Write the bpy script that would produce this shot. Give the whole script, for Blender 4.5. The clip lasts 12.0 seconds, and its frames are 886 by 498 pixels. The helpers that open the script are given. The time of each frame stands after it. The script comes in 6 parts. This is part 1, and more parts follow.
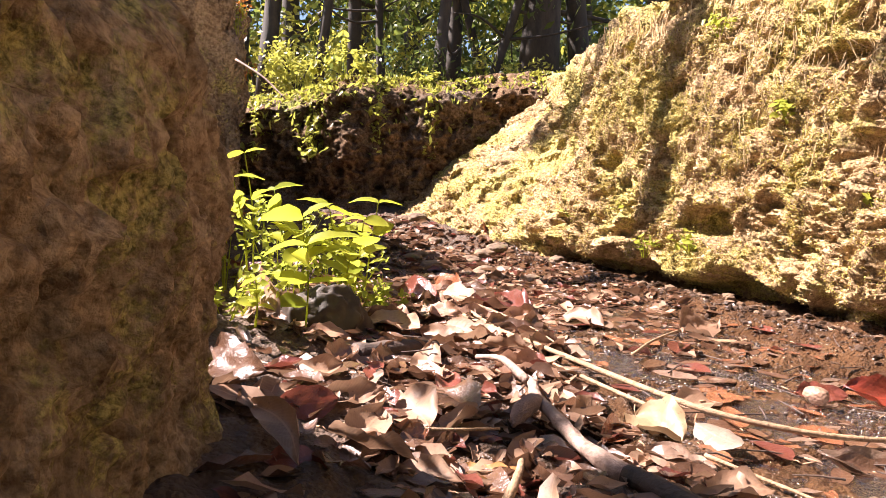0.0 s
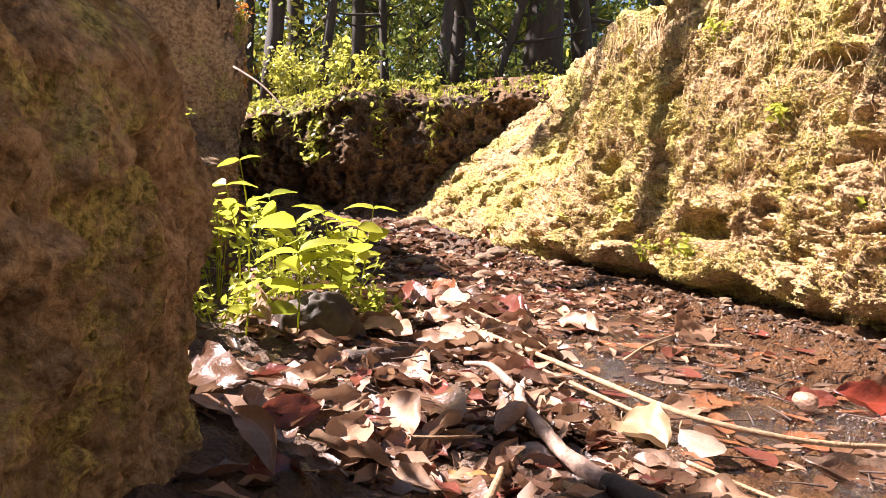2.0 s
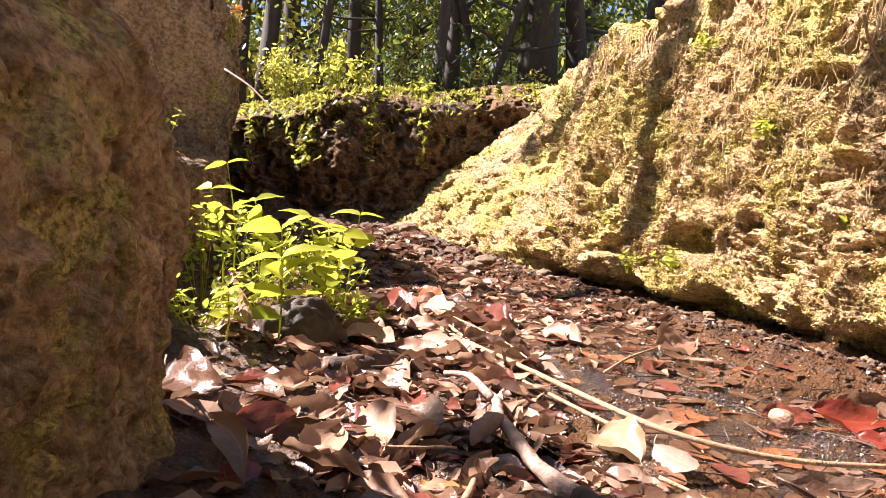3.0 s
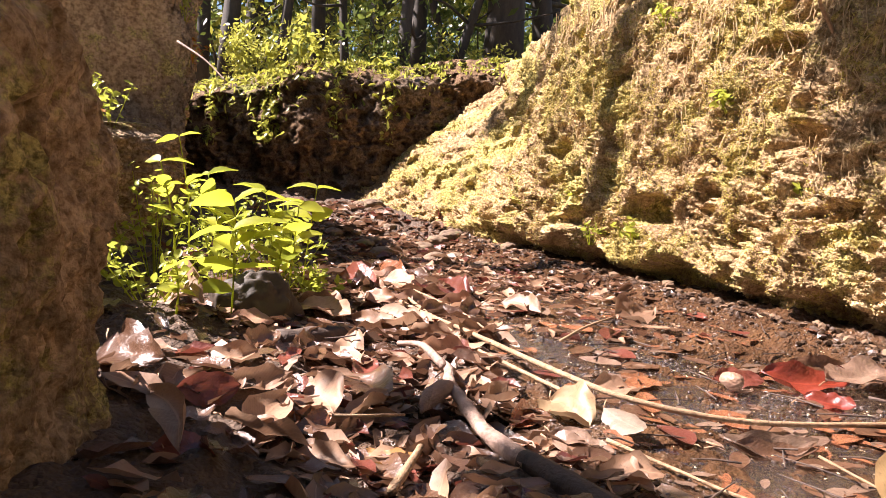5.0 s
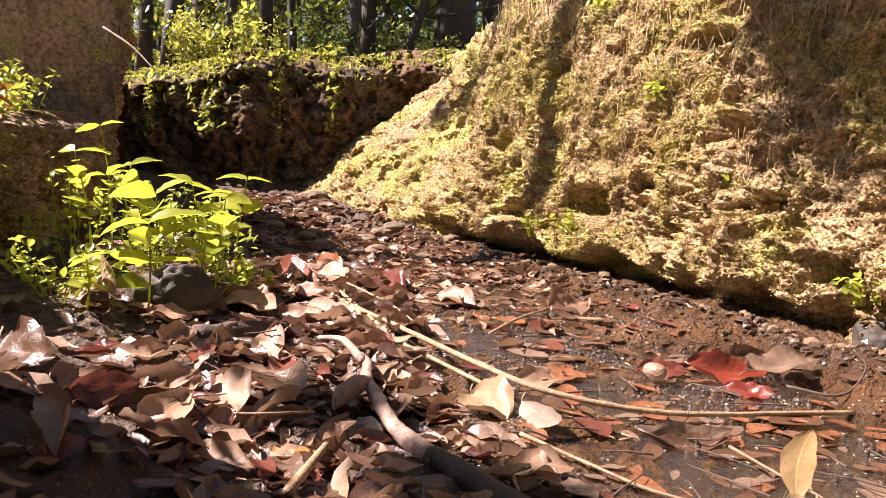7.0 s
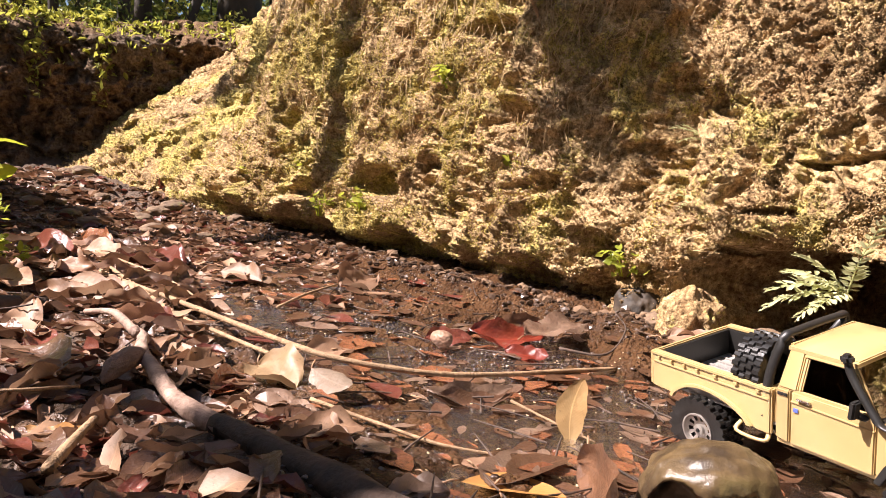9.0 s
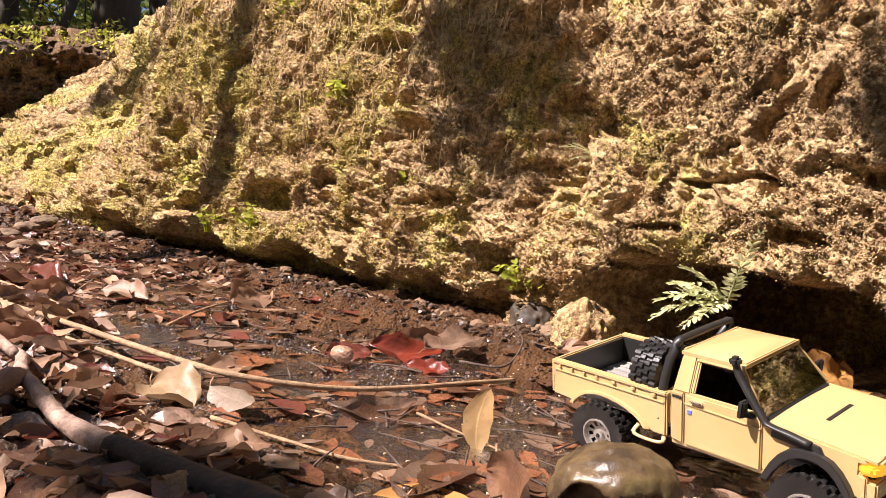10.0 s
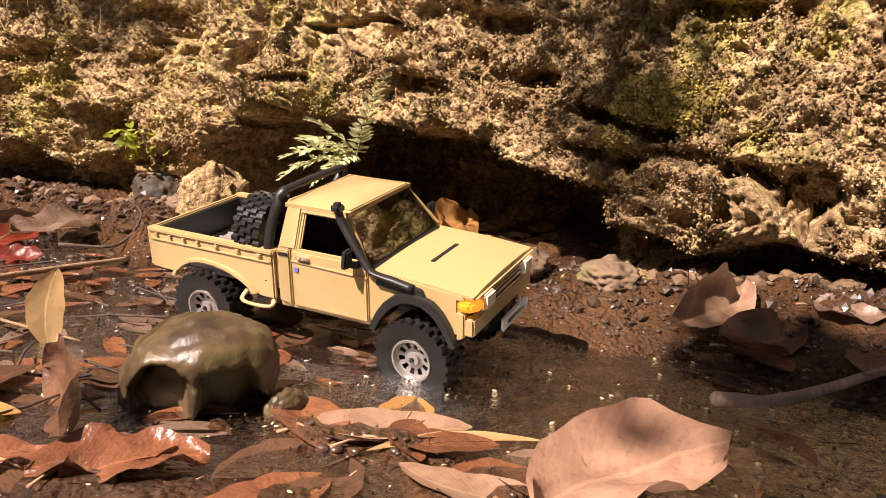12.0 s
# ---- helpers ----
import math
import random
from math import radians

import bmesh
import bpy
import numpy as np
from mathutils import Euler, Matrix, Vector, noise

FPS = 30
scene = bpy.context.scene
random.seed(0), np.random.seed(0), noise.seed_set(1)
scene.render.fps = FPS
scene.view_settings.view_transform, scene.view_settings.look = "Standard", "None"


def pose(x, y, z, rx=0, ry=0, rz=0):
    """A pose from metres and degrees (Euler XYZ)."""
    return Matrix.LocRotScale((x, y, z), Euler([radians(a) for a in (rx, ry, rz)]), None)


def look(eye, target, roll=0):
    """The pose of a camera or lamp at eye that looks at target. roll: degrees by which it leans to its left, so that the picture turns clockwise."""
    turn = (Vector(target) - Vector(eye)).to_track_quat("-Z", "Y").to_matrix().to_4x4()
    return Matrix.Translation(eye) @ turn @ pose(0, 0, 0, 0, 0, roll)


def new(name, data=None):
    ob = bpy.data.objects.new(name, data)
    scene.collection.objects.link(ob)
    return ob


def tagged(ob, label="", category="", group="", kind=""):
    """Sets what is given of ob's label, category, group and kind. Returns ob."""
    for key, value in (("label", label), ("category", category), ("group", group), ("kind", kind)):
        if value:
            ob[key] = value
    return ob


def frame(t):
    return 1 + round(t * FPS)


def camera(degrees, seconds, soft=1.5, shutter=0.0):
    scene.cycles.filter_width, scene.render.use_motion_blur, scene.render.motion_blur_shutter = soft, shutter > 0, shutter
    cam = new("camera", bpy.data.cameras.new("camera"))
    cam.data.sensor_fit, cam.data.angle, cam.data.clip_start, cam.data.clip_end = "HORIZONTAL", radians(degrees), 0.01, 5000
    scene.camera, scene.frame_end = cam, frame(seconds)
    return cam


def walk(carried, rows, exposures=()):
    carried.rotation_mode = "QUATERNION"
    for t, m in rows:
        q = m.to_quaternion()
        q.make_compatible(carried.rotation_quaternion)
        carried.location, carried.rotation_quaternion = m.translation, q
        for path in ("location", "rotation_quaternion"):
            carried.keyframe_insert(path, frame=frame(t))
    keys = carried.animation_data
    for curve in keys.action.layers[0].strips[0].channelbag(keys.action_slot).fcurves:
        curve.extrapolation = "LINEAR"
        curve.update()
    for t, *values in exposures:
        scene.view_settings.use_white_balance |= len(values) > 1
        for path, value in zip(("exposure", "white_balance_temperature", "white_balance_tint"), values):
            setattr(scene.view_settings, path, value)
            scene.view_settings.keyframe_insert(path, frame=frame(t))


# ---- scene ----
cam = camera(60.6, 12.0, soft=0.75)

# the hand-held path: time, eye, target, roll
PATH = [
    (0, (-0.107, -0.203, 0.347), (0.035, 1.786, 0.184), 2.8),
    (0.5, (-0.089, -0.206, 0.346), (0.045, 1.781, 0.162), 2.7),
    (1, (-0.084, -0.211, 0.352), (0.033, 1.777, 0.164), 2.4),
    (1.5, (-0.079, -0.21, 0.355), (0.043, 1.777, 0.162), 2.0),
    (2, (-0.075, -0.211, 0.357), (0.047, 1.779, 0.2), 2.5),
    (2.5, (-0.064, -0.213, 0.36), (0.058, 1.777, 0.199), 2.9),
    (2.7, (-0.062, -0.217, 0.366), (0.064, 1.773, 0.223), 3.5),
    (4.5, (-0.037, -0.21, 0.357), (0.163, 1.772, 0.186), 3.6),
    (5, (-0.024, -0.21, 0.352), (0.196, 1.768, 0.157), 3.3),
    (5.5, (-0.011, -0.206, 0.35), (0.229, 1.769, 0.15), 3.4),
    (6, (0.001, -0.207, 0.355), (0.259, 1.766, 0.146), 3.5),
    (6.5, (0.02, -0.203, 0.359), (0.305, 1.765, 0.149), 3.4),
    (8.3, (0.051, -0.185, 0.329), (0.659, 1.709, 0.119), 4.0),
    (8.5, (0.048, -0.185, 0.328), (0.719, 1.687, 0.118), 4.2),
    (9, (0.037, -0.183, 0.316), (0.903, 1.609, 0.122), 5.3),
    (9.5, (0.029, -0.178, 0.312), (1.056, 1.529, 0.138), 5.1),
    (10, (0.016, -0.172, 0.304), (1.137, 1.481, 0.189), 5.8),
    (10.5, (0.036, -0.16, 0.295), (1.294, 1.387, 0.14), 5.2),
    (11, (0.065, -0.149, 0.265), (1.514, 1.205, 0.0), 4.8),
    (11.5, (0.142, -0.154, 0.262), (1.71, 1.05, -0.038), 5.8),
    (12, (0.178, -0.158, 0.267), (1.853, 0.877, -0.085), 4.8),
]
walk(cam, [(t, look(eye, target, roll)) for t, eye, target, roll in PATH],
     exposures=[(0.0, 2.38, 6000, 19), (6.5, 2.06, 6000, 18), (9.0, 1.76, 6100, 17), (10.5, 1.42, 6200, 18), (11.5, 0.96, 6450, 19), (12.0, 1.33, 6550, 19)])

# ---- light: low morning sun over the left bank, through the trees ----
SUN_AZ = (-0.945, 0.327)
SUN_EL = radians(47)
world = bpy.data.worlds.new("sky")
scene.world = world
world.use_nodes = True
wn = world.node_tree.nodes
sky = wn.new("ShaderNodeTexSky")
sky.sky_type = "NISHITA"
sky.sun_disc = False
sky.sun_elevation = SUN_EL
sky.sun_rotation = math.atan2(SUN_AZ[0], SUN_AZ[1])
world.node_tree.links.new(sky.outputs[0], wn["Background"].inputs[0])
wn["Background"].inputs[1].default_value = 0.032
sun_data = bpy.data.lights.new("sun", "SUN")
sun_data.energy, sun_data.angle, sun_data.color = 5.0, radians(0.55), (1.0, 0.87, 0.76)
sun = new("sun", sun_data)
sun.matrix_world = look(Vector((SUN_AZ[0] * math.cos(SUN_EL), SUN_AZ[1] * math.cos(SUN_EL), math.sin(SUN_EL))) * 20, (0, 0, 0))

# ---- tools ----
def smooth(a, b, x):
    t = np.clip((np.asarray(x, float) - a) / (b - a), 0, 1)
    return t * t * (3 - 2 * t)


def scatter01(i, j, k, seed):
    """A repeatable number from 0 to 1 for every lattice cell."""
    v = np.sin(i * 127.1 + j * 311.7 + k * 74.7 + seed * 53.3) * 43758.5453
    return v - np.floor(v)


def vnoise(x, y, z, seed=0.0):
    """Smooth value noise from -1 to 1 on arrays."""
    xi, yi, zi = np.floor(x), np.floor(y), np.floor(z)
    fx, fy, fz = x - xi, y - yi, z - zi
    fx, fy, fz = (f * f * (3 - 2 * f) for f in (fx, fy, fz))
    total = 0.0
    for a in (0, 1):
        for b in (0, 1):
            for c in (0, 1):
                w = (fx if a else 1 - fx) * (fy if b else 1 - fy) * (fz if c else 1 - fz)
                total = total + w * scatter01(xi + a, yi + b, zi + c, seed)
    return total * 2 - 1


def fbm(x, y, z, octaves=4, seed=0.0, gain=0.5):
    total, amp = 0.0, 1.0
    for n in range(octaves):
        total = total + amp * vnoise(x, y, z, seed + n * 7.3)
        x, y, z, amp = x * 2.03, y * 2.03, z * 2.03, amp * gain
    return total


def cells(x, y, seed=0.0):
    """Distance to the nearest of jittered points, one in each unit cell, and that point's own random number."""
    xi, yi = np.floor(x), np.floor(y)
    best, tag = np.full(np.shape(x), 9.0), np.zeros(np.shape(x))
    for a in (-1, 0, 1):
        for b in (-1, 0, 1):
            px = xi + a + scatter01(xi + a, yi + b, 0, seed)
            py = yi + b + scatter01(xi + a, yi + b, 1, seed)
            d = np.hypot(px - x, py - y)
            near = d < best
            best = np.where(near, d, best)
            tag = np.where(near, scatter01(xi + a, yi + b, 2, seed), tag)
    return best, tag


def grid_mesh(name, X, Y, Z, material, flip=False, shade_smooth=True):
    """A sheet from three arrays of the same rows x columns."""
    r, c = X.shape
    verts = np.stack([X, Y, Z], -1).reshape(-1, 3)
    i = (np.arange(r - 1)[:, None] * c + np.arange(c - 1)[None]).ravel()
    quads = np.stack([i, i + 1, i + c + 1, i + c], -1)
    if flip:
        quads = quads[:, ::-1]
    me = bpy.data.meshes.new(name)
    me.vertices.add(len(verts))
    me.vertices.foreach_set("co", verts.ravel())
    me.loops.add(quads.size)
    me.loops.foreach_set("vertex_index", quads.ravel())
    me.polygons.add(len(quads))
    me.polygons.foreach_set("loop_start", np.arange(0, quads.size, 4))
    me.polygons.foreach_set("use_smooth", np.full(len(quads), shade_smooth))
    me.update(calc_edges=True)
    me.validate()
    me.materials.append(material)
    return me


def soup_mesh(name, verts, faces, material, shade_smooth=True):
    """One mesh from an array of corners and an array of triangles or quads."""
    verts, faces = np.asarray(verts, float), np.asarray(faces)
    k = faces.shape[1]
    me = bpy.data.meshes.new(name)
    me.vertices.add(len(verts))
    me.vertices.foreach_set("co", verts.ravel())
    me.loops.add(faces.size)
    me.loops.foreach_set("vertex_index", faces.ravel())
    me.polygons.add(len(faces))
    me.polygons.foreach_set("loop_start", np.arange(0, faces.size, k))
    me.polygons.foreach_set("use_smooth", np.full(len(faces), shade_smooth))
    me.update(calc_edges=True)
    me.materials.append(material)
    return me


def mesh_of(name, bm, material, smooth_angle=40):
    me = bpy.data.meshes.new(name)
    bmesh.ops.recalc_face_normals(bm, faces=bm.faces)
    for f in bm.faces:
        f.smooth = smooth_angle > 0
    for e in bm.edges:
        if len(e.link_faces) == 2 and e.calc_face_angle(0) > radians(smooth_angle):
            e.smooth = False
    bm.to_mesh(me)
    bm.free()
    me.materials.append(material)
    return me


def part(name, bm, material, parent, label="", smooth_angle=40):
    """Links a bmesh as one mesh object under a thing or a part."""
    ob = new(name, mesh_of(name, bm, material, smooth_angle) if isinstance(bm, bmesh.types.BMesh) else bm)
    ob.parent = parent
    return tagged(ob, label) if label else ob


def thing(name, m, label, category, group="", kind=""):
    ob = new(name)
    ob.empty_display_size = 0.02
    ob.matrix_world = m
    return tagged(ob, label, category, group, kind)


def tube(points, radii, sides=8, wobble=0.0, seed=0, caps=True):
    """Corners and quads of a tapering tube along points."""
    rng = np.random.default_rng(seed)
    pts = np.asarray(points, float)
    n = len(pts)
    tang = np.gradient(pts, axis=0)
    tang /= np.linalg.norm(tang, axis=1)[:, None] + 1e-9
    up = np.array([0.13, 0.21, 0.97])
    verts = []
    for k in range(n):
        a = np.cross(tang[k], up)
        if np.linalg.norm(a) < 0.2:
            a = np.cross(tang[k], (1, 0, 0))
        a /= np.linalg.norm(a)
        b = np.cross(tang[k], a)
        for s in range(sides):
            w = 2 * math.pi * s / sides
            r = radii[k] * (1 + wobble * rng.uniform(-1, 1))
            verts.append(pts[k] + r * (math.cos(w) * a + math.sin(w) * b))
    faces = []
    for k in range(n - 1):
        for s in range(sides):
            p, q = k * sides + s, k * sides + (s + 1) % sides
            faces.append((p, q, q + sides, p + sides))
    if caps:
        for k, order in ((0, -1), (n - 1, 1)):
            verts.append(pts[k])
            c = len(verts) - 1
            for s in range(sides):
                p, q = k * sides + s, k * sides + (s + 1) % sides
                faces.append((c, p, q, q) if order > 0 else (c, q, p, p))
    return np.array(verts), np.array(faces)


def tube_mesh(name, points, radii, material, sides=8, wobble=0.0, seed=0):
    v, f = tube(points, radii, sides, wobble, seed)
    me = bpy.data.meshes.new(name)
    me.from_pydata(v.tolist(), [], [tuple(dict.fromkeys(q)) for q in f.tolist()])
    for p in me.polygons:
        p.use_smooth = True
    me.materials.append(material)
    return me


def bend(points, steps=6):
    """A rounded line through the given points."""
    p = [Vector(q) for q in points]
    p = [2 * p[0] - p[1]] + p + [2 * p[-1] - p[-2]]
    out = []
    for k in range(1, len(p) - 2):
        for s in range(steps):
            t = s / steps
            a, b, c, d = p[k - 1], p[k], p[k + 1], p[k + 2]
            out.append(0.5 * (2 * b + (c - a) * t + (2 * a - 5 * b + 4 * c - d) * t * t + (3 * b - a - 3 * c + d) * t ** 3))
    out.append(p[-2])
    return [tuple(v) for v in out]


# ---- materials ----
class Nodes:
    """A short hand for node trees."""

    def __init__(self, name):
        self.mat = bpy.data.materials.new(name)
        self.mat.use_nodes = True
        self.tree = self.mat.node_tree
        self.bsdf = self.tree.nodes["Principled BSDF"]
        self.out = self.tree.nodes["Material Output"]
        self.where = self.add("ShaderNodeTexCoord").outputs["Object"]
        self.place = self.add("ShaderNodeNewGeometry").outputs["Position"]

    def add(self, kind, **values):
        n = self.tree.nodes.new(kind)
        for k, v in values.items():
            n.inputs[k].default_value = v
        return n

    def link(self, a, b):
        self.tree.links.new(a, b)

    def noise(self, scale, detail=4.0, rough=0.55, at=None, stretch=None, distort=0.0):
        n = self.add("ShaderNodeTexNoise", Scale=scale, Detail=detail, Roughness=rough, Distortion=distort)
        src = at or self.where
        if stretch:
            m = self.add("ShaderNodeMapping", Scale=stretch)
            self.link(src, m.inputs[0])
            src = m.outputs[0]
        self.link(src, n.inputs["Vector"])
        return n.outputs["Fac"]

    def voronoi(self, scale, at=None, feature="F1"):
        n = self.add("ShaderNodeTexVoronoi", Scale=scale)
        n.feature = feature
        self.link(at or self.where, n.inputs["Vector"])
        return n.outputs["Distance"]

    def ramp(self, value, stops):
        n = self.add("ShaderNodeValToRGB")
        els = n.color_ramp.elements
        while len(els) < len(stops):
            els.new(0.5)
        for e, (p, c) in zip(els, stops):
            e.position, e.color = p, (*c, 1) if len(c) == 3 else c
        self.link(value, n.inputs[0])
        return n.outputs[0]

    def mix(self, fac, a, b, how="MIX"):
        n = self.tree.nodes.new("ShaderNodeMix")
        n.data_type, n.blend_type = "RGBA", how
        for value, socket in ((fac, n.inputs[0]), (a, n.inputs[6]), (b, n.inputs[7])):
            if isinstance(value, bpy.types.NodeSocket):
                self.link(value, socket)
            else:
                socket.default_value = value if isinstance(value, float) else (*value, 1)
        return n.outputs[2]

    def math(self, how, a, b=0.0, clamp=False):
        n = self.tree.nodes.new("ShaderNodeMath")
        n.operation, n.use_clamp = how, clamp
        for value, socket in ((a, n.inputs[0]), (b, n.inputs[1])):
            if isinstance(value, bpy.types.NodeSocket):
                self.link(value, socket)
            else:
                socket.default_value = value
        return n.outputs[0]

    def bump(self, height, strength, distance, under=None):
        n = self.add("ShaderNodeBump", Strength=strength, Distance=distance)
        self.link(height, n.inputs["Height"])
        if under:
            self.link(under, n.inputs["Normal"])
        self.link(n.outputs[0], self.bsdf.inputs["Normal"])
        return n.outputs[0]

    def set(self, **values):
        for k, v in values.items():
            s = self.bsdf.inputs[k.replace("_", " ")]
            if isinstance(v, bpy.types.NodeSocket):
                self.link(v, s)
            else:
                s.default_value = (*v, 1) if isinstance(v, tuple) and len(v) == 3 else v
        return self.mat


def plain(name, colour, rough=0.5, metal=0.0, vary=0.12, scale=40.0, bump=0.0, **more):
    n = Nodes(name)
    c = n.mix(n.noise(scale, 5), tuple(v * (1 - vary) for v in colour), tuple(min(1, v * (1 + vary)) for v in colour))
    n.set(Base_Color=c, Roughness=rough, Metallic=metal, **more)
    if bump:
        n.bump(n.noise(scale * 6, 3), 0.4, bump)
    return n.mat


def earth_material(name, dirt, pale, moss, moss_amount, grey=(0.20, 0.16, 0.12), streak=0.0, upstream=0.0, grain=0.0):
    """Crumbly clay with moss patches, fine roots and pits."""
    n = Nodes(name)
    big, mid, fine = n.noise(2.2, 5), n.noise(14, 6), n.noise(70, 5, 0.65)
    soil = n.mix(n.ramp(mid, [(0.32, (0, 0, 0)), (0.68, (1, 1, 1))]), dirt, pale)
    soil = n.mix(n.ramp(big, [(0.45, (0, 0, 0)), (0.7, (1, 1, 1))]), soil, grey)
    soil = n.mix(0.75, soil, n.ramp(fine, [(0.36, (0.22, 0.15, 0.10)), (0.60, (1, 1, 1))]), "MULTIPLY")
    soil = n.mix(grain, soil, n.ramp(n.noise(240, 4, 0.7), [(0.38, (0.25, 0.17, 0.11)), (0.56, (1, 1, 1))]), "MULTIPLY")
    patch = n.math("ADD", n.noise(3.4, 6, 0.6), n.math("MULTIPLY", n.math("ADD", n.noise(28, 4), n.noise(110, 4, 0.7)), 0.30))
    if upstream:
        # the moss thickens upstream and along the wet foot
        sep = n.add("ShaderNodeSeparateXYZ")
        n.link(n.place, sep.inputs[0])
        far = n.add("ShaderNodeMapRange")
        for key, value in (("From Min", 1.2), ("From Max", 1.9), ("To Max", upstream)):
            far.inputs[key].default_value = value
        n.link(sep.outputs[1], far.inputs[0])
        low = n.add("ShaderNodeMapRange")
        for key, value in (("From Min", 0.32), ("From Max", 0.12), ("To Max", upstream * 0.35)):
            low.inputs[key].default_value = value
        n.link(sep.outputs[2], low.inputs[0])
        patch = n.math("ADD", patch, n.math("MAXIMUM", far.outputs[0], low.outputs[0]))
    cover = n.ramp(patch, [(0.92 - moss_amount, (0, 0, 0)), (1.0 - moss_amount, (1, 1, 1))])
    green = n.mix(n.ramp(n.noise(120, 4, 0.7), [(0.38, (0, 0, 0)), (0.6, (1, 1, 1))]), tuple(0.35 * v for v in moss), tuple(1.3 * v for v in moss))
    colour = n.mix(cover, soil, green)
    if streak:
        lines = n.noise(26, 5, 0.6, stretch=(1, 1, 0.1))
        colour = n.mix(n.math("MULTIPLY", n.ramp(lines, [(0.5, (0, 0, 0)), (0.62, (1, 1, 1))]), streak), colour, (0.09, 0.055, 0.03))
    n.set(Base_Color=colour, Roughness=0.93)
    n.bsdf.inputs["Specular IOR Level"].default_value = 0.15
    crumbs = n.math("ADD", n.math("MULTIPLY", n.voronoi(85), -0.8), n.math("MULTIPLY", n.noise(160, 4, 0.7), 0.9))
    first = n.bump(n.math("ADD", n.math("MULTIPLY", crumbs, 1.3), n.noise(38, 6, 0.65)), 1.0, 0.0065)
    return n.mat


WALL_EARTH = earth_material("clay_wall", (0.46, 0.305, 0.145), (0.86, 0.65, 0.34), (0.50, 0.40, 0.125), 0.075, grey=(0.60, 0.43, 0.24), streak=0.45, upstream=0.06, grain=0.45)
# the back bank's shade is put into its clay, much darker than the wall's
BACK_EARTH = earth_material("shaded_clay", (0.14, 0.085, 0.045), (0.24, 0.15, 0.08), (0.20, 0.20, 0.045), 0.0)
LEFT_EARTH = earth_material("mossy_clay", (0.42, 0.285, 0.155), (0.62, 0.45, 0.265), (0.42, 0.35, 0.12), 0.10, streak=0.4)


def mud_material():
    n = Nodes("wet_mud")
    mid, fine = n.noise(9, 6), n.noise(90, 5, 0.65)
    c = n.mix(n.ramp(mid, [(0.3, (0, 0, 0)), (0.7, (1, 1, 1))]), (0.055, 0.027, 0.013), (0.17, 0.088, 0.042))
    c = n.mix(0.5, c, n.ramp(fine, [(0.3, (0.35, 0.3, 0.25)), (0.75, (1, 1, 1))]), "MULTIPLY")
    wet = n.ramp(n.noise(5, 4), [(0.42, (0.06, 0.06, 0.06)), (0.68, (0.22, 0.22, 0.22))])
    sep = n.add("ShaderNodeSeparateXYZ")
    n.link(n.place, sep.inputs[0])
    dry = n.add("ShaderNodeMapRange")
    for key, value in (("From Min", 0.008), ("From Max", 0.03)):
        dry.inputs[key].default_value = value
    n.link(sep.outputs[2], dry.inputs[0])
    left = n.add("ShaderNodeMapRange")
    for key, value in (("From Min", 0.40), ("From Max", 0.20)):
        left.inputs[key].default_value = value
    n.link(sep.outputs[0], left.inputs[0])
    bare = n.math("MULTIPLY", dry.outputs[0], left.outputs[0])
    c = n.mix(bare, c, n.mix(n.noise(35, 5), (0.045, 0.026, 0.015), (0.16, 0.10, 0.06)))
    wet = n.mix(bare, wet, (0.85, 0.85, 0.85))
    n.set(Base_Color=c, Roughness=wet)
    n.bump(n.math("ADD", n.noise(60, 6, 0.7), n.math("MULTIPLY", n.voronoi(140), -0.5)), 1.0, 0.015)
    return n.mat


MUD = mud_material()


def water_material():
    """Shallow brown water: a gloss over a clear brownish sheet."""
    n = Nodes("stream_water")
    gloss = n.add("ShaderNodeBsdfGlossy", Roughness=0.06)
    clear = n.add("ShaderNodeBsdfTransparent", Color=(0.62, 0.42, 0.26, 1))
    fres = n.add("ShaderNodeFresnel", IOR=1.33)
    mixed = n.add("ShaderNodeMixShader")
    height = n.math("ADD", n.noise(55, 4, 0.6, distort=0.6), n.math("MULTIPLY", n.noise(14, 3), 0.8))
    height = n.math("ADD", height, n.math("MULTIPLY", n.noise(150, 3, 0.6, distort=0.8), 0.55))
    b = n.add("ShaderNodeBump", Strength=1.0, Distance=0.009)
    n.link(height, b.inputs["Height"])
    for s in (gloss, fres):
        n.link(b.outputs[0], s.inputs["Normal"])
    n.link(fres.outputs[0], mixed.inputs[0])
    n.link(clear.outputs[0], mixed.inputs[1])
    n.link(gloss.outputs[0], mixed.inputs[2])
    n.link(mixed.outputs[0], n.out.inputs[0])
    return n.mat


WATER = water_material()

# ---- the land: a narrow stream bed between clay banks ----
def line(y, knots):
    ys, xs = zip(*sorted(knots))
    return np.interp(y, ys, xs)


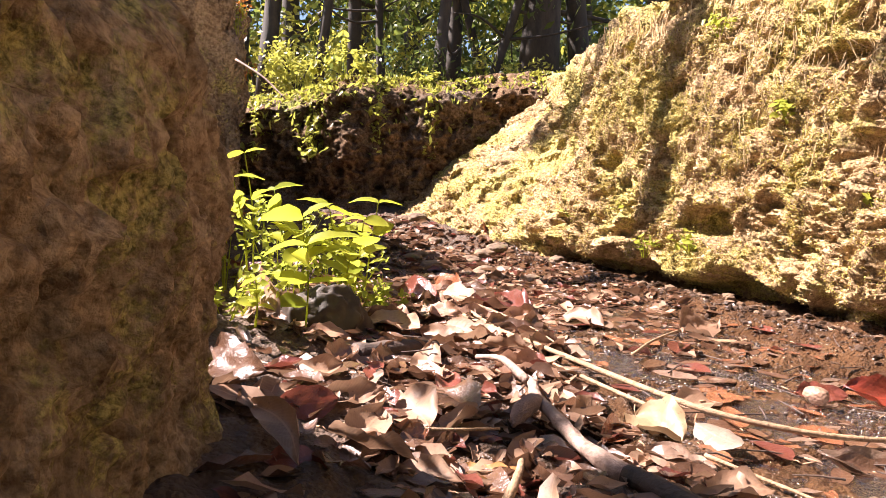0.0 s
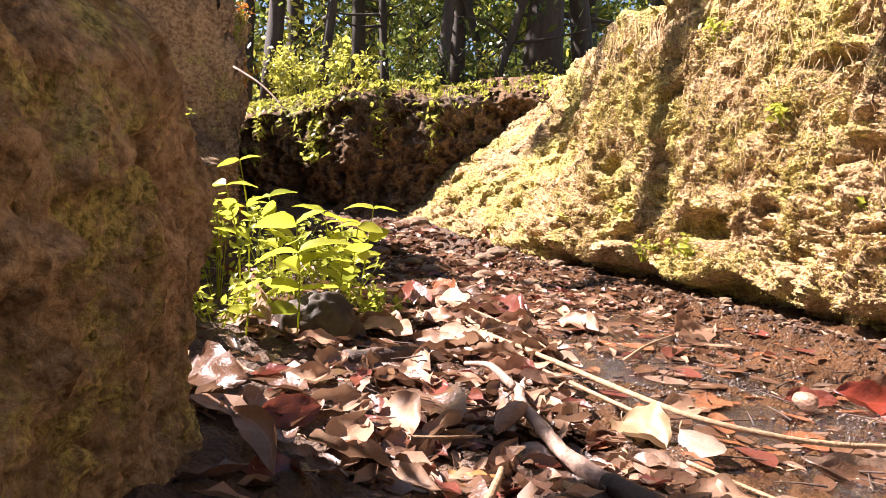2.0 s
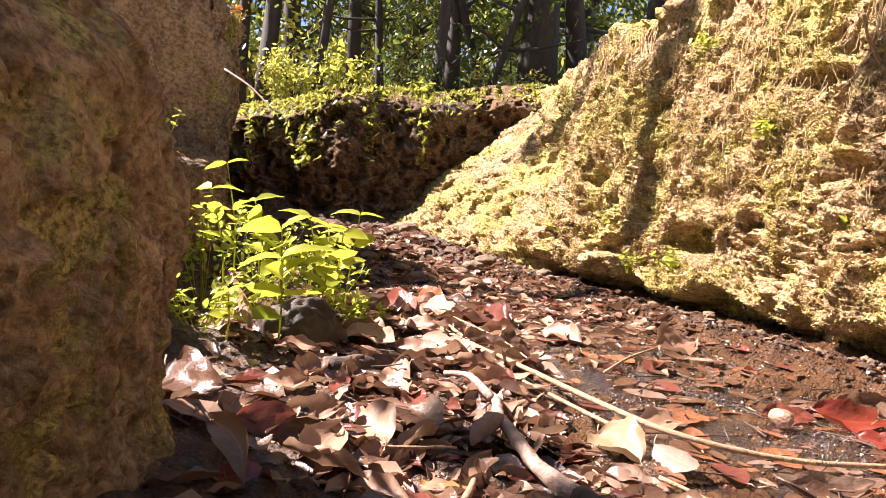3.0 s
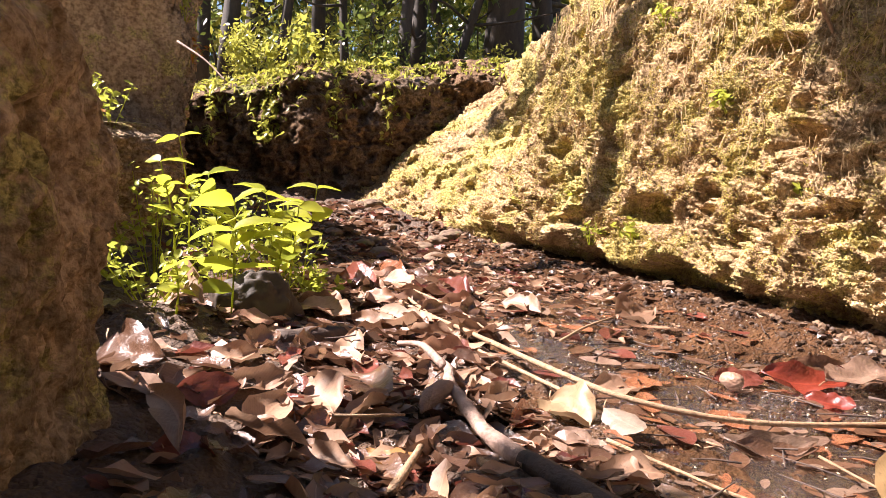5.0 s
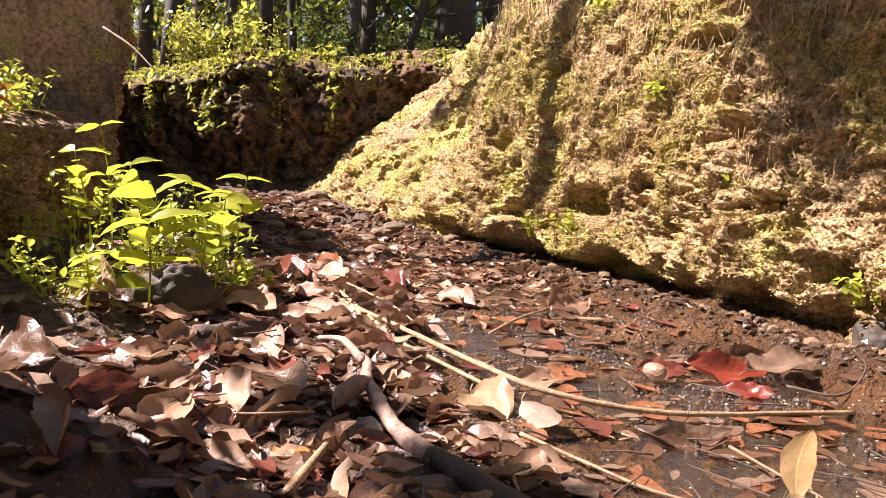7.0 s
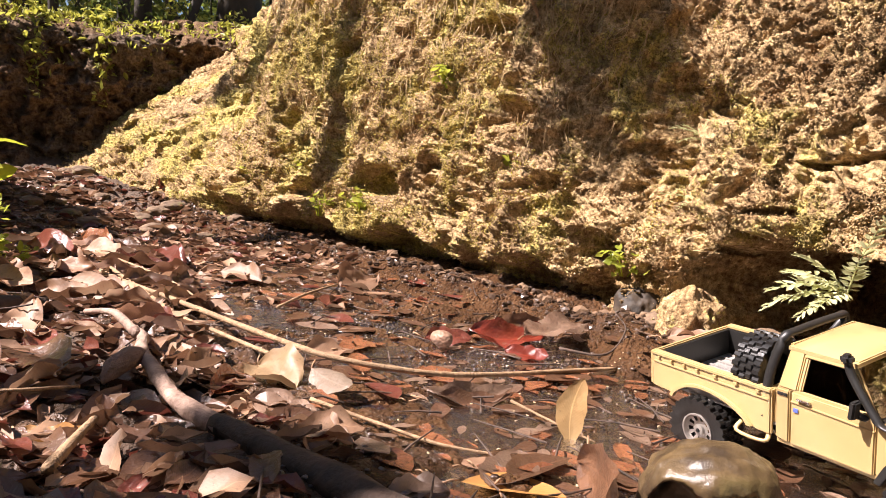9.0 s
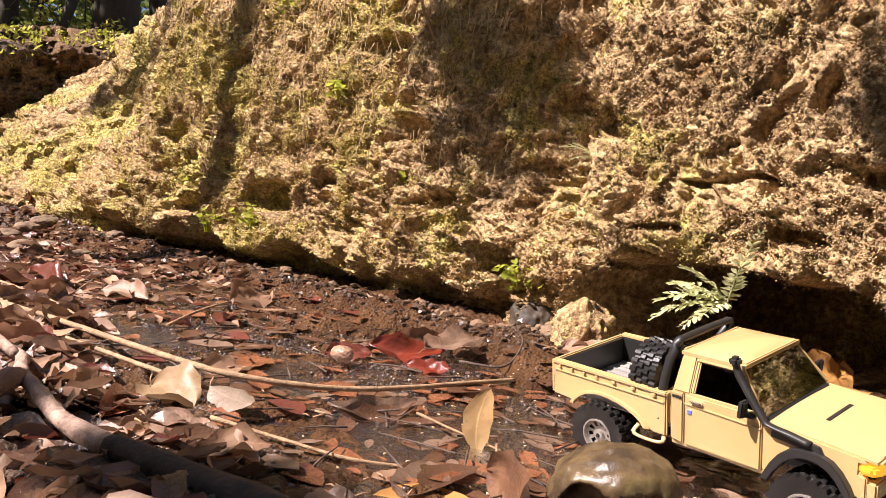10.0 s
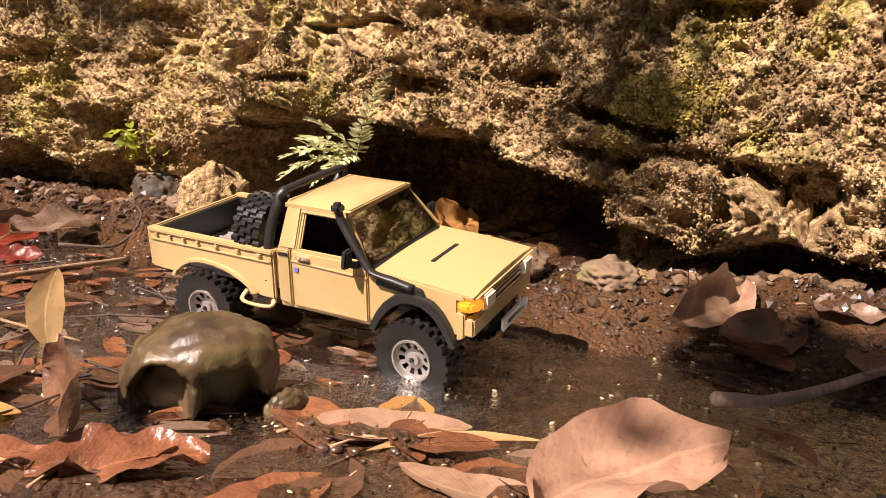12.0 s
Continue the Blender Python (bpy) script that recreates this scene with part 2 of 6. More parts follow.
CHANNEL = [(-3, 0.95), (0, 0.82), (1, 0.68), (2, 0.58), (3, 0.40), (4.2, 0.10), (6, -0.3)]
WALL_FOOT = [(-4, 2.2), (-1, 1.45), (-0.2, 1.27), (0.2, 1.22), (0.45, 1.19), (0.93, 1.09), (0.97, 1.10), (1.05, 1.09), (1.24, 1.02), (1.6, 0.98),
             (1.9, 0.93), (2.1, 0.86), (2.85, 0.68), (3.3, 0.50), (3.6, 0.34), (4.0, 0.02), (4.3, -0.12), (4.6, -0.2), (5, -0.3)]
LEFT_FOOT = [(-4, -1.0), (-0.6, -0.5), (0.1, -0.31), (0.45, -0.265), (0.60, -0.272), (0.68, -0.33), (0.80, -0.56), (1.3, -0.66), (1.9, -0.70), (2.6, -0.72),
             (3.2, -0.84), (3.7, -0.93), (4.2, -1.2), (5, -1.5)]


def ground_height(x, y):
    x, y = np.asarray(x, float), np.asarray(y, float)
    mid = line(y, CHANNEL)
    off = x - mid
    z = -0.007 + 0.024 * smooth(0.25, 0.55, -off) + 0.07 * smooth(0.65, 1.15, -off)
    right = line(y, WALL_FOOT) - x
    z = z + 0.055 * smooth(0.20, 0.0, right) + 0.03 * smooth(0.35, -0.1, y) * smooth(0.35, 0.05, right)
    z = z + 0.16 * smooth(3.0, 4.5, y)
    z = z - 0.016 * np.exp(-(((x - 0.82) / 0.11) ** 2) - ((y - 0.42) / 0.25) ** 2) + 0.006 * smooth(0.95, 1.05, x) * smooth(0.8, 0.6, y)
    z = z - 0.020 * np.exp(-(((x - 0.94) / 0.15) ** 2) - ((y - 0.13) / 0.17) ** 2)
    z = z + 0.012 * fbm(x * 5, y * 5, 0 * x, 3, 3.0) + 0.010 * fbm(x * 24, y * 24, 0 * x, 4, 9.0) + 0.006 * smooth(0.5, 0.8, y) * fbm(x * 60, y * 60, 0 * x, 2, 19.0)
    return z


def build_ground():
    xs = np.concatenate([np.linspace(-3.5, -0.7, 24), np.linspace(-0.68, 1.5, 300), np.linspace(1.55, 3.5, 20)])
    ys = np.concatenate([np.linspace(-4, -0.3, 24), np.linspace(-0.28, 2.2, 300), np.linspace(2.22, 5.2, 120)])
    X, Y = np.meshgrid(xs, ys)
    Z = ground_height(X, Y)
    ob = new("ground", grid_mesh("ground", X, Y, Z, MUD))
    tagged(ob, "wet brown stream bed of mud and silt", "ground", kind="structure")
    # the surface of the shallow stream
    ys = np.linspace(-3.5, 3.6, 160)
    u = np.linspace(-1, 1, 60)
    Y, U = np.meshgrid(ys, u, indexing="ij")
    X = line(Y, CHANNEL) + U * 0.55
    Z = -0.0045 + 0.0015 * smooth(2.8, 1.9, Y) + 0.003 * smooth(0.75, 0.5, Y) + 0.0015 * fbm(X * 30, Y * 30, 0 * X, 2, 5.0)
    ob = new("water", grid_mesh("water", X, Y, Z, WATER, flip=True))
    tagged(ob, "thin sheet of clear brown running stream water", "water", kind="structure")


def lumps(u, v, scale, seed):
    """Rounded lumps with sharp creases between them, 0 to 1."""
    return np.abs(vnoise(u * scale, v * scale * 0.9, 0 * u, seed))


def clods(u, v, seed=0.0, broad=1.0):
    """Relief of crumbling earth: angular clods on broad swells, with pits between them, in metres."""
    wu = u + 0.014 * fbm(u * 9, v * 9, 0 * u, 2, seed) + 0.002 * fbm(u * 60, v * 60, 0 * u, 2, seed + 7)
    wv = v + 0.014 * fbm(u * 9, v * 9, 5 + 0 * u, 2, seed + 4) + 0.002 * fbm(u * 60, v * 60, 5 + 0 * u, 2, seed + 8)
    total = broad * (0.030 * fbm(u * 5, v * 4, 0 * u, 3, seed + 1) + 0.020 * lumps(wu, wv, 15, seed + 2)) + (0.003 + 0.008 * broad) * lumps(wu, wv, 70, seed + 5)
    for size, high, s in ((0.062, 0.028 * broad, 6), (0.030, 0.007 + 0.015 * broad, 16), (0.0145, 0.007 + 0.0055 * broad, 26), (0.0085, 0.006, 36)):
        b, tb = cells(wu / size, wv / (size * 1.12), seed + s)
        total = total + high * smooth(0.70, 0.36, b) * (tb - 0.15) - 2.0 * high * smooth(0.74, 0.80, tb) * smooth(0.55, 0.36, b)
    # ragged hollows where lumps have fallen out
    hole = vnoise(wu * 14, wv * 12, 0 * u, seed + 61) + 0.5 * vnoise(wu * 36, wv * 31, 0 * u, seed + 63)
    return total - 0.045 * (0.35 + 0.65 * broad) * smooth(0.58, 0.80, hole)


# hollows in the right bank: along the stream, height, half width, half height, depth
HOLLOWS = [(3.30, 0.86, 0.10, 0.36, 0.15), (3.42, 0.62, 0.06, 0.14, 0.08), (2.85, 0.48, 0.10, 0.05, 0.12), (2.16, 0.27, 0.13, 0.055, 0.12), (1.26, 0.17, 0.06, 0.045, 0.10), (1.85, 0.76, 0.10, 0.035, 0.10), (1.62, 0.50, 0.09, 0.05, 0.12),
           (2.6, 0.20, 0.12, 0.05, 0.10), (2.5, 0.72, 0.10, 0.03, 0.07), (3.05, 0.22, 0.12, 0.04, 0.09), (1.45, 0.33, 0.05, 0.03, 0.07), (1.95, 0.10, 0.10, 0.035, 0.08),
           (1.15, 0.38, 0.06, 0.03, 0.07), (0.36, 0.335, 0.045, 0.022, 0.06), (0.62, 0.52, 0.03, 0.06, 0.05), (0.10, 0.45, 0.05, 0.02, 0.05), (-0.05, 0.19, 0.05, 0.04, 0.06), (0.22, 0.285, 0.09, 0.016, 0.06), (0.66, 0.40, 0.10, 0.010, 0.04),
           (0.80, 0.30, 0.05, 0.012, 0.04), (0.55, 0.31, 0.05, 0.018, 0.05), (0.44, 0.43, 0.05, 0.022, 0.05), (0.52, 0.55, 0.025, 0.05, 0.05)]


def wall_x(y, z):
    """The face of the right bank: where it stands at a height above the stream."""
    x = line(y, WALL_FOOT)
    lean = 0.16 + 0.08 * smooth(1.2, 1.6, y) * smooth(2.8, 2.2, y)
    lean = lean * (1 - 0.45 * smooth(1.0, 0.9, y))
    x = x + lean * np.clip(z - 0.1, 0, 9)
    # upstream a slope of fallen earth lies against a steep upper face, which turns away into the corner
    x = x + 0.75 * smooth(2.9, 3.7, y) * np.clip(z - 0.1, 0, 0.46) + 0.50 * smooth(3.5, 4.35, y) * smooth(0.40, 0.98, z)
    # the recess beside the jutting block
    edge = 0.965 + 0.13 * np.clip(z - 0.27, 0, 0.6)
    x = x + (0.13 + 0.14 * smooth(0.2, 0.45, z)) * smooth(0.0, 0.03, y - edge) * smooth(1.55, 1.10, y) * smooth(0.05, 0.14, z)
    x = x - 0.035 * np.exp(-(((y - edge + 0.05) / 0.05) ** 2)) * smooth(0.25, 0.32, z)
    wob = 0.02 * fbm(y * 11, z * 11, 0 * y, 2, 77.0)
    for hy, hz, ry, rz, deep in HOLLOWS:
        x = x + deep * smooth(1.15, 0.75, np.hypot((y + wob - hy) / ry, (z + wob - hz) / rz))
    # undercut foot and the dark cave below the block
    x = x + 0.17 * smooth(0.14, 0.09, z + 0.05 * vnoise(y * 9, 0 * y, 0 * y, 5.0)) * smooth(0.9, 1.3, y) * smooth(3.6, 3.0, y)
    edge = 0.235 - 0.06 * smooth(0.55, 0.30, y) + 0.022 * vnoise(y * 14, 0 * y, 0 * y, 2.0)
    x = x + 0.48 * smooth(edge + 0.02, edge - 0.005, z) * smooth(0.98, 0.86, y) * smooth(0.20, 0.36, y) * smooth(0.035, 0.07, z)
    x = x + 0.16 * smooth(0.130, 0.105, z + 0.02 * vnoise(y * 11, 0 * y, 0 * y, 15.0)) * smooth(0.42, 0.3, y) * smooth(0.05, 0.07, z)
    slot = 0.235 + 0.02 * vnoise(y * 8, 0 * y, 0 * y, 8.0)
    x = x + 0.05 * smooth(0.018, 0.006, np.abs(z - slot)) * smooth(0.33, 0.25, y) * smooth(-0.05, 0.05, y)
    x = x - 0.05 * smooth(0.9, 0.2, y) * smooth(0.095, 0.05, z)
    return x


def far_rows(start, count, reach):
    return start + (np.linspace(0, 1, count + 1)[1:] ** 3) * reach


WALL_FACE, BACK_FACE, LEFT_FACE = [], [], []


def build_right_bank():
    ys = np.concatenate([np.linspace(-3.5, -0.35, 40), np.linspace(-0.34, 1.5, 640), np.linspace(1.5035, 3.0, 440), np.linspace(3.008, 4.9, 230)])
    v = np.concatenate([np.linspace(-0.06, 0.7, 270), np.linspace(0.704, 1.0, 90), np.linspace(1.01, 1.18, 8)])
    Y, V = np.meshgrid(ys, v, indexing="ij")
    top = np.interp(Y, [-3, 1.0, 1.8, 2.3, 2.7, 3.4, 4.0, 5], [1.7, 1.75, 1.5, 1.22, 1.09, 1.07, 1.06, 1.06])
    Z = np.where(V > 0.7, 0.7 + (V - 0.7) / 0.48 * (top - 0.7), V)
    X = wall_x(Y, Z)
    # distance up the face, and the way it faces, so that lumps keep their shape on the slopes
    plain_x = line(Y, WALL_FOOT) + 0.16 * Z + 0.75 * smooth(2.9, 3.7, Y) * np.clip(Z - 0.1, 0, 0.46) + 0.50 * smooth(3.5, 4.35, Y) * smooth(0.40, 0.98, Z)
    dx, dz = np.gradient(plain_x, axis=1), np.gradient(Z, axis=1)
    step = np.hypot(dx, dz)
    up = np.cumsum(step, axis=1)
    out_x, out_z = dz / step, dx / step
    flat = 1 - 0.75 * smooth(1.02, 0.95, Y) * smooth(0.2, 0.28, Z)
    rough = clods(Y, up, 11.0, flat) - 0.02 + 0.05 * flat * fbm(Y * 2.3, up * 2.3, 0 * Y, 3, 21.0) * smooth(0.05, 0.3, Z)
    # root curtains: upright grooves in the upper face
    hang = smooth(0.30, 0.50, Z + 0.10 * fbm(Y * 4, Z * 4, 0 * Y, 2, 35.0)) * smooth(1.0, 1.2, Y) + 0.35 * smooth(0.42, 0.55, Z) * smooth(1.0, 0.9, Y)
    sway = Y + 0.012 * fbm(Y * 8, Z * 8, 0 * Y, 2, 36.0)
    runs = 0.030 * np.abs(vnoise(sway * 24, Z * 2.6, 0 * Y, 31.0)) + 0.024 * np.abs(vnoise(sway * 62, Z * 5, 0 * Y, 33.0)) + 0.010 * np.abs(vnoise(sway * 130, Z * 14, 0 * Y, 34.0))
    X = X - rough * (1 - 0.4 * hang) * out_x + (runs - 0.012) * hang
    Z = Z + rough * (1 - 0.4 * hang) * out_z
    Y2 = Y + 0.03 * fbm(Y * 12, Z * 12, 3 + 0 * Y, 3, 41.0)
    WALL_FACE[:] = [X, Y2, Z]
    # the land on top runs on to the horizon
    x, y, z = [X], [Y2], [Z]
    for d in far_rows(0.0, 14, 80.0):
        x.append(X[:, -1:] + d)
        y.append(Y2[:, -1:] + d * 0.6 * np.sign(Y2[:, -1:] - 2))
        z.append(Z[:, -1:] + 0.06 * np.minimum(d, 6) + 0.03 * fbm(X[:, -1:] * 3 + d, Y2[:, -1:] * 3, 0 * X[:, -1:], 3, 2.0))
    me = grid_mesh("right_bank", np.hstack(x), np.hstack(y), np.hstack(z), WALL_EARTH)
    tagged(new("right_bank", me), "sunlit crumbling clay bank with yellow-green moss and dark hollows", "bank", kind="structure")


def build_back_bank():
    u = np.linspace(-2.6, 1.3, 330)
    v = np.linspace(0, 1, 120)
    U, V = np.meshgrid(u, v, indexing="ij")
    top = np.interp(U, [-2.6, -1.1, -0.7, -0.45, -0.1, 0.25, 0.6, 1.3], [0.8, 0.84, 0.92, 1.0, 1.03, 1.01, 1.08, 1.15])
    Z = 0.02 + V * (top - 0.02)
    rough = 1.3 * clods(U * 0.7, Z * 0.7, 51.0) + 0.10 * fbm(U * 2, Z * 2, 0 * U, 3, 61.0)
    Y = 4.42 + 0.25 * np.abs(U + 0.4) * (U < -0.4) + 0.10 * V - rough + 0.25 * smooth(0.8, 1.0, V) ** 2 - 0.3 * smooth(0.3, 0.0, V)
    Y = Y - 0.10 * np.exp(-((U + 0.42) / 0.16) ** 2) * smooth(0.3, 0.8, V)
    BACK_FACE[:] = [U, Y, Z]
    x, y, z = [U], [Y], [Z]
    for d in far_rows(0.0, 22, 160.0):
        x.append(U[:, -1:] * (1 + d * 0.5))
        y.append(Y[:, -1:] + d)
        z.append(Z[:, -1:] + 0.05 * np.minimum(d, 5) + 0.03 * fbm(U[:, -1:] * 4, Y[:, -1:] + d * 3, 0 * U[:, -1:], 3, 7.0))
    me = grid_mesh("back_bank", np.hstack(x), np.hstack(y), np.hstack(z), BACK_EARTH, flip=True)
    tagged(new("back_bank", me), "clay bank toned dark for its shade, with mossy sunlit lip", "bank", kind="structure")


def build_left_bank():
    ys = np.concatenate([np.linspace(-3.5, -0.1, 40), np.linspace(-0.09, 1.2, 230), np.linspace(1.21, 5.2, 260)])
    v = np.linspace(0, 1, 130)
    Y, V = np.meshgrid(ys, v, indexing="ij")
    top = np.interp(Y, [-3, 0.3, 0.62, 0.74, 0.85, 1.9, 2.66, 2.80, 3.6, 5], [1.0, 0.95, 0.88, 0.50, 0.38, 0.42, 0.46, 1.12, 1.18, 1.1])
    Z = -0.03 + V * (top + 0.03)
    rough = 0.8 * clods(Y, Z, 71.0) + 0.06 * fbm(Y * 3, Z * 3, 0 * Y, 3, 81.0)
    # the buttress beside the path stands upright and falls back above the shoulder
    back = (0.13 * smooth(0.42, 0.62, Z) + 0.10 * np.clip(Z - 0.6, 0, 2)) * smooth(1.6, 0.9, Y)
    X = line(Y, LEFT_FOOT) - 0.03 * smooth(0.3, 0.0, Z) - back + rough * (0.55 + 0.45 * smooth(0.7, 1.0, Y)) - 0.05 * smooth(0.93, 1.0, V) ** 2
    LEFT_FACE[:] = [X, Y, Z]
    x, y, z = [X], [Y], [Z]
    for d in far_rows(0.0, 14, 80.0):
        x.append(X[:, -1:] - d)
        y.append(Y[:, -1:] + d * (-0.6 + 1.2 * smooth(2.9, 3.6, Y[:, -1:])))
        z.append(Z[:, -1:] + 0.0 * d + 0.03 * fbm(X[:, -1:] * 3 - d, Y[:, -1:] * 3, 0 * X[:, -1:], 3, 2.0))
    me = grid_mesh("left_bank", np.hstack(x), np.hstack(y), np.hstack(z), LEFT_EARTH, flip=True)
    tagged(new("left_bank", me), "shaded mossy earth bank with roots", "bank", kind="structure")


build_ground()
build_right_bank()
build_back_bank()
build_left_bank()

# ---- the small radio-controlled pickup truck ----
TAN_PAINT = plain("sand_paint", (0.46, 0.325, 0.14), 0.36, vary=0.08, scale=30)
TAN_PAINT.node_tree.nodes["Principled BSDF"].inputs["Coat Weight"].default_value = 0.35
BLACK_PLASTIC = plain("black_plastic", (0.018, 0.017, 0.016), 0.42, vary=0.3, bump=0.0003)
RUBBER = plain("wet_rubber", (0.014, 0.013, 0.012), 0.30, vary=0.35, bump=0.0006)
RIM_METAL = plain("grey_rim", (0.36, 0.33, 0.30), 0.34, 0.6, vary=0.15)
GREY_PLASTIC = plain("grey_bed", (0.28, 0.26, 0.24), 0.6, vary=0.15)
CHROME = plain("chrome", (0.75, 0.73, 0.70), 0.18, 1.0, vary=0.05)
AMBER = plain("amber_lens", (0.62, 0.20, 0.01), 0.12, vary=0.1)
AMBER.node_tree.nodes["Principled BSDF"].inputs["Emission Color"].default_value = (1.0, 0.42, 0.03, 1)
AMBER.node_tree.nodes["Principled BSDF"].inputs["Emission Strength"].default_value = 0.35
LENS = plain("headlight_lens", (0.75, 0.68, 0.5), 0.08, vary=0.05)
PLATE = plain("plate_white", (0.72, 0.70, 0.64), 0.4, vary=0.06)
BADGE = plain("badge_blue", (0.10, 0.14, 0.45), 0.4)
INTERIOR = plain("dark_interior", (0.03, 0.025, 0.02), 0.8, vary=0.3)


def glass_material():
    n = Nodes("tinted_glass")
    gloss = n.add("ShaderNodeBsdfGlossy", Roughness=0.03)
    clear = n.add("ShaderNodeBsdfTransparent", Color=(0.22, 0.18, 0.13, 1))
    fres, mixed = n.add("ShaderNodeFresnel", IOR=1.5), n.add("ShaderNodeMixShader")
    n.link(fres.outputs[0], mixed.inputs[0])
    n.link(clear.outputs[0], mixed.inputs[1])
    n.link(gloss.outputs[0], mixed.inputs[2])
    n.link(mixed.outputs[0], n.out.inputs[0])
    return n.mat


GLASS = glass_material()


def slab(outline, lo, hi, axis="y", bevel=0.0015, segments=2):
    """A plate: an outline in the plane across the axis, drawn out from lo to hi, with rounded edges."""
    bm = bmesh.new()

    def corner(p, w):
        return {"y": (p[0], w, p[1]), "x": (w, p[0], p[1]), "z": (p[0], p[1], w)}[axis]

    a = [bm.verts.new(corner(p, lo)) for p in outline]
    b = [bm.verts.new(corner(p, hi)) for p in outline]
    bm.faces.new(a)
    bm.faces.new(b[::-1])
    n = len(outline)
    for k in range(n):
        bm.faces.new((a[k], b[k], b[(k + 1) % n], a[(k + 1) % n]))
    bmesh.ops.recalc_face_normals(bm, faces=bm.faces)
    if bevel:
        edges = [e for e in bm.edges if e.calc_face_angle(0) > radians(25)]
        bmesh.ops.bevel(bm, geom=edges, offset=bevel, segments=segments, affect="EDGES", clamp_overlap=True)
    return bm


def block(x0, x1, y0, y1, z0, z1, bevel=0.0015):
    return slab([(x0, z0), (x1, z0), (x1, z1), (x0, z1)], y0, y1, "y", bevel)


def arch(cx, cz, r, start, end, steps=12):
    return [(cx + r * math.cos(radians(start + (end - start) * k / steps)), cz + r * math.sin(radians(start + (end - start) * k / steps))) for k in range(steps + 1)]


def shear(bm, fn):
    """Moves every corner by fn(corner)."""
    for v in bm.verts:
        v.co = Vector(fn(v.co))
    return bm


def lathe(profile, sides=40):
    """A turned shape round the y axis from (radius, y) pairs."""
    bm = bmesh.new()
    rings = []
    for r, y in profile:
        rings.append([bm.verts.new((r * math.cos(2 * math.pi * k / sides), y, r * math.sin(2 * math.pi * k / sides))) for k in range(sides)])
    for a, b in zip(rings, rings[1:]):
        for k in range(sides):
            bm.faces.new((a[k], a[(k + 1) % sides], b[(k + 1) % sides], b[k]))
    return bm, rings


def tyre_mesh(R, W):
    """A knobbly tyre: the tread blocks rise from the carcass in four staggered rows."""
    rows = [(0.52, -0.45), (0.66, -0.5), (0.86, -0.5)]
    tread = [(-0.50, 0), (-0.27, 0), (-0.25, None), (-0.22, 1), (-0.03, 1), (0.0, None), (0.03, 2), (0.22, 2), (0.25, None), (0.27, 3), (0.50, 3)]
    rows += [(0.93, y) for y, row in tread] + [(0.86, 0.5), (0.66, 0.5), (0.52, 0.45), (0.48, 0.0)]
    sides = 120
    bm, rings = lathe([(r * R, y * W) for r, y in rows], sides)
    for (y, row), ring in zip(tread, rings[3:]):
        for k, v in enumerate(ring):
            if row is not None and (k + 2 * (row % 2)) % 5 < 3:
                v.co *= Vector((1 / 0.93, 1, 1 / 0.93))
                v.co.y = y * W * (1.04 if row in (0, 3) else 1.0)
    for k in range(sides):
        bm.faces.new((rings[-1][k], rings[-1][(k + 1) % sides], rings[0][(k + 1) % sides], rings[0][k]))
    return mesh_of("tyre", bm, RUBBER, 30)


def rim_mesh(R, W):
    k = 0.87 * R
    bm, rings = lathe([(k * 0.61, -W * 0.40), (k * 0.60, -W * 0.49), (k * 0.55, -W * 0.49), (k * 0.52, -W * 0.34), (k * 0.47, -W * 0.31), (k * 0.30, -W * 0.28), (k * 0.20, -W * 0.30), (k * 0.18, -W * 0.40), (k * 0.08, -W * 0.42), (k * 0.06, -W * 0.36)])
    # ten round-cornered openings between the outer ring and the hub
    n = len(rings[0])
    doomed = []
    for k in range(n):
        if k % 4 in (0, 1):
            doomed += [f for f in rings[4][k].link_faces if rings[5][k] in f.verts and rings[4][(k + 1) % n] in f.verts]
    bmesh.ops.delete(bm, geom=list(set(doomed)), context="FACES")
    return mesh_of("rim", bm, RIM_METAL, 30)


def cap_mesh(R, W):
    bm, rings = lathe([(R * 0.30, -W * 0.12), (R * 0.50, -W * 0.14), (R * 0.50, W * 0.2), (R * 0.3, W * 0.2), (R * 0.3, -W * 0.12)])
    return mesh_of("brake_drum", bm, BLACK_PLASTIC, 30)


def nut_mesh(R, W):
    bm, rings = lathe([(R * 0.001, -W * 0.47), (R * 0.05, -W * 0.47), (R * 0.055, -W * 0.36), (R * 0.001, -W * 0.36)], 6)
    return mesh_of("wheel_nut", bm, BLACK_PLASTIC, 30)


